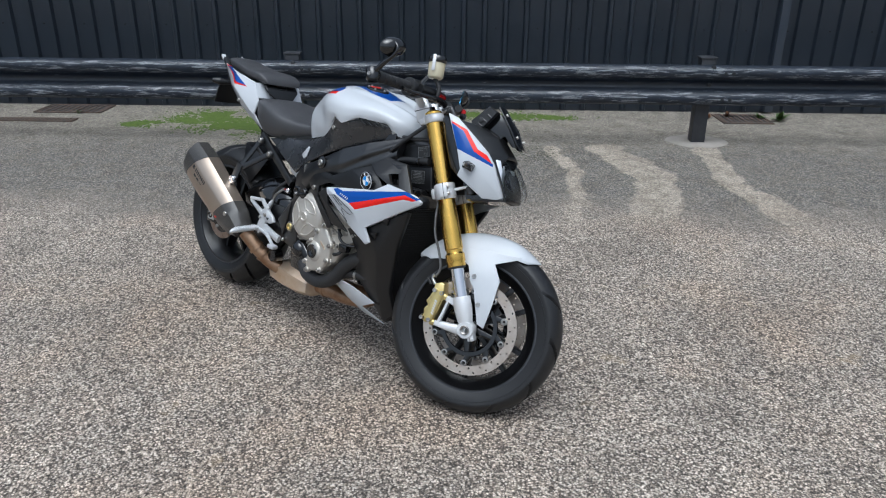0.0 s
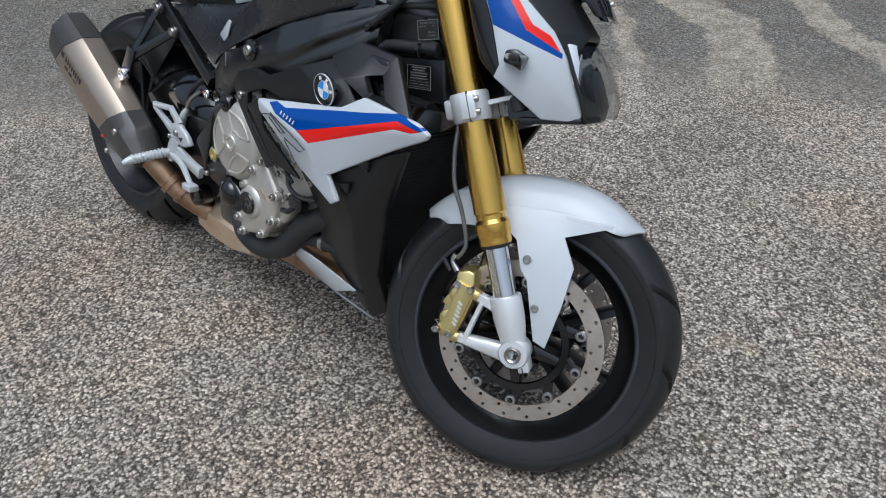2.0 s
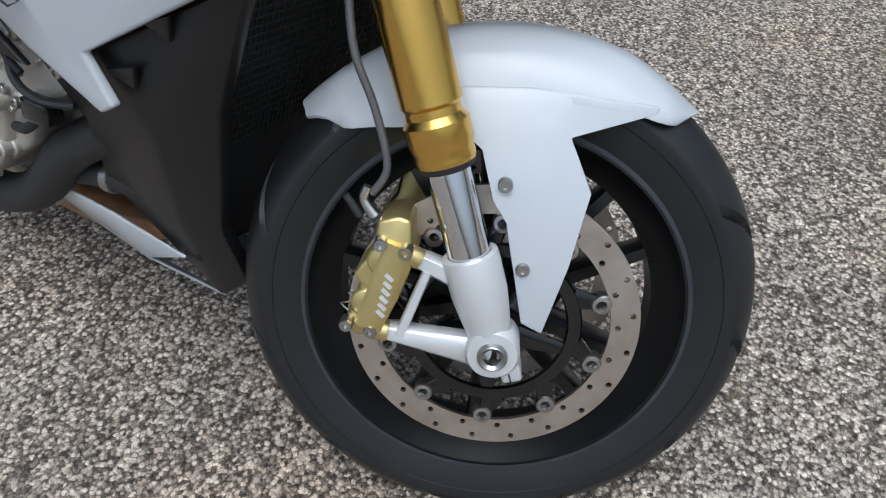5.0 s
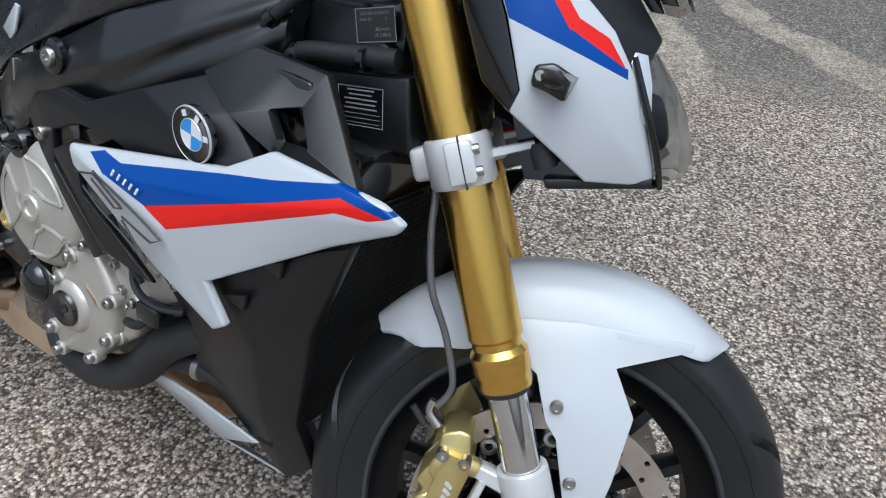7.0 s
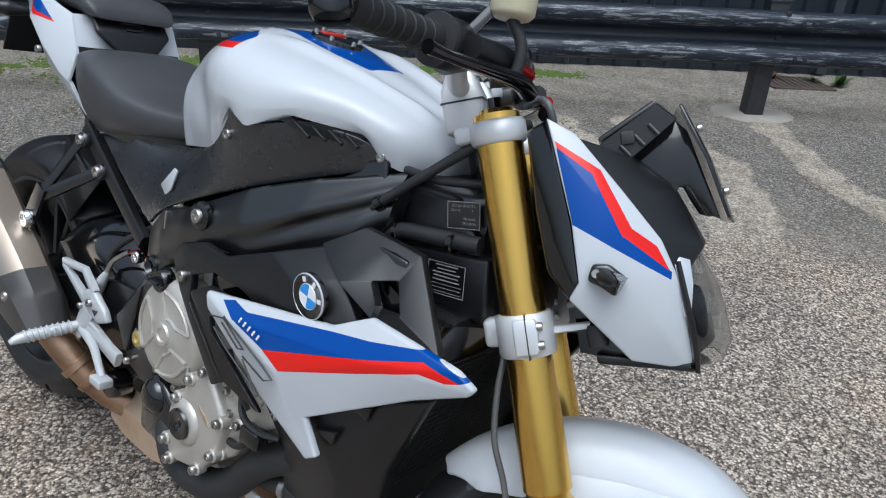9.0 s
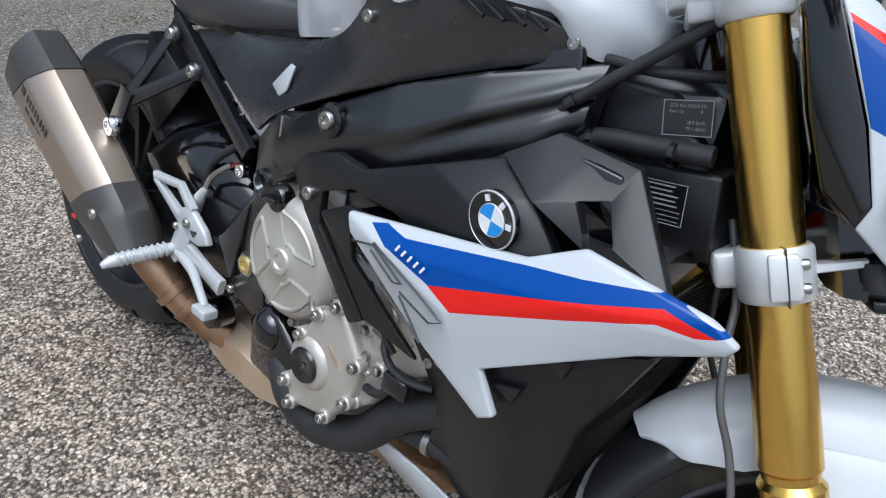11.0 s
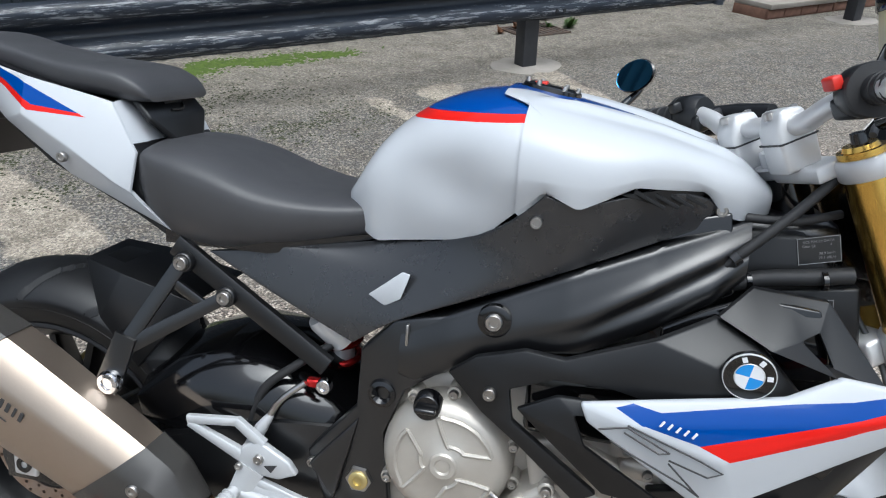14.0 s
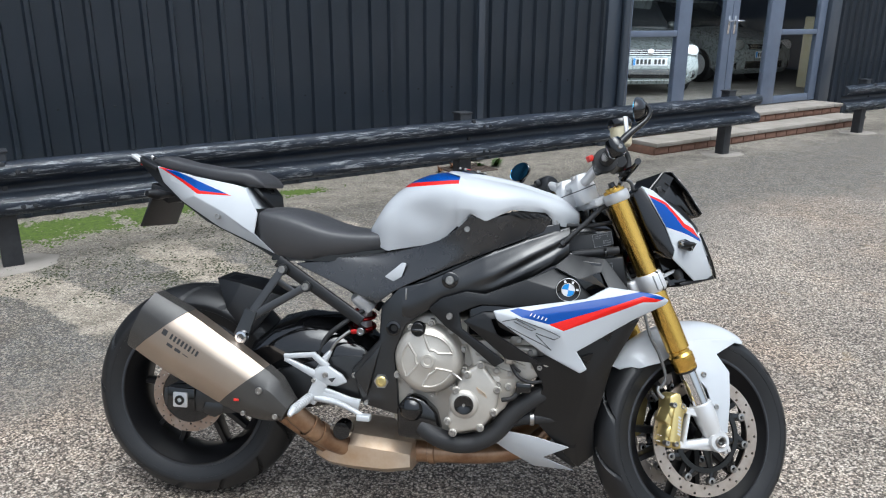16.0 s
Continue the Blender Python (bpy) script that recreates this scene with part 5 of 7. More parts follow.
# ---- side covers and frame ----
COVER = [(0.318, -0.114, 0.722), (0.430, -0.120, 0.744), (0.575, -0.094, 0.762), (0.600, -0.102, 0.772), (0.745, -0.168, 0.802), (0.818, -0.203, 0.880), (0.860, -0.201, 0.866), (0.925, -0.186, 0.893), (1.010, -0.130, 0.893), (1.060, -0.098, 0.860),
         (0.860, -0.186, 0.782), (0.700, -0.176, 0.708), (0.620, -0.168, 0.672), (0.565, -0.154, 0.626), (0.455, -0.140, 0.668), (0.620, -0.136, 0.735), (0.760, -0.182, 0.770)]
side_cover = shell(COVER, ((0, 1, 15, 14), (1, 2, 3, 15), (3, 4, 16, 15), (4, 5, 6, 10, 16), (6, 7, 10), (7, 8, 9, 10), (10, 11, 16), (16, 11, 12, 15), (12, 13, 14, 15)), 0.010, 0.003, angle=50)
sc = soft(pair("side_cover", side_cover, weave, bike, "black weave-textured side cover", smooth=60))
for s in (-1, 1):
    for x, y, z in ((0.810, -0.196, 0.843), (1.037, -0.116, 0.868)):
        b = bolt_head(0.008, 0.004)
        b.transform(pose(x, -y * s if s > 0 else y, z, -90 * s, 0, 0))
        part("screw", b, steel, bike)
part("cover_window", shell([(0.584, -0.150, 0.702), (0.634, -0.160, 0.744), (0.646, -0.162, 0.742), (0.634, -0.163, 0.706), (0.610, -0.156, 0.690)], ((0, 1, 2, 3, 4),), 0.004, 0.0015), white, bike, "pale panel in an opening of the side cover")
vent = part("tank_vent", shell([(0.904, -0.193, 0.888), (0.960, -0.166, 0.896), (1.016, -0.121, 0.891), (0.996, -0.134, 0.873), (0.95, -0.172, 0.876)], ((0, 1, 2, 3, 4),), 0.01, 0.003), plastic, bike, "black louvred vent")
for k in range(4):
    u = 0.15 + 0.22 * k
    p = Vector((0.918, -0.187, 0.889)).lerp(Vector((1.000, -0.128, 0.888)), u)
    part("louvre", wedge(p + Vector((-0.008, -0.001, 0.004)), p + Vector((0.030, -0.001, -0.013)), 0.006, 0.004, 0.008, 0.006), plastic, vent)

FRAME = [(0.630, -0.168, 0.676), (0.580, -0.160, 0.622), (0.576, -0.158, 0.530), (0.500, -0.152, 0.440), (0.535, -0.156, 0.345), (0.640, -0.160, 0.322), (0.630, -0.166, 0.420), (0.622, -0.170, 0.500), (0.650, -0.176, 0.575), (0.715, -0.184, 0.625),
         (0.600, -0.168, 0.530), (0.710, -0.180, 0.699)]
LEG = shell(FRAME, ((0, 1, 8), (1, 2, 10, 8), (2, 3, 10), (3, 4, 6, 10), (4, 5, 6), (10, 6, 7), (10, 7, 8), (0, 8, 9, 11)), 0.030, 0.004, segments=2, angle=40)
fr = pair("main_frame", LEG, frame_black, bike, "black textured main frame beam", smooth=50)


def beam_skin(nx=60, nv=26):
    """The frame beam: flat behind, fluted where it runs to the steering head."""
    def at(table, x):
        return float(np.interp(x, [r[0] for r in table], [r[1] for r in table]))
    low = ((0.640, 0.598), (0.665, 0.592), (0.706, 0.616), (0.752, 0.650), (0.80, 0.664), (0.884, 0.672), (0.96, 0.708), (1.039, 0.750), (1.078, 0.782))
    top = ((0.640, 0.669), (0.71, 0.701), (0.86, 0.777), (0.96, 0.818), (1.078, 0.858))
    low_y = ((0.640, -0.174), (0.715, -0.186), (0.78, -0.193), (0.87, -0.190), (0.96, -0.176), (1.04, -0.152), (1.078, -0.126))
    top_y = ((0.640, -0.168), (0.71, -0.181), (0.86, -0.184), (0.96, -0.160), (1.078, -0.106))
    outer, inner = [], []
    for i in range(nx + 1):
        x = 0.640 + 0.438 * i / nx
        a = 0.010 * min(1.0, max(0.0, (x - 0.82) / 0.14))
        row = []
        for k in range(nv + 1):
            v = k / nv
            z = at(low, x) + (at(top, x) - at(low, x)) * v
            y = at(low_y, x) + (at(top_y, x) - at(low_y, x)) * v - 0.007 * math.sin(math.pi * min(1.0, v * 1.1))
            run = max(0.0, x - 0.84)
            for centre, wide, size in ((0.44 + 1.2 * run, 0.10, -0.45), (0.26 + 1.1 * run, 0.09, 0.5), (0.02, 0.09, 0.35)):
                y += a * size * math.exp(-((v - centre) / wide) ** 2)
            edge = min(v, 1 - v) * nv
            y += 0.004 * max(0.0, 1 - edge / 1.6) ** 2
            row.append(Vector((x, y, z)))
        outer.append(row)
        inner.append([p + Vector((0, 0.03, 0)) for p in reversed(row)])
    return loft([o + n_ for o, n_ in zip(outer, inner)])


pair("frame_beam", beam_skin(), frame_black, fr, smooth=50)
part("frame_notch", box(0.648, 0.652, -0.178, -0.165, 0.645, 0.676, 0.001), steel, fr)
part("bolt_recess", lathe(((0.010, 0.004), (0.017, 0.005), (0.022, 0.002), (0.023, -0.006)), 28, along_y(0.770, -0.197, 0.707)), gloss_black, fr)
screw(0.770, -0.201, 0.707, 0.012, 0.006, fr)
screw(0.587, -0.166, 0.415, 0.015, 0.006, fr, brake_gold)
part("pivot_ring", lathe(((0.014, 0.004), (0.020, 0.004), (0.022, -0.004)), 6, along_y(0.587, -0.164, 0.415)), steel, fr)
screw(0.510, -0.158, 0.425, 0.008, 0.004, fr)
screw(0.546, -0.162, 0.352, 0.007, 0.004, fr)
part("frame_boss", lathe(((0.008, 0.0), (0.014, 0.008), (0.020, 0.006), (0.022, -0.006)), 24, along_y(0.618, -0.170, 0.565)), gloss_black, fr)
pair("frame_gusset", slab(((0.508, 0.428), (0.585, 0.520), (0.562, 0.430), (0.548, 0.372)), -0.168, -0.155, 0.004), frame_black, fr)
part("frame_core", slab(((0.60, 0.60), (0.60, 0.70), (0.80, 0.80), (1.05, 0.868), (1.07, 0.76), (0.88, 0.66), (0.70, 0.60)), -0.120, 0.120, 0.004), gloss_black, fr)
part("head_block", box(1.03, 1.20, -0.075, 0.075, 0.70, 0.86, 0.02), frame_black, fr)

# subframe and silencer hanger
pair("subframe", wedge((0.27, -0.118, 0.728), (0.520, -0.130, 0.572), 0.034, 0.030, 0.016, 0.018), plastic, bike, "black subframe strut")
hang = part("silencer_hanger", wedge((0.290, -0.136, 0.708), (0.214, -0.172, 0.580), 0.022, 0.022, 0.010, 0.010), frame_black, bike, "black triangular silencer hanger")
part("hanger_arm", wedge((0.360, -0.136, 0.662), (0.214, -0.172, 0.572), 0.020, 0.024, 0.010, 0.010), frame_black, hang)
part("hanger_arm", wedge((0.276, -0.142, 0.676), (0.330, -0.142, 0.644), 0.016, 0.016, 0.008, 0.008), frame_black, hang)
part("hanger_arm", wedge((0.216, -0.174, 0.592), (0.190, -0.184, 0.516), 0.034, 0.040, 0.010, 0.010), frame_black, hang)
for x, z in ((0.290, 0.706), (0.359, 0.661)):
    part("hanger_boss", lathe(((0.0, 0.004), (0.014, 0.004), (0.016, 0.002), (0.016, -0.008), (0.0, -0.008)), 20, along_y(x, -0.136, z)), frame_black, hang)
screw(0.290, -0.141, 0.706, 0.011, 0.006, hang)
screw(0.359, -0.141, 0.661, 0.011, 0.006, hang)
part("hanger_bolt", lathe(((0, 0.006), (0.009, 0.006), (0.010, 0.009), (0.016, 0.008), (0.019, 0.002), (0.019, -0.006)), 24, along_y(0.197, -0.193, 0.520)), chrome, hang)
part("hanger_strap", slab(((0.178, 0.512), (0.198, 0.505), (0.240, 0.420), (0.226, 0.415)), -0.190, -0.184, 0.002), titanium, hang)

# swingarm, hugger, rear guard, shock
arm = part("swingarm", loft([[Vector((x, y, z)) for y, z in ((-w, z0), (-w - 0.006, (z0 + z1) / 2), (-w, z1), (-w + 0.035, z1), (-w + 0.035, z0))] for x, w, z0, z1 in ((0.585, 0.125, 0.355, 0.475), (0.45, 0.138, 0.335, 0.470), (0.28, 0.145, 0.300, 0.420), (0.12, 0.145, 0.285, 0.360), (0.02, 0.142, 0.285, 0.352), (-0.055, 0.138, 0.295, 0.345))]), frame_black, bike, "black cast swingarm")
m4 = arm.data.copy()
m4.transform(Matrix.Diagonal((1, -1, 1, 1)))
m4.flip_normals()
other = new("swingarm_side", m4)
other.parent = arm
part("axle_block", box(-0.042, 0.042, -0.152, -0.142, 0.284, 0.352, 0.004), gloss_black, arm)
part("axle_plate", box(-0.022, 0.022, -0.158, -0.148, 0.296, 0.340, 0.004), alloy, arm, "silver axle adjuster plate")
part("axle_nut", lathe(((0.006, 0.002), (0.011, 0.004), (0.014, 0.003), (0.014, -0.004)), 24, along_y(0, -0.158, 0.318)), gloss_black, arm)
part("rear_caliper", slab(((0.06, 0.285), (0.10, 0.270), (0.13, 0.290), (0.125, 0.320), (0.07, 0.318)), -0.150, -0.105, 0.006), frame_black, arm)
hug = part("hugger", loft([[Vector((x, y, z)) for y, z in ((-w, z0), (-w - 0.012, z0 + 0.55 * (z1 - z0)), (-w + 0.02, z1 - 0.012), (0, z1 + 0.01), (w - 0.02, z1 - 0.012), (w, z0))] for x, w, z0, z1 in ((0.195, 0.112, 0.420, 0.500), (0.26, 0.120, 0.415, 0.545), (0.34, 0.124, 0.410, 0.566), (0.44, 0.122, 0.415, 0.560), (0.52, 0.112, 0.43, 0.52), (0.56, 0.10, 0.44, 0.49))]), gloss_black, bike, "gloss black swingarm cover", smooth=50)
part("rear_guard", shell([(0.062, -0.055, 0.662), (0.145, -0.080, 0.652), (0.275, -0.085, 0.622), (0.180, -0.098, 0.500), (0.110, -0.092, 0.575), (0.070, 0.05, 0.670), (0.15, 0.075, 0.655), (0.28, 0.08, 0.625)], ((0, 1, 4), (1, 2, 3, 4), (0, 5, 6, 1), (1, 6, 7, 2)), 0.006, 0.003, (0, 0.5, -0.3)), plastic, bike, "matt black rear wheel guard")
shock = part("shock_spring", tube([(0.500 + 0.028 * math.cos(k * 0.9), 0.028 * math.sin(k * 0.9), 0.44 + 0.0045 * k) for k in range(40)], 0.006, 8, 2), red_metal, bike, "red rear shock spring")
part("shock_body", tube(((0.500, 0, 0.40), (0.500, 0, 0.65)), 0.019, 14), alloy, shock)
part("reservoir_can", lathe(((0, 0.03), (0.022, 0.028), (0.025, 0.02), (0.025, -0.03), (0, -0.034)), 20, pose(0.515, -0.10, 0.625, 20, -40, 0)), alloy, shock)
screw(0.520, -0.142, 0.545, 0.012, 0.006, bike, chrome)
part("red_tag", box(0.488, 0.512, -0.135, -0.12, 0.535, 0.548, 0.003), red_metal, shock)
part("cable_tube", tube(((0.395, -0.125, 0.46), (0.42, -0.13, 0.52), (0.47, -0.125, 0.565), (0.52, -0.11, 0.60)), 0.007, 10), grip_rubber, bike, "black cable by the footrest")
part("cable_tube", tube(((0.435, -0.15, 0.48), (0.455, -0.15, 0.515), (0.490, -0.14, 0.545)), 0.005, 10), steel, bike, "thin steel brake pushrod")

# footrest assembly
rest = part("footrest_bracket", slab(((0.402, 0.440), (0.430, 0.455), (0.479, 0.427), (0.493, 0.407), (0.463, 0.394), (0.428, 0.396), (0.395, 0.415)), -0.176, -0.162, 0.004), silver_paint, bike, "silver cast footrest bracket")
part("heel_guard", wedge((0.312, -0.169, 0.468), (0.396, -0.169, 0.478), 0.014, 0.013, 0.010, 0.012), silver_paint, rest)
part("heel_guard", wedge((0.392, -0.169, 0.480), (0.436, -0.169, 0.446), 0.014, 0.018, 0.012, 0.014), silver_paint, rest)
part("heel_guard", wedge((0.314, -0.169, 0.462), (0.416, -0.169, 0.416), 0.012, 0.022, 0.010, 0.014), silver_paint, rest)
# thin near-black sheet paints the dark of a hole that isn't cut
part("bracket_hole", slab(((0.440, 0.415), (0.462, 0.420), (0.452, 0.405)), -0.1772, -0.1768, 0), dark_ink, rest)
part("lower_leg", wedge((0.420, -0.170, 0.405), (0.390, -0.172, 0.345), 0.042, 0.030, 0.014, 0.016), silver_paint, rest)
part("lower_leg", wedge((0.420, -0.170, 0.370), (0.528, -0.166, 0.345), 0.020, 0.030, 0.012, 0.014), silver_paint, rest)
part("lower_leg", wedge((0.420, -0.170, 0.385), (0.520, -0.166, 0.352), 0.014, 0.012, 0.012, 0.012), silver_paint, rest)
peg = part("foot_peg", tube(((0.392, -0.176, 0.362), (0.383, -0.225, 0.355), (0.374, -0.272, 0.348), (0.371, -0.292, 0.340)), (0.010, 0.012, 0.011, 0.005), 12), silver_paint, rest, "knurled silver foot peg")
for k in range(9):
    c = Vector((0.390, -0.190, 0.361)).lerp(Vector((0.376, -0.265, 0.350)), k / 8)
    part("peg_ridge", lathe(((0.011, -0.0025), (0.0135, -0.001), (0.0135, 0.001), (0.011, 0.0025)), 12, between(c, (0.371, -0.292, 0.340))), silver_paint, peg)
pedal = part("brake_pedal", tube(((0.405, -0.172, 0.358), (0.468, -0.184, 0.352), (0.515, -0.198, 0.340), (0.545, -0.206, 0.328)), (0.010, 0.008, 0.007, 0.007), 12), silver_paint, bike, "silver brake pedal")
part("pedal_pad", box(0.533, 0.570, -0.224, -0.197, 0.317, 0.333, 0.003), silver_paint, pedal)
screw(0.432, -0.179, 0.425, 0.008, 0.004, rest)
screw(0.400, -0.179, 0.408, 0.006, 0.004, rest)
part("brake_pump", tube(((0.405, -0.150, 0.425), (0.425, -0.152, 0.465), (0.440, -0.150, 0.488)), (0.011, 0.010, 0.005), 12), silver_paint, rest)


# ---- silencer and exhaust ----
SIL = ((0.0, 0.357, 0.354, 0.330, 0.306, 0.040), (0.10, 0.320, 0.412, 0.272, 0.304, 0.050), (0.25, 0.268, 0.452, 0.200, 0.322, 0.054), (0.5, 0.165, 0.520, 0.100, 0.368, 0.058), (0.78, 0.055, 0.589, -0.030, 0.435, 0.060), (1.0, -0.036, 0.634, -0.115, 0.486, 0.054))


def silencer_ring(row, grow=0.0):
    _, tx, tz, bx, bz, half = row
    t, b = Vector((tx, -0.208, tz)), Vector((bx, -0.208, bz))
    d = (b - t).normalized()
    t, b = t - d * grow, b + d * grow
    half += grow
    out = []
    for u, w in ((0.0, 0.42), (0.06, 0.62), (0.24, 0.97), (0.32, 1.0), (0.62, 1.0), (0.70, 0.96), (0.94, 0.60), (1.0, 0.40), (1.0, -0.40), (0.94, -0.60), (0.70, -0.96), (0.32, -1.0), (0.06, -0.62), (0.0, -0.42)):
        out.append(t.lerp(b, u) + Vector((0, -half * w, 0)))
    return out


sil_rows = spread(SIL, 31)
sil = part("silencer", loft([silencer_ring(r) for r in sil_rows if r[0] >= 0.2]), titanium, bike, "brushed titanium silencer with dark carbon ends", smooth=30)


def slanted_ring(t0, t1, share, grow):
    """A ring whose points slide along the can from t0 at its top to t1 at its foot."""
    cols = np.array(SIL, float)
    us = (0.0, 0.06, 0.24, 0.32, 0.62, 0.70, 0.94, 1.0, 1.0, 0.94, 0.70, 0.32, 0.06, 0.0)
    out = []
    for k, u in enumerate(us):
        t = (t0 + (t1 - t0) * u) * (1 - share[0]) + share[1] * share[0]
        row = [float(np.interp(t, cols[:, 0], cols[:, c])) for c in range(6)]
        out.append(silencer_ring(row, grow)[k])
    return out


last = sil_rows[-1]
part("end_cap", loft([slanted_ring(0.77, 0.95, (k / 6, 1.0), 0.002) for k in range(7)] + [[p.lerp(Vector((-0.055, -0.208, 0.55)), 0.35) for p in silencer_ring(last)], [p.lerp(Vector((-0.045, -0.208, 0.545)), 0.4) + Vector((0.03, 0, -0.015)) for p in silencer_ring(last)]]), cap_dark, sil, "dark carbon end cap", smooth=30)
part("heat_shield", loft([slanted_ring(0.22, 0.37, (k / 8, 0.0), 0.003) for k in range(9)]), cap_dark, sil, "dark carbon heat shield", smooth=30)
screw(0.276, -0.262, 0.392, 0.010, 0.005, sil)
screw(0.318, -0.252, 0.322, 0.008, 0.004, sil)
screw(0.235, -0.268, 0.330, 0.007, 0.004, sil)
part("maker_tag", box(0.208, 0.222, -0.2685, -0.266, 0.361, 0.368, 0.001), red_ink, sil)
for k, (w, gap) in enumerate(((0.014, 0), (0.006, 0), (0.006, 0), (0.006, 0), (0.006, 0), (0.006, 0), (0.006, 0), (0.004, 0), (0.006, 0))):
    bar_ = box(-w / 2, w / 2, -0.0006, 0.0006, -0.008, 0.008, 0)
    u = 0.012 * k + (0.010 if k else 0)
    bar_.transform(pose(0.012 + 0.86 * u, -0.2685, 0.535 - 0.50 * u, 0, 30, 0))
    part("lettering_bar", bar_, dark_ink, sil)
for k in range(3):
    bar_ = box(-0.009, 0.009, -0.0006, 0.0006, -0.004 if k < 2 else -0.0008, 0.004 if k < 2 else 0.0008, 0)
    bar_.transform(pose(0.026 + 0.022 * k, -0.2685, 0.500 - 0.0125 * k, 0, 30, 0))
    part("lettering_bar", bar_, dark_ink, sil)
pipe = part("exhaust_pipe", tube(((0.345, -0.200, 0.330), (0.380, -0.180, 0.290), (0.43, -0.14, 0.235), (0.47, -0.10, 0.205)), (0.030, 0.028, 0.028, 0.03), 20), burnt, bike, "heat-stained exhaust link pipe")
part("pipe", tube(((0.30, -0.150, 0.300), (0.36, -0.130, 0.255), (0.42, -0.10, 0.205)), (0.022, 0.024, 0.026), 18), burnt, pipe)
for p, q in (((0.392, -0.172, 0.276), (0.43, -0.14, 0.235)), ((0.415, -0.153, 0.253), (0.47, -0.10, 0.205))):
    part("pipe_clamp", lathe(((0.030, -0.008), (0.033, -0.007), (0.033, 0.007), (0.030, 0.008)), 24, between(p, q)), burnt, pipe)
part("collector_box", loft([[Vector((x, y, z)) for y, z in ((-w, z0 + 0.02), (-w, z1 - 0.025), (-w + 0.03, z1), (w - 0.03, z1), (w, z1 - 0.025), (w, z0 + 0.02), (w - 0.03, z0), (-w + 0.03, z0))] for x, w, z0, z1 in ((0.385, 0.09, 0.150, 0.200), (0.43, 0.115, 0.140, 0.225), (0.50, 0.125, 0.136, 0.240), (0.60, 0.125, 0.134, 0.232), (0.665, 0.110, 0.140, 0.220), (0.68, 0.06, 0.15, 0.212))]), box_steel, pipe, "steel collector box, browned at its edges", smooth=35)
part("header_pipe", tube(((0.66, -0.04, 0.185), (0.76, -0.05, 0.190), (0.88, -0.06, 0.200), (0.98, -0.06, 0.225), (1.06, -0.05, 0.30), (1.06, -0.05, 0.40)), (0.034, 0.030, 0.028, 0.026, 0.024, 0.022), 18), burnt, pipe)
part("header_pipe", tube(((0.66, 0.04, 0.185), (0.80, 0.05, 0.190), (0.98, 0.06, 0.225), (1.06, 0.05, 0.30), (1.06, 0.05, 0.40)), (0.034, 0.030, 0.028, 0.024, 0.022), 16), burnt, pipe)
part("pipe_clamp", lathe(((0.032, -0.010), (0.036, -0.008), (0.036, 0.008), (0.032, 0.010)), 24, between((0.72, -0.046, 0.188), (0.88, -0.06, 0.2))), burnt, pipe)
part("exhaust_valve", lathe(((0, 0.02), (0.024, 0.018), (0.027, 0.008), (0.027, -0.02)), 20, along_y(0.475, -0.135, 0.262)), gloss_black, pipe)

# ---- engine ----
engine = part("engine", slab(((0.625, 0.300), (0.600, 0.420), (0.625, 0.580), (0.700, 0.610), (0.800, 0.600), (0.900, 0.640), (1.010, 0.600), (1.060, 0.500), (0.980, 0.430), (0.930, 0.330), (0.860, 0.270), (0.720, 0.255)), -0.150, 0.150, 0.012), engine_grey, bike, "grey cast four-cylinder engine")
clutch = lathe(((0, 0.010), (0.022, 0.010), (0.026, 0.007), (0.062, 0.007), (0.074, 0.005), (0.083, 0.000), (0.089, -0.008), (0.093, -0.020), (0.094, -0.060)), 56, along_y(0.719, -0.198, 0.489))
cc = part("clutch_cover", clutch, engine_grey, engine, "round grey clutch cover", smooth=50)
for d0 in (20, 140, 260):
    outline = []
    for k in range(9):
        a = radians(d0 + 80 * k / 8)
        outline.append((0.719 + 0.070 * math.cos(a), 0.489 + 0.070 * math.sin(a)))
    for k in range(9):
        a = radians(d0 + 62 - 44 * k / 8)
        outline.append((0.719 + (0.030 + 0.006 * k / 8) * math.cos(a), 0.489 + (0.030 + 0.006 * k / 8) * math.sin(a)))
    part("cover_ridge", tube([(x, -0.2045, z) for x, z in outline + outline[:1]], 0.0036, 6, 2), engine_grey, cc)
part("cover_boss", lathe(((0.010, 0.003), (0.012, 0.006), (0.018, 0.006), (0.021, 0.002)), 24, along_y(0.719, -0.205, 0.489)), engine_grey, cc)
part("oil_cap", lathe(((0, 0.010), (0.017, 0.010), (0.019, 0.008), (0.021, -0.01)), 22, along_y(0.690, -0.196, 0.571)), gloss_black, engine)
part("cap_grip", box(0.675, 0.705, -0.218, -0.205, 0.567, 0.575, 0.003), gloss_black, engine)
case_pts = ((0.775, 0.330), (0.790, 0.300), (0.870, 0.320), (0.905, 0.365), (0.915, 0.430), (0.862, 0.500), (0.825, 0.470), (0.795, 0.420))
cr = part("crank_cover", slab(case_pts, -0.222, -0.140, 0.010, 3), engine_grey, engine, "cast crank cover")
part("crank_dome", lathe(((0, 0.004), (0.030, 0.004), (0.038, -0.002), (0.042, -0.014)), 30, along_y(0.822, -0.226, 0.385)), engine_grey, cr)
part("crank_plug", lathe(((0.004, 0.001), (0.006, 0.003), (0.024, 0.004), (0.026, 0.0)), 26, along_y(0.822, -0.232, 0.385)), gloss_black, cr)
for k in range(4):
    b = box(-0.0025, 0.0025, -0.0008, 0.0008, -0.008, 0.008, 0)
    b.transform(pose(0.858 + 0.006 * k, -0.2226, 0.425 - 0.004 * k, 0, -35, 0))
    part("lettering_bar", b, box_steel, cr)
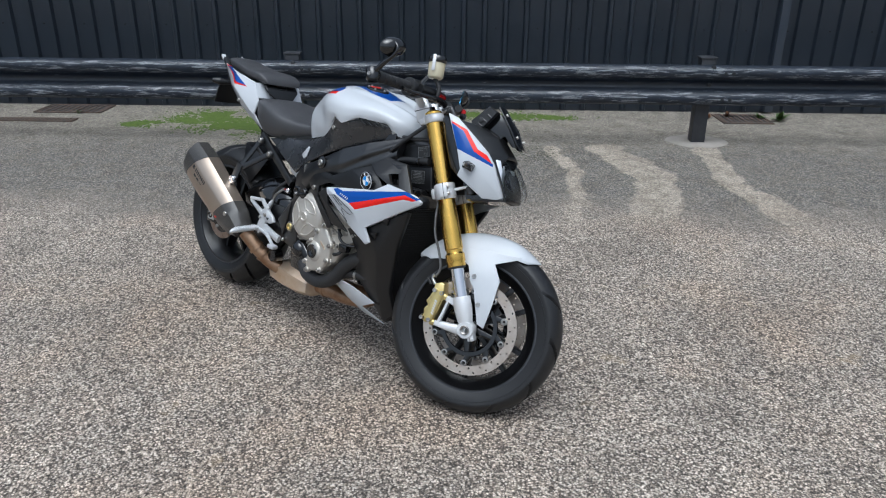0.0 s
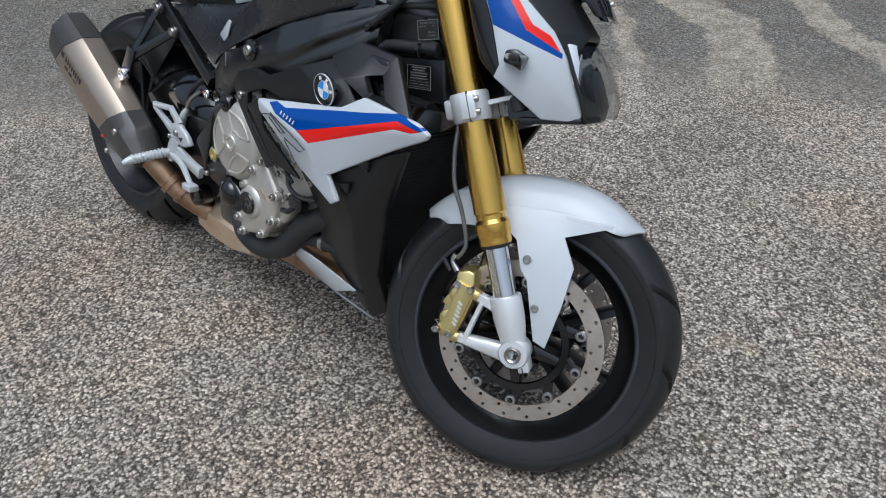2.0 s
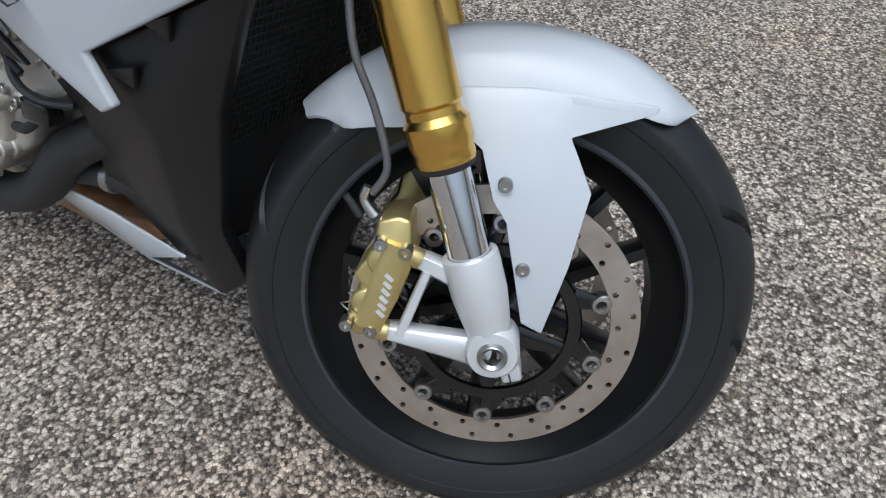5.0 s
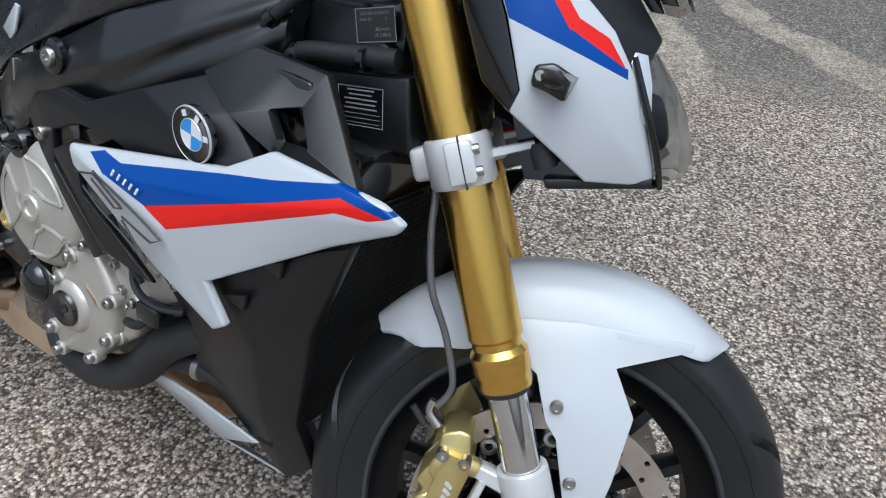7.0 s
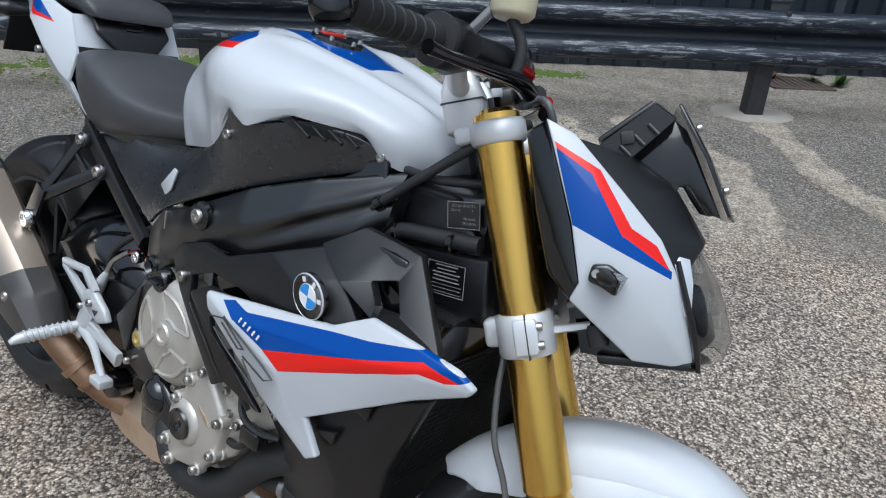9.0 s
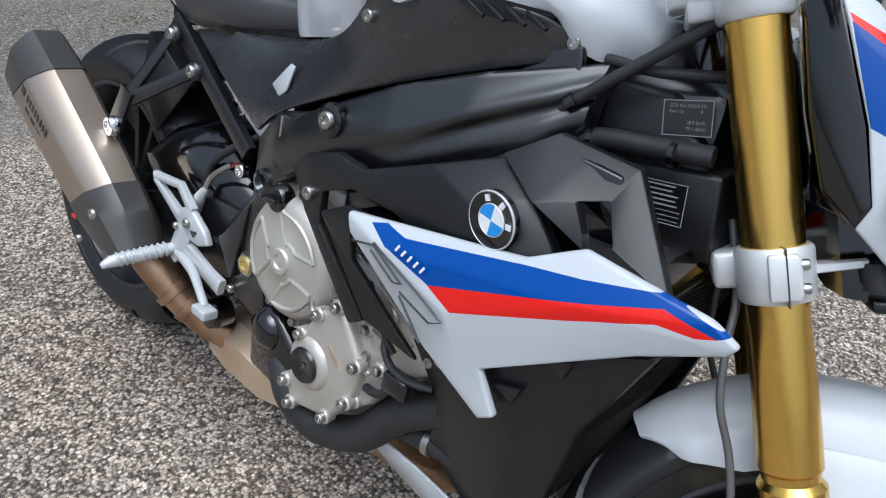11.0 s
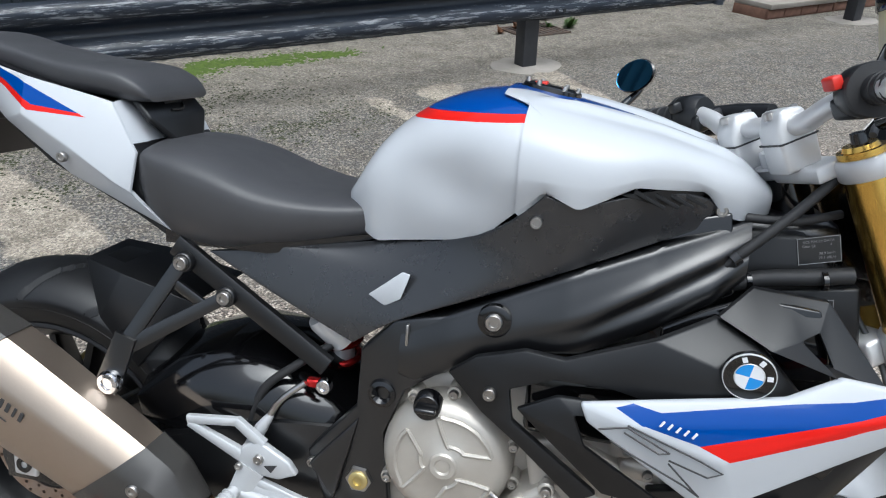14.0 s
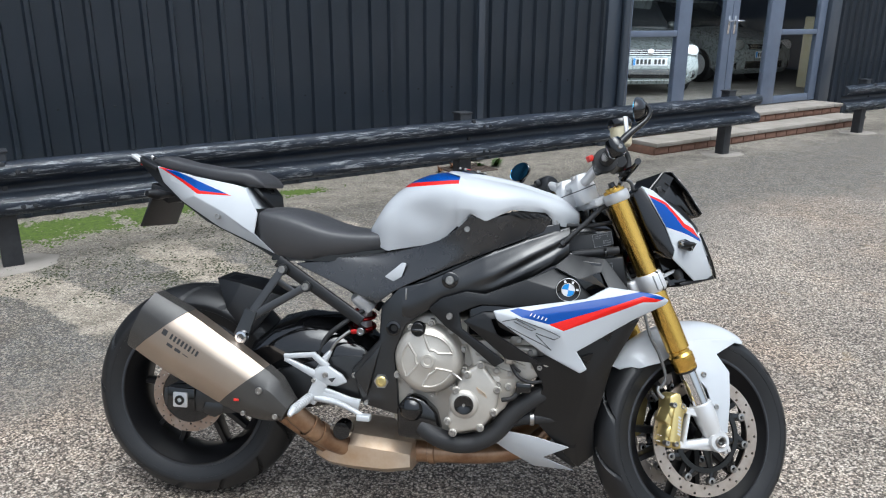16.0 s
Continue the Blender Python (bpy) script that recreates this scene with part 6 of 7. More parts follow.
for x, z in ((0.780, 0.335), (0.795, 0.306), (0.866, 0.325), (0.900, 0.368), (0.908, 0.428), (0.862, 0.492), (0.828, 0.464), (0.800, 0.420)):
    boss = lathe(((0, -0.01), (0.010, -0.01), (0.011, 0.004), (0.009, 0.006), (0, 0.006)), 14, along_y(x, -0.220, z))
    part("bolt_boss", boss, engine_grey, cr)
    screw(x, -0.229, z, 0.0075, 0.005, cr)
for k in range(9):
    a = radians(-150 + 34 * k)
    x, z = 0.719 + 0.098 * math.cos(a), 0.489 + 0.098 * math.sin(a)
    part("bolt_boss", lathe(((0, -0.05), (0.010, -0.05), (0.010, 0.002), (0, 0.002)), 12, along_y(x, -0.178, z)), engine_grey, cc)
    screw(x, -0.183, z, 0.0068, 0.005, cc)
head = part("cylinder_head", slab(((0.86, 0.500), (0.90, 0.600), (1.005, 0.590), (1.055, 0.545), (1.03, 0.470), (0.95, 0.430)), -0.19, 0.19, 0.012), engine_grey, engine, "cast cylinder head")
for x, z, w, h in ((0.93, 0.47, 0.05, 0.04), (0.98, 0.53, 0.06, 0.03), (0.95, 0.56, 0.03, 0.03), (0.90, 0.44, 0.035, 0.05), (1.0, 0.50, 0.03, 0.04)):
    part("casting_block", box(x - w / 2, x + w / 2, -0.206, -0.17, z - h / 2, z + h / 2, 0.008), engine_grey, head)
    screw(x + 0.008, -0.208, z, 0.007, 0.005, head)
block = part("cylinder_block", slab(((0.824, 0.546), (0.889, 0.562), (0.969, 0.527), (1.032, 0.509), (1.025, 0.475), (0.954, 0.428), (0.928, 0.374), (0.881, 0.335), (0.856, 0.376), (0.842, 0.466)), -0.205, -0.15, 0.008, 2), engine_grey, engine, "ribbed grey cylinder block casting")
for (x0, z0), (x1, z1) in (((0.856, 0.497), (0.942, 0.47)), ((0.876, 0.526), (0.978, 0.49)), ((0.861, 0.455), (0.919, 0.418))):
    part("casting_rib", wedge((x0, -0.206, z0), (x1, -0.206, z1), 0.010, 0.008, 0.012, 0.010), engine_grey, block)
for x, z in ((0.855, 0.524), (0.94, 0.515), (1.014, 0.493), (0.936, 0.435), (0.902, 0.367), (0.85, 0.421), (0.904, 0.478)):
    part("bolt_boss", lathe(((0, -0.01), (0.010, -0.01), (0.011, 0.004), (0.009, 0.006), (0, 0.006)), 14, along_y(x, -0.206, z)), engine_grey, block)
    screw(x, -0.214, z, 0.007, 0.005, block)
part("sensor", lathe(((0, 0.03), (0.012, 0.028), (0.016, 0.02), (0.018, -0.02)), 20, pose(1.03, -0.19, 0.505, 80, 20, 0)), engine_grey, head)
for pts, r in ((((0.930, -0.205, 0.52), (0.955, -0.225, 0.475), (0.985, -0.22, 0.455), (1.02, -0.205, 0.455)), 0.005), (((0.90, -0.215, 0.545), (0.94, -0.222, 0.50), (0.965, -0.222, 0.48)), 0.004), (((0.97, -0.20, 0.44), (0.95, -0.215, 0.41), (0.92, -0.21, 0.40)), 0.006)):
    part("wire", tube(pts, r, 8), grip_rubber, engine)
part("plug_connector", box(0.925, 0.945, -0.232, -0.215, 0.50, 0.53, 0.003), steel, engine)
part("plug_connector", box(0.955, 0.995, -0.225, -0.200, 0.425, 0.452, 0.004), gloss_black, engine)
sump = part("water_pump", slab(((0.640, 0.270), (0.635, 0.350), (0.665, 0.388), (0.705, 0.380), (0.745, 0.345), (0.760, 0.290), (0.720, 0.262)), -0.185, -0.10, 0.010), gloss_black, engine, "black lower engine cover")
part("pump_dome", lathe(((0, 0.012), (0.016, 0.010), (0.03, 0.002), (0.034, -0.01)), 24, along_y(0.676, -0.188, 0.348)), gloss_black, sump)
hose = part("coolant_hose", tube(((0.705, -0.165, 0.300), (0.76, -0.185, 0.275), (0.83, -0.185, 0.268), (0.90, -0.18, 0.300), (0.96, -0.175, 0.370), (1.03, -0.165, 0.415), (1.10, -0.15, 0.42)), 0.026, 16), grip_rubber, bike, "thick black coolant hose")
part("hose_branch", tube(((0.90, -0.15, 0.31), (0.96, -0.155, 0.335), (1.04, -0.15, 0.345), (1.10, -0.14, 0.34)), 0.018, 14), grip_rubber, hose)
part("hose_clip", lathe(((0.018, -0.006), (0.0205, -0.005), (0.0205, 0.005), (0.018, 0.006)), 20, between((1.0, -0.153, 0.341), (1.06, -0.149, 0.344))), steel, hose)
part("oil_line", tube(((0.770, -0.19, 0.46), (0.80, -0.21, 0.455), (0.83, -0.215, 0.43)), 0.004, 8), steel, bike, "thin metal oil line")

# ---- radiator side panels, mesh and lower fairing ----
RAD = [(0.985, -0.222, 0.515), (1.100, -0.232, 0.548), (1.222, -0.222, 0.620), (1.262, -0.215, 0.638), (1.200, -0.185, 0.500), (1.165, -0.150, 0.330), (1.172, -0.115, 0.240), (1.130, -0.118, 0.200), (1.000, -0.165, 0.345), (1.025, -0.200, 0.440), (1.140, -0.212, 0.460), (1.110, -0.158, 0.320)]
rad = pair("radiator_panel", shell(RAD, ((0, 1, 10, 9), (1, 2, 10), (2, 3, 4, 10), (4, 5, 11, 10), (5, 6, 7, 11), (7, 8, 11), (8, 9, 10, 11)), 0.02, 0.005, angle=10), plastic, bike, "matt black radiator side panel", smooth=25)
for x, z, k in ((1.165, 0.590, 0.65), (1.112, 0.532, 0.8)):
    part("louvre", shell([(x, -0.238, z), (x + 0.045 * k, -0.236, z + 0.012), (x + 0.030 * k, -0.226, z - 0.016)], ((0, 1, 2),), 0.008, 0.002), plastic, rad)
radiator = part("radiator", shell([(1.205, -0.175, 0.640), (1.205, 0.175, 0.640), (1.165, 0.165, 0.430), (1.165, -0.165, 0.430), (1.120, -0.14, 0.260), (1.120, 0.14, 0.260)], ((0, 1, 2, 3), (3, 2, 5, 4)), 0.03, 0.004, (-1, 0, 0)), net_black, bike, "black radiator behind a fine mesh")
for k in range(44):
    y = -0.168 + 0.336 * k / 43
    part("mesh_wire", tube(((1.209, y, 0.636), (1.169, y * 0.95, 0.432)), 0.0009, 4, 1), net_black, radiator)
for k in range(22):
    z = 0.440 + 0.196 * k / 21
    x = 1.1705 + 0.04 * k / 21
    part("mesh_wire", tube(((x, -0.17, z), (x, 0.17, z)), 0.0009, 4, 1), net_black, radiator)
for k in range(5):
    z = 0.235 + 0.024 * k
    part("chin_slat", wedge((1.150 - 0.01 * k, -0.13, z), (1.150 - 0.01 * k, 0.13, z), 0.012, 0.012, 0.02, 0.02), plastic, radiator)
belly = pair("lower_fairing", shell([(0.846, -0.172, 0.306), (0.895, -0.176, 0.312), (1.000, -0.166, 0.296), (1.104, -0.150, 0.266), (1.035, -0.145, 0.232), (1.122, -0.102, 0.186), (1.010, -0.100, 0.190), (0.945, -0.135, 0.235)], ((0, 1, 2, 4, 7), (2, 3, 4), (4, 5, 6, 7)), 0.006, 0.0025, angle=30), white, bike, "white lower side fairing")
screw(0.919, -0.176, 0.289, 0.008, 0.004, belly)
pair("fairing_inner", slab(((1.05, 0.235), (1.12, 0.192), (1.158, 0.225), (1.12, 0.270)), -0.100, -0.060, 0.004), plastic, belly)

# ---- winglet panel with its stripes ----
wing_paint = striped("white_wing_paint", (
    (BLUE, ((0.932, 0.645), (0.952, 0.652), (0.992, 0.647), (0.966, 0.630))),
    (BLUE, ((0.962, 0.632), (0.985, 0.648), (1.262, 0.709), (1.262, 0.694), (1.034, 0.617))),
    (BLUE, ((1.260, 0.708), (1.318, 0.695), (1.306, 0.688), (1.256, 0.695))),
    (RED, ((1.032, 0.617), (1.262, 0.697), (1.262, 0.683), (1.068, 0.603))),
    (RED, ((1.260, 0.697), (1.308, 0.689), (1.292, 0.683), (1.258, 0.682))),
))
WING = [(0.890, -0.262, 0.642), (1.121, -0.250, 0.683), (1.176, -0.245, 0.715), (1.300, -0.236, 0.702), (1.326, -0.232, 0.688), (1.318, -0.230, 0.676), (1.248, -0.232, 0.638), (1.104, -0.252, 0.548), (1.133, -0.249, 0.504), (1.115, -0.250, 0.492), (1.028, -0.254, 0.535), (0.900, -0.264, 0.620),
        (0.955, -0.272, 0.628), (1.060, -0.274, 0.600), (1.200, -0.262, 0.670), (1.080, -0.264, 0.560)]
wing = pair("wing_panel", shell(WING, ((0, 1, 14, 12), (1, 2, 14), (2, 3, 14), (3, 4, 5, 6, 14), (6, 7, 15, 13, 14), (7, 8, 9, 10, 15), (10, 11, 13, 15), (11, 0, 12), (11, 12, 13), (12, 14, 13)), 0.012, 0.004, segments=3, angle=20), wing_paint, bike, "white side panel with blue and red stripes", smooth=50)
# thin drawn line figure and slanted marks on the panel
for pts in (((0.915, 0.618), (0.948, 0.626), (1.000, 0.603), (0.988, 0.600), (0.945, 0.619)), ((0.948, 0.629), (1.035, 0.600), (1.062, 0.588), (1.046, 0.580), (1.000, 0.594)), ((0.930, 0.606), (0.960, 0.592), (1.020, 0.565), (1.040, 0.553), (1.000, 0.590))):
    part("line_figure", tube([(x, -0.2748 if 0.95 < x else -0.2712, z) for x, z in pts], 0.0013, 6, 1), dark_ink, wing)
for k in range(5):
    b = box(-0.0013, 0.0013, -0.0006, 0.0006, -0.0042, 0.0042, 0)
    b.transform(pose(0.986 + 0.0095 * k, -0.2746, 0.6395 - 0.0022 * k, 0, 32, 0))
    part("lettering_bar", b, white_ink, wing)

# ---- engine infill panels and roundel ----
INF = [(0.715, -0.202, 0.628), (0.752, -0.212, 0.660), (0.815, -0.220, 0.682), (0.866, -0.222, 0.678), (0.970, -0.225, 0.722), (1.040, -0.196, 0.752), (1.095, -0.214, 0.728), (1.150, -0.218, 0.672), (1.135, -0.236, 0.660), (1.053, -0.242, 0.648), (0.995, -0.240, 0.642), (0.928, -0.232, 0.652), (0.855, -0.226, 0.650), (0.800, -0.222, 0.626),
       (0.808, -0.228, 0.585), (0.925, -0.244, 0.510), (0.898, -0.240, 0.492), (0.825, -0.230, 0.548), (0.765, -0.216, 0.585), (1.040, -0.240, 0.705)]
inf = pair("infill_panel", shell(INF, ((0, 1, 13, 18), (1, 2, 12, 13), (2, 3, 12), (3, 4, 11, 12), (4, 19, 10, 11), (4, 5, 19), (5, 6, 19), (6, 7, 8, 19), (8, 9, 10, 19), (18, 13, 14, 17), (17, 14, 15, 16)), 0.014, 0.003, angle=12), plastic, bike, "matt black engine infill panel", smooth=30)
screw(0.775, -0.221, 0.615, 0.009, 0.005, inf)
pair("infill_blade", shell([(0.812, -0.232, 0.606), (0.862, -0.236, 0.634), (0.995, -0.250, 0.642), (0.985, -0.252, 0.628), (0.885, -0.250, 0.618), (0.902, -0.254, 0.580), (1.020, -0.252, 0.510), (0.930, -0.248, 0.516)], ((0, 1, 4, 5), (1, 2, 3, 4), (0, 5, 6, 7)), 0.010, 0.003, angle=12), plastic, inf, smooth=30)
# solid black box: the shade of the hollow behind the panel, put in as colour
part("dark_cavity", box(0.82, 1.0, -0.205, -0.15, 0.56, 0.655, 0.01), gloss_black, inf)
SCOOP = [(1.040, -0.204, 0.756), (1.080, -0.172, 0.788), (1.122, -0.160, 0.782), (1.170, -0.164, 0.780), (1.248, -0.196, 0.685), (1.176, -0.242, 0.712), (1.100, -0.228, 0.730), (1.137, -0.208, 0.741), (1.160, -0.186, 0.746), (1.180, -0.196, 0.708), (1.156, -0.212, 0.712)]
scoop = pair("intake_panel", shell(SCOOP, ((0, 1, 2, 7, 6), (2, 3, 8, 7), (3, 4, 9, 8), (4, 5, 10, 9), (5, 6, 7, 10)), 0.012, 0.0015, angle=12), plastic, bike, "matt black intake panel with a mesh window", smooth=30)
part("mesh_back", slab(((1.130, 0.742), (1.168, 0.744), (1.188, 0.704), (1.150, 0.706)), -0.162, -0.158, 0), gloss_black, scoop)
for i in range(3):
    for j in range(4):
        x, z = 1.148 + 0.012 * i + 0.006 * (j % 2), 0.714 + 0.0085 * j
        part("mesh_cell", lathe(((0.0042, 0.002), (0.0058, 0.002), (0.0058, -0.004), (0.0042, -0.004)), 6, along_y(x - 0.006, -0.168, z)), plastic, scoop)
ro = part("roundel", lathe(((0, 0.002), (0.0345, 0.002), (0.0365, 0.003), (0.038, 0.0015), (0.0385, -0.006)), 48, along_y(0, 0, 0)), gloss_black, bike, "round badge, blue and white quarters in a black ring", pose(1.076, -0.2475, 0.704, 6, 0, -4) @ Matrix.Diagonal((0.78, 1, 0.78, 1)))
part("badge_ring", lathe(((0.0365, 0.0026), (0.0372, 0.0034), (0.0382, 0.0030), (0.0386, 0.001)), 48, along_y(0, 0, 0)), alloy, ro)
part("badge_ring", lathe(((0.0205, 0.0022), (0.0212, 0.0032), (0.0222, 0.0022)), 48, along_y(0, 0, 0)), alloy, ro)
for q in range(4):
    pts = [(0, 0)] + [(0.0205 * math.cos(radians(90 * q + 10 * k - 8)), 0.0205 * math.sin(radians(90 * q + 10 * k - 8))) for k in range(10)]
    part("quarter", slab(pts, -0.0028, -0.001, 0), blue_ink if q % 2 else white_ink, ro)
for a in (112, 60, 4):
    b = box(-0.0036, 0.0036, -0.0006, 0.0006, -0.0042, 0.0042, 0)
    b.transform(pose(0.0288 * math.cos(radians(a)), -0.0028, 0.0288 * math.sin(radians(a)), 0, 90 - a, 0))
    part("lettering_bar", b, white_ink, ro)

# ---- airbox sides with printed labels, hoses at the steering head ----
air = part("intake_duct", slab(((1.02, 0.742), (1.035, 0.815), (1.080, 0.842), (1.150, 0.845), (1.195, 0.800), (1.235, 0.735), (1.245, 0.690), (1.120, 0.690), (1.075, 0.715)), -0.088, 0.088, 0.010), plastic, bike, "black intake duct beside the steering head")
part("duct_shelf", slab(((1.075, 0.700), (1.085, 0.765), (1.225, 0.785), (1.240, 0.700)), -0.098, 0.098, 0.006), plastic, air)
# added dark block that keeps bright ground from showing between duct and radiator
part("duct_baffle", slab(((1.07, 0.60), (1.07, 0.705), (1.22, 0.705), (1.205, 0.62)), -0.160, 0.160, 0.006), gloss_black, air)
part("panel_backing", slab(((0.98, 0.66), (0.98, 0.722), (1.03, 0.752), (1.08, 0.776), (1.16, 0.770), (1.19, 0.68)), -0.176, -0.162, 0.003), gloss_black, inf)
part("duct_hose", tube(((1.065, -0.11, 0.772), (1.10, -0.112, 0.785), (1.15, -0.108, 0.792), (1.21, -0.10, 0.800)), 0.011, 12), grip_rubber, air)
for x in (1.085, 1.175):
    part("cable_tie", lathe(((0.0115, -0.004), (0.013, -0.003), (0.013, 0.003), (0.0115, 0.004)), 14, between((x, -0.111, 0.779 + (x - 1.085) * 0.14), (x + 0.03, -0.110, 0.784 + (x - 1.085) * 0.14))), gloss_black, air)
for cx, cz, w, h, y, turn in ((1.168, 0.826, 0.052, 0.036, -0.0885, -14), (1.168, 0.739, 0.061, 0.044, -0.0985, -8)):
    label = part("type_label", box(-w / 2, w / 2, -0.0004, 0.0004, -h / 2, h / 2, 0), frame_black, air, "small printed data label", pose(cx, y, cz, 0, turn, 0))
    for sx, sz, bw, bh in ((0, h / 2 - 0.0008, w, 0.0009), (0, -h / 2 + 0.0008, w, 0.0009), (-w / 2 + 0.0005, 0, 0.0009, h), (w / 2 - 0.0005, 0, 0.0009, h)):
        part("label_edge", box(sx - bw / 2, sx + bw / 2, -0.0009, -0.0004, sz - bh / 2, sz + bh / 2, 0), ink, label)
    if w > 0.06:
        for r in range(8):
            ww = (0.036, 0.030, 0.044, 0.040, 0.044, 0.052, 0.052, 0.052)[r]
            hh = 0.0016 if r < 5 else 0.0006
            part("lettering_bar", box(-ww / 2, ww / 2, -0.0009, -0.0004, 0.017 - 0.005 * r, 0.017 - 0.005 * r + hh, 0), ink, label)
    else:
        for text, tx, tz in (("ECE R41.04 DATA", 0.0, 0.0105), ("Gear (i):", -0.012, 0.005), ("4", 0.014, 0.005), ("38.9 km/h", 0.009, -0.006), ("79.1 dB(A)", 0.009, -0.012)):
            font = bpy.data.curves.new("lettering", "FONT")
            font.body, font.size, font.align_x = text, 0.0048, "CENTER"
            letters = new("lettering", font)
            letters.parent = label
            letters.matrix_basis = pose(tx, -0.0010, tz, 90, 0, 0)
            font.materials.append(ink)
cable = part("clutch_cable", tube(((1.030, -0.120, 0.778), (1.060, -0.130, 0.812), (1.12, -0.115, 0.870), (1.175, -0.085, 0.925), (1.205, -0.04, 0.955)), 0.0068, 12), grip_rubber, bike, "black cable loom to the handlebar")
part("cable", tube(((1.07, -0.10, 0.86), (1.13, -0.10, 0.862), (1.19, -0.07, 0.872)), 0.006, 10), grip_rubber, cable)
part("front_loom", tube(((0.03, -0.10, 0.728), (0.050, -0.090, 0.735), (0.064, -0.100, 0.722), (0.066, -0.090, 0.69)), 0.005, 10), hose_grey, bike, "brake and wiring lines at the upper clamp", FRONT)
part("loom_clip", lathe(((0.0075, -0.006), (0.011, -0.005), (0.011, 0.005), (0.0075, 0.006)), 14, between((1.060, -0.130, 0.812), (1.09, -0.122, 0.842))), gloss_black, cable)
part("pale_connector", box(1.196, 1.208, -0.112, -0.100, 0.688, 0.702, 0.002), milky, air)
# side stand
stand = part("side_stand", tube(((0.60, 0.14, 0.30), (0.62, 0.21, 0.18), (0.64, 0.275, 0.062)), (0.014, 0.012, 0.011), 12), gloss_black, bike, "black side stand")


# ---- glazed doors with the room behind them ----
SHOP = RAIL @ pose(0, WALL_N, 0)


def glazing():
    door = thing("door_1", "blue-grey framed glass double doors with side lights", "door", SHOP, kind="structure")
    z0, z1 = 0.27, 2.62
    for a, b in ((6.07, 6.14), (6.94, 7.17), (7.82, 7.955), (7.965, 8.10), (8.78, 9.08), (9.95, 10.12)):
        part("stile", box(a, b, 0.02, 0.09, z0, z1, 0.006), door_grey, door)
    for a, b, z, h in ((6.14, 6.94, z0, 0.10), (7.17, 7.82, z0, 0.12), (8.10, 8.78, z0, 0.12), (9.08, 9.95, z0, 0.10), (6.14, 6.94, 1.18, 0.07), (9.08, 9.95, 1.18, 0.07), (6.07, 10.12, 2.55, 0.07)):
        part("rail", box(a, b, 0.025, 0.085, z, z + h, 0.006), door_grey, door)
    for a, b, c, d in ((6.14, 6.94, 0.37, 1.18), (6.14, 6.94, 1.25, 2.55), (7.17, 7.82, 0.39, 2.55), (8.10, 8.78, 0.39, 2.55), (9.08, 9.95, 0.37, 1.18), (9.08, 9.95, 1.25, 2.55)):
        pane = part("pane", box(a, b, 0.05, 0.058, c, d, 0), pane_glass, door)
        pane.visible_shadow = False
    for s, x in ((-1, 7.90), (1, 8.02)):
        part("door_handle", tube(((x, 0.0, 1.36), (x, -0.04, 1.36), (x + 0.10 * s, -0.045, 1.36)), 0.010, 10), chrome, door)
        part("handle_plate", box(x - 0.018, x + 0.018, 0.012, 0.02, 1.20, 1.42, 0.003), chrome, door)


glazing()
for n0, n1, z, x0, x1 in ((-0.78, -0.40, 0.13, 5.75, 10.05), (-0.40, 0.10, 0.26, 6.3, 10.12)):
    step = new("doorstep", finish("doorstep", box(x0, x1, n0 + 0.012, n1, -0.02, z - 0.045, 0.004), brick_red))
    step.matrix_world = SHOP
    tagged(step, "brick doorstep with a worn concrete tread", "doorstep", kind="structure")
    x = x0
    while x < x1 - 0.03:
        w = min(0.9, x1 - x)
        part("tread_slab", box(x, x + w - 0.008, n0 - 0.02, n1, z - 0.045, z, 0.008), concrete, step)
        x += 0.9
    x = x0
    brick_mesh = None
    while x < x1 - 0.2:
        if brick_mesh is None:
            brick_mesh = finish("brick", box(0, 0.208, 0, 0.03, 0, 0.065, 0.004), brick_red)
        bk = new("brick", brick_mesh)
        bk.parent = step
        bk.matrix_basis = pose(x, n0, z - 0.118)
        x += 0.222


def shop_room():
    room = new("shop_floor", finish("shop_floor", box(5.75, 16.0, 0.23, 8.0, 0.0, 0.262, 0), concrete))
    room.matrix_world = SHOP
    tagged(room, "grey floor of the room behind the glass", "floor", kind="structure")
    for name, b in (("wall_room_back", box(5.75, 16.0, 8.0, 8.15, 0, 3.2, 0)), ("wall_room_side", box(16.0, 16.15, 0.23, 8.15, 0, 3.2, 0)), ("wall_room_end", box(5.6, 5.75, 0.23, 8.15, 0, 3.2, 0))):
        w = new(name, finish(name, b, door_grey))
        w.matrix_world = SHOP
        tagged(w, "plain painted wall of the room behind the glass", "wall", kind="structure")
    c = new("ceiling", finish("ceiling", box(5.6, 16.15, 0.23, 8.15, 3.2, 3.3, 0), white))
    c.matrix_world = SHOP
    tagged(c, "plain white ceiling of the room behind the glass", "ceiling", kind="structure")
    col = new("column", finish("column", box(11.95, 12.25, 1.2, 1.4, 0.26, 1.42, 0.01), milky))
    col.matrix_world = SHOP
    tagged(col, "pale upright display column inside the doors", "column")
    day = new("door_daylight", bpy.data.lights.new("door_daylight", "AREA"))
    day.data.shape, day.data.size, day.data.size_y, day.data.energy = "RECTANGLE", 3.8, 2.1, 45
    day.matrix_world = SHOP @ pose(8.1, 0.14, 1.45, 90, 0, 0)


shop_room()
car_silver = worn("silver_car_paint", (0.30, 0.33, 0.33), (0.25, 0.28, 0.28), 0.28, 0.5, coat=0.8)
car_dark = worn("dark_car_paint", (0.05, 0.075, 0.075), (0.04, 0.06, 0.06), 0.25, 0.4, coat=0.8)
car_glass = material("car_glass", (0.02, 0.025, 0.03), 0.05)


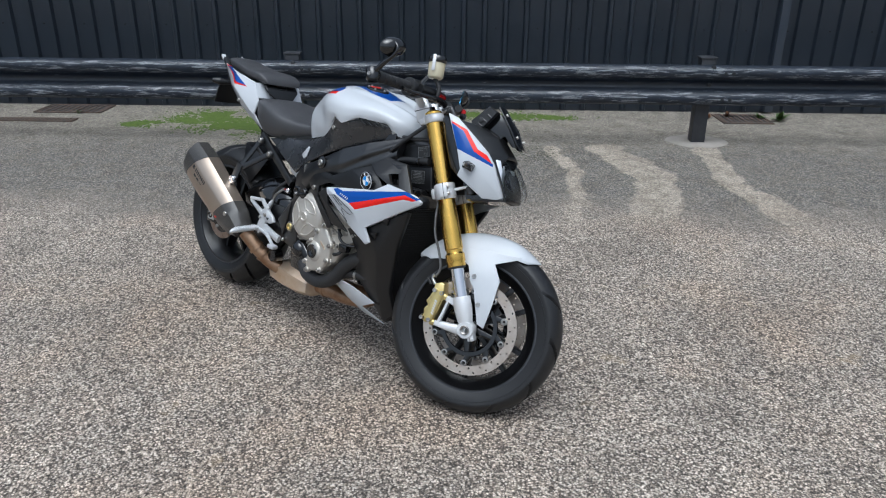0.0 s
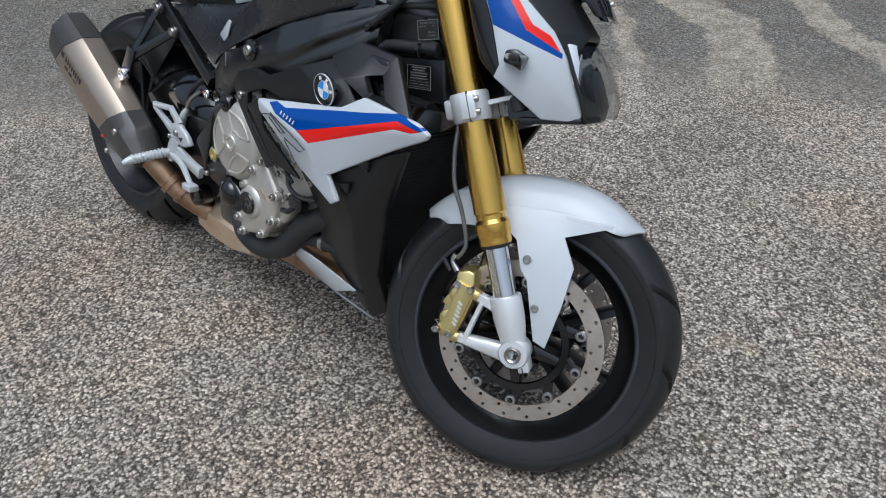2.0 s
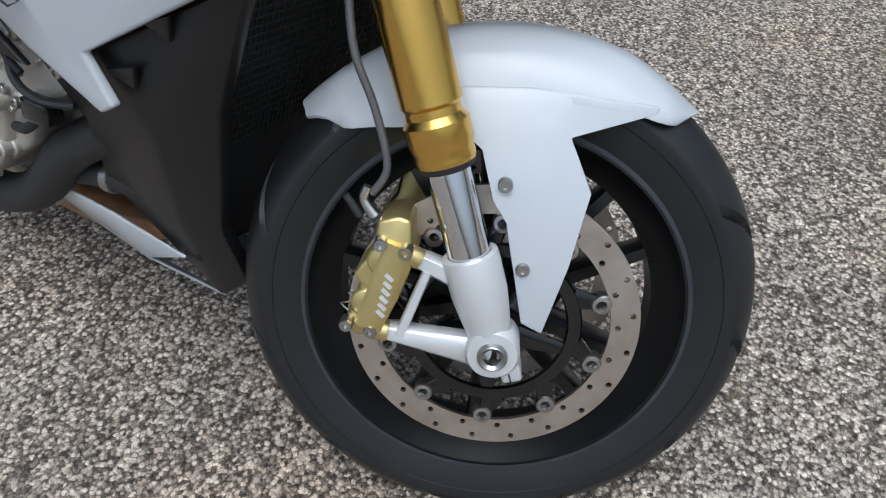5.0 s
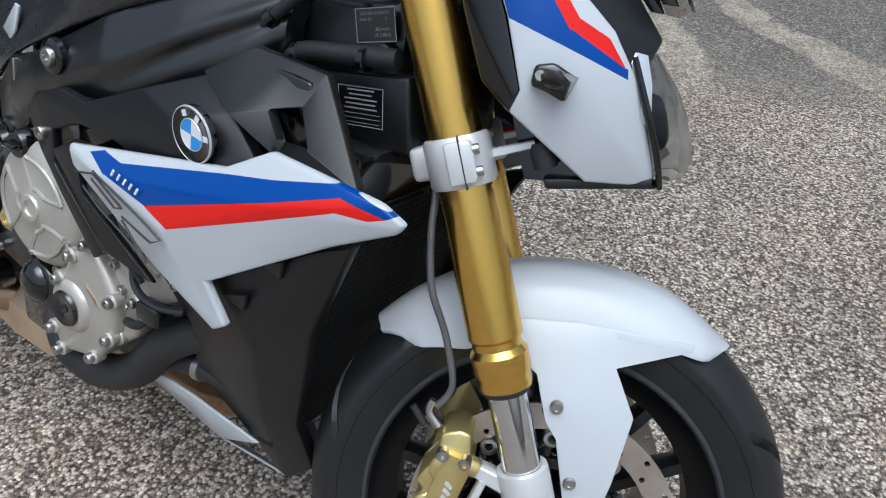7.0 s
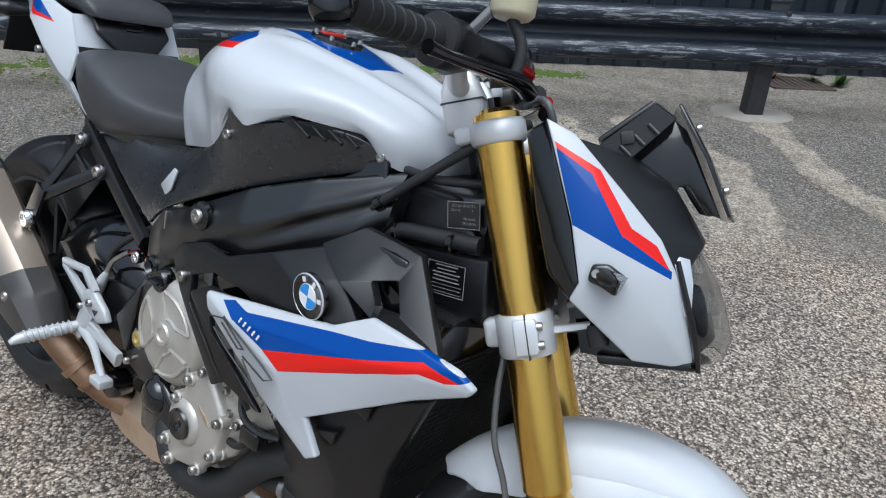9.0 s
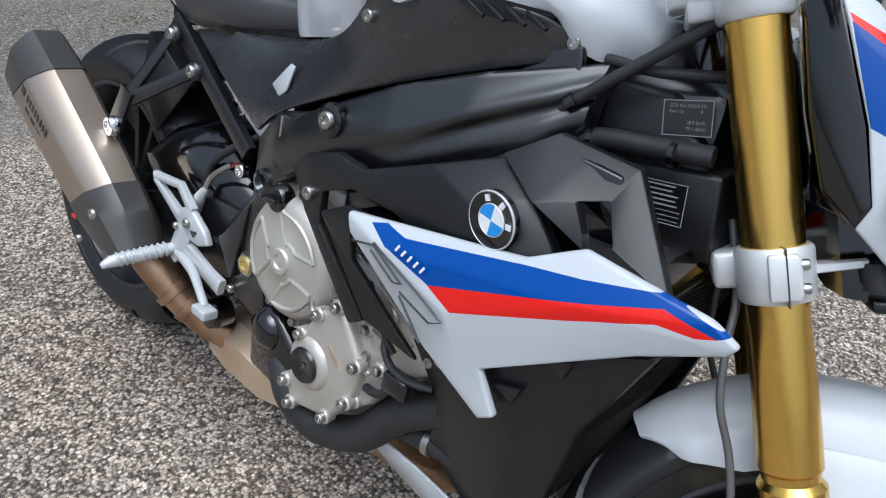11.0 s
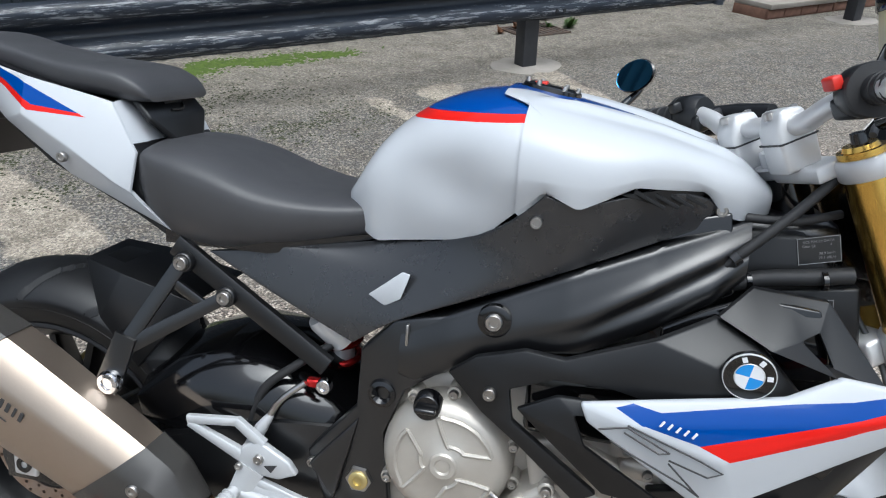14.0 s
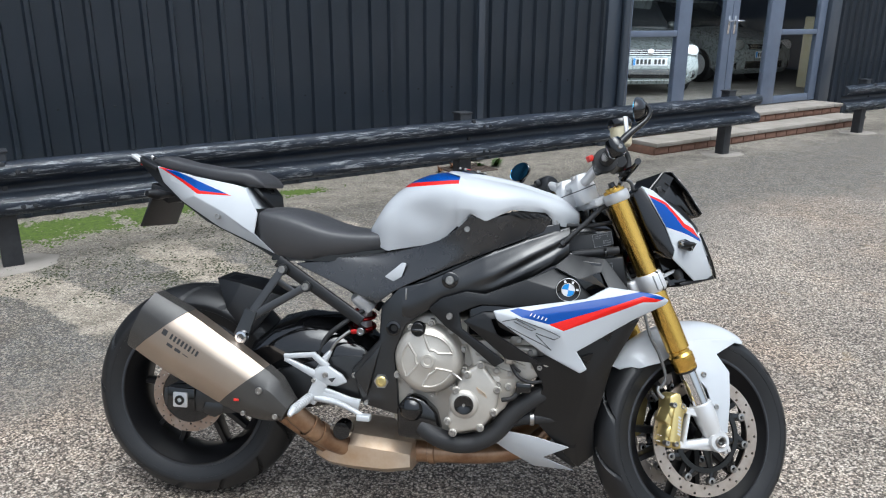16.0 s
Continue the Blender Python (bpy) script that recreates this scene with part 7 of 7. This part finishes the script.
def parked_car(paint, label, at, plate_mat):
    """A hatchback, its nose at y = 0, going back along +y."""
    car = thing("car", label, "car", SHOP @ at, "cars in the room")
    sections = ((0.0, 0.62, 0.20, 0.62), (0.06, 0.76, 0.18, 0.70), (0.30, 0.82, 0.17, 0.80), (0.95, 0.85, 0.17, 0.95), (1.2, 0.85, 0.17, 0.98), (2.6, 0.86, 0.17, 1.0), (3.7, 0.84, 0.2, 0.95), (3.9, 0.76, 0.3, 0.8))
    rings = [[Vector((x, y, z)) for x, z in ((-w, z0 + 0.1), (-w * 1.02, (z0 + z1) / 2), (-w * 0.97, z1 - 0.06), (-w * 0.8, z1), (0, z1 + 0.03), (w * 0.8, z1), (w * 0.97, z1 - 0.06), (w * 1.02, (z0 + z1) / 2), (w, z0 + 0.1), (w * 0.8, z0), (-w * 0.8, z0))] for y, w, z0, z1 in sections]
    body = part("body", loft(rings), paint, car, smooth=50)
    part("cabin", loft([[Vector((x, y, z)) for x, z in ((-w, 0.95), (-w * 0.84, z1 - 0.05), (-w * 0.7, z1), (w * 0.7, z1), (w * 0.84, z1 - 0.05), (w, 0.95))] for y, w, z1 in ((1.05, 0.80, 0.99), (1.75, 0.80, 1.42), (2.9, 0.80, 1.45), (3.8, 0.76, 1.0))]), car_glass, car, smooth=30)
    part("roof", loft([[Vector((x, y, z)) for x, z in ((-0.60, z1), (0, z1 + 0.02), (0.60, z1), (0.60, z1 - 0.03), (-0.60, z1 - 0.03))] for y, z1 in ((1.72, 1.43), (2.3, 1.475), (2.95, 1.46))]), paint, car)
    part("grille", box(-0.42, 0.42, -0.015, 0.05, 0.60, 0.69, 0.006), gloss_black, car)
    for z in (0.615, 0.645, 0.675):
        part("grille_bar", box(-0.41, 0.41, -0.022, -0.012, z - 0.004, z + 0.004, 0.001), chrome, car)
    part("emblem", lathe(((0, 0.012), (0.045, 0.010), (0.055, 0)), 28, along_y(0, -0.015, 0.648)), chrome, car)
    part("lower_intake", box(-0.48, 0.48, -0.02, 0.05, 0.27, 0.40, 0.02), gloss_black, car)
    part("bumper_line", tube(((-0.60, 0.03, 0.42), (-0.52, -0.025, 0.26), (0, -0.03, 0.245), (0.52, -0.025, 0.26), (0.60, 0.03, 0.42)), 0.012, 8), paint, car)
    plate_ = part("number_plate", box(-0.26, 0.26, -0.03, -0.018, 0.455, 0.565, 0.004), plate_mat, car)
    for k in range(7):
        x = -0.19 + 0.06 * k + (0.03 if k > 3 else 0)
        part("plate_bar", box(x - 0.018, x + 0.018, -0.033, -0.0305, 0.475, 0.545, 0), dark_ink, plate_)
    part("plate_band", box(-0.258, -0.222, -0.033, -0.0305, 0.460, 0.560, 0), blue_ink, plate_)
    for s in (-1, 1):
        lamp = part("headlight", lathe(((0, 0.03), (0.06, 0.025), (0.10, 0.0), (0.11, -0.05)), 28, along_y(0.62 * s, 0.05, 0.655) @ Matrix.Diagonal((1.25, 0.95, 1, 1))), lamp_silver, car)
        part("lens", lathe(((0, 0.045), (0.07, 0.035), (0.11, 0.0)), 28, along_y(0.62 * s, 0.045, 0.655) @ Matrix.Diagonal((1.25, 0.95, 1, 1))), lamp_glass, lamp)
        part("wing_mirror", lathe(((0, 0.09), (0.06, 0.05), (0.07, 0), (0.05, -0.05), (0, -0.07)), 18, pose(0.96 * s, 1.35, 1.0, 0, 90 * s, 0)), paint, car)
        for y in (0.75, 3.2):
            wheel_ = part("wheel", lathe(((0.0, 0.07), (0.17, 0.08), (0.19, 0.09), (0.20, 0.095), (0.29, 0.09), (0.31, 0.06), (0.31, -0.09), (0.2, -0.09)), 36, pose(0.76 * s, y, 0.31, 0, 90 * s, 0)), rubber, car)
            part("hubcap", lathe(((0, 0.10), (0.12, 0.10), (0.19, 0.094)), 20, pose(0.76 * s, y, 0.31, 0, 90 * s, 0)), alloy, wheel_)
        part("fog_lamp", lathe(((0, 0.012), (0.05, 0.008), (0.06, 0)), 20, along_y(0.66 * s, 0.03, 0.33)), gloss_black, car)


parked_car(car_silver, "silver hatchback parked behind the glass doors", pose(8.35, 1.6, 0.262, 0, 0, -30), white_ink)
parked_car(car_silver, "silver car parked behind the glass doors, wheel turned", pose(12.0, 2.1, 0.262, 0, 0, -6), white_ink)

# ---- drains, moss, weeds and leaves along the rail ----


def drain(at, w, h, bars, label):
    d = thing("drain_grate", label, "drain grate", RAIL @ at, "drain grates in the yard")
    part("pit", box(-w / 2, w / 2, -h / 2, h / 2, -0.02, 0.0045, 0.002), dark_ink, d)
    for a in ((-w / 2, -w / 2 + 0.02, -h / 2, h / 2), (w / 2 - 0.02, w / 2, -h / 2, h / 2), (-w / 2, w / 2, -h / 2, -h / 2 + 0.02), (-w / 2, w / 2, h / 2 - 0.02, h / 2)):
        part("frame_side", box(a[0], a[1], a[2], a[3], -0.01, 0.012, 0.002), iron, d)
    for k in range(bars):
        x = -w / 2 + 0.04 + (w - 0.08) * k / (bars - 1)
        part("grate_bar", box(x - 0.011, x + 0.011, -h / 2 + 0.02, h / 2 - 0.02, -0.01, 0.010, 0.002), iron, d)


drain(pose(-2.52, 3.68, 0), 0.62, 0.34, 11, "rusty iron drain grate below the wall")
drain(pose(-2.75, 3.22, 0), 0.9, 0.12, 24, "narrow black channel drain in the tarmac")
drain(pose(3.66, 3.58, 0), 0.45, 0.36, 9, "rusty drain grate overgrown with weeds")

for x in POSTS + POSTS_2:
    pts = [(0.20 * (1 + 0.25 * noise.noise((k * 0.9, x, 0))) * math.cos(2 * math.pi * k / 22) * 1.25, 0.20 * (1 + 0.25 * noise.noise((k * 0.9, x, 5))) * math.sin(2 * math.pi * k / 22)) for k in range(22)]
    pad_bm = slab(pts, -0.004, 0.02, 0.003)
    pad_bm.transform(pose(0, 0, 0, -90, 0, 0))
    f_ = new("post_footing", finish("post_footing", pad_bm, concrete))
    f_.matrix_world = RAIL @ pose(x, RAIL_N + 0.04, 0.0)
    tagged(f_, "pale concrete footing round a rail post", "footing", "post footings")


def clumps(name, label, mat, count, spots, size, flat, seed):
    """Many small clumps strewn in soft-edged patches, as one mesh."""
    rnd = random.Random(seed)
    verts, faces = [], []
    while count > 0:
        cx, cy, rx, ry = spots[rnd.randrange(len(spots))]
        x, y = cx + rx * rnd.gauss(0, 0.5), cy + ry * rnd.gauss(0, 0.5)
        if noise.noise((x * 5.0, y * 5.0, seed)) + 0.6 * noise.noise((x * 21.0, y * 21.0, seed)) < rnd.uniform(-0.3, 0.2) or y > 3.80:
            continue
        r = size * rnd.uniform(0.4, 1.2)
        base = len(verts)
        turn = rnd.random() * 6.28
        for k in range(5):
            a = turn + 2 * math.pi * k / 5
            q = r * rnd.uniform(0.7, 1.3)
            verts.append((x + q * math.cos(a), y + q * math.sin(a), 0.0005))
        verts.append((x, y, r * flat * rnd.uniform(0.6, 1.4)))
        faces += [(base + k, base + (k + 1) % 5, base + 5) for k in range(5)]
        count -= 1
    me = bpy.data.meshes.new(name)
    me.from_pydata(verts, [], faces)
    me.materials.append(mat)
    for p in me.polygons:
        p.use_smooth = True
    ob = new(name, me)
    ob.matrix_world = RAIL
    tagged(ob, label, name.replace("_", " "), kind="stuff")


MOSS = ((-1.15, 3.35, 0.30, 0.30), (-0.75, 3.1, 0.35, 0.28), (0.1, 3.55, 0.75, 0.14), (1.1, 3.6, 0.7, 0.12), (-1.65, 3.12, 0.14, 0.08), (0.5, 3.45, 0.4, 0.18), (1.7, 3.55, 0.3, 0.08), (-0.2, 3.4, 0.5, 0.25))
clumps("moss", "bright green moss on the tarmac below the rail", moss_green, 26000, MOSS, 0.011, 0.7, 3)
clumps("dark_moss", "dark dry moss tufts scattered over the tarmac", worn("dark_moss", (0.05, 0.055, 0.025), (0.03, 0.035, 0.015), 0.95), 3200, ((0.2, 2.5, 0.9, 0.35), (1.0, 2.9, 0.8, 0.3), (-0.4, 2.4, 0.7, 0.3), (1.3, 2.3, 0.7, 0.25), (0.5, 2.0, 0.6, 0.2)), 0.0075, 0.6, 8)


def weed(at, blades, size, mat, label, seed):
    rnd = random.Random(seed)
    w = thing("weed", label, "weed", RAIL @ at, "weeds by the rail")
    for k in range(blades):
        a, tilt, ln = rnd.random() * 6.28, rnd.uniform(0.3, 1.2), size * rnd.uniform(0.5, 1.2)
        bm = bmesh.new()
        wid = ln * 0.16
        pts = []
        for i in range(5):
            t = i / 4
            r, h = ln * t * math.sin(tilt) * (0.6 + 0.4 * t), ln * t * math.cos(tilt) - 0.25 * ln * t * t
            ww = wid * math.sin(math.pi * min(0.97, t * 0.9 + 0.1))
            c, s = math.cos(a), math.sin(a)
            pts.append((bm.verts.new((r * c - ww * s, r * s + ww * c, h + 0.002)), bm.verts.new((r * c + ww * s, r * s - ww * c, h + 0.002))))
        for p, q in zip(pts, pts[1:]):
            bm.faces.new((p[0], p[1], q[1], q[0]))
        bmesh.ops.solidify(bm, geom=bm.faces[:], thickness=0.0008)
        part("leaf", bm, mat, w)


weed(pose(3.98, 3.55, 0), 26, 0.13, leaf_green, "leafy green weed growing by the drain", 1)
weed(pose(3.82, 3.62, 0), 14, 0.09, leaf_green, "leafy green weed growing by the drain", 2)
weed(pose(3.35, 3.6, 0), 10, 0.08, dead_leaf, "dry brown weed by the drain", 3)
weed(pose(3.55, 3.68, 0), 14, 0.10, dead_leaf, "dry brown weed by the drain", 4)
weed(pose(-2.4, 3.5, 0), 9, 0.06, leaf_green, "small green weed by the drain grate", 5)
weed(pose(-2.98, 3.05, 0), 8, 0.07, leaf_green, "small pale weed in a crack", 6)
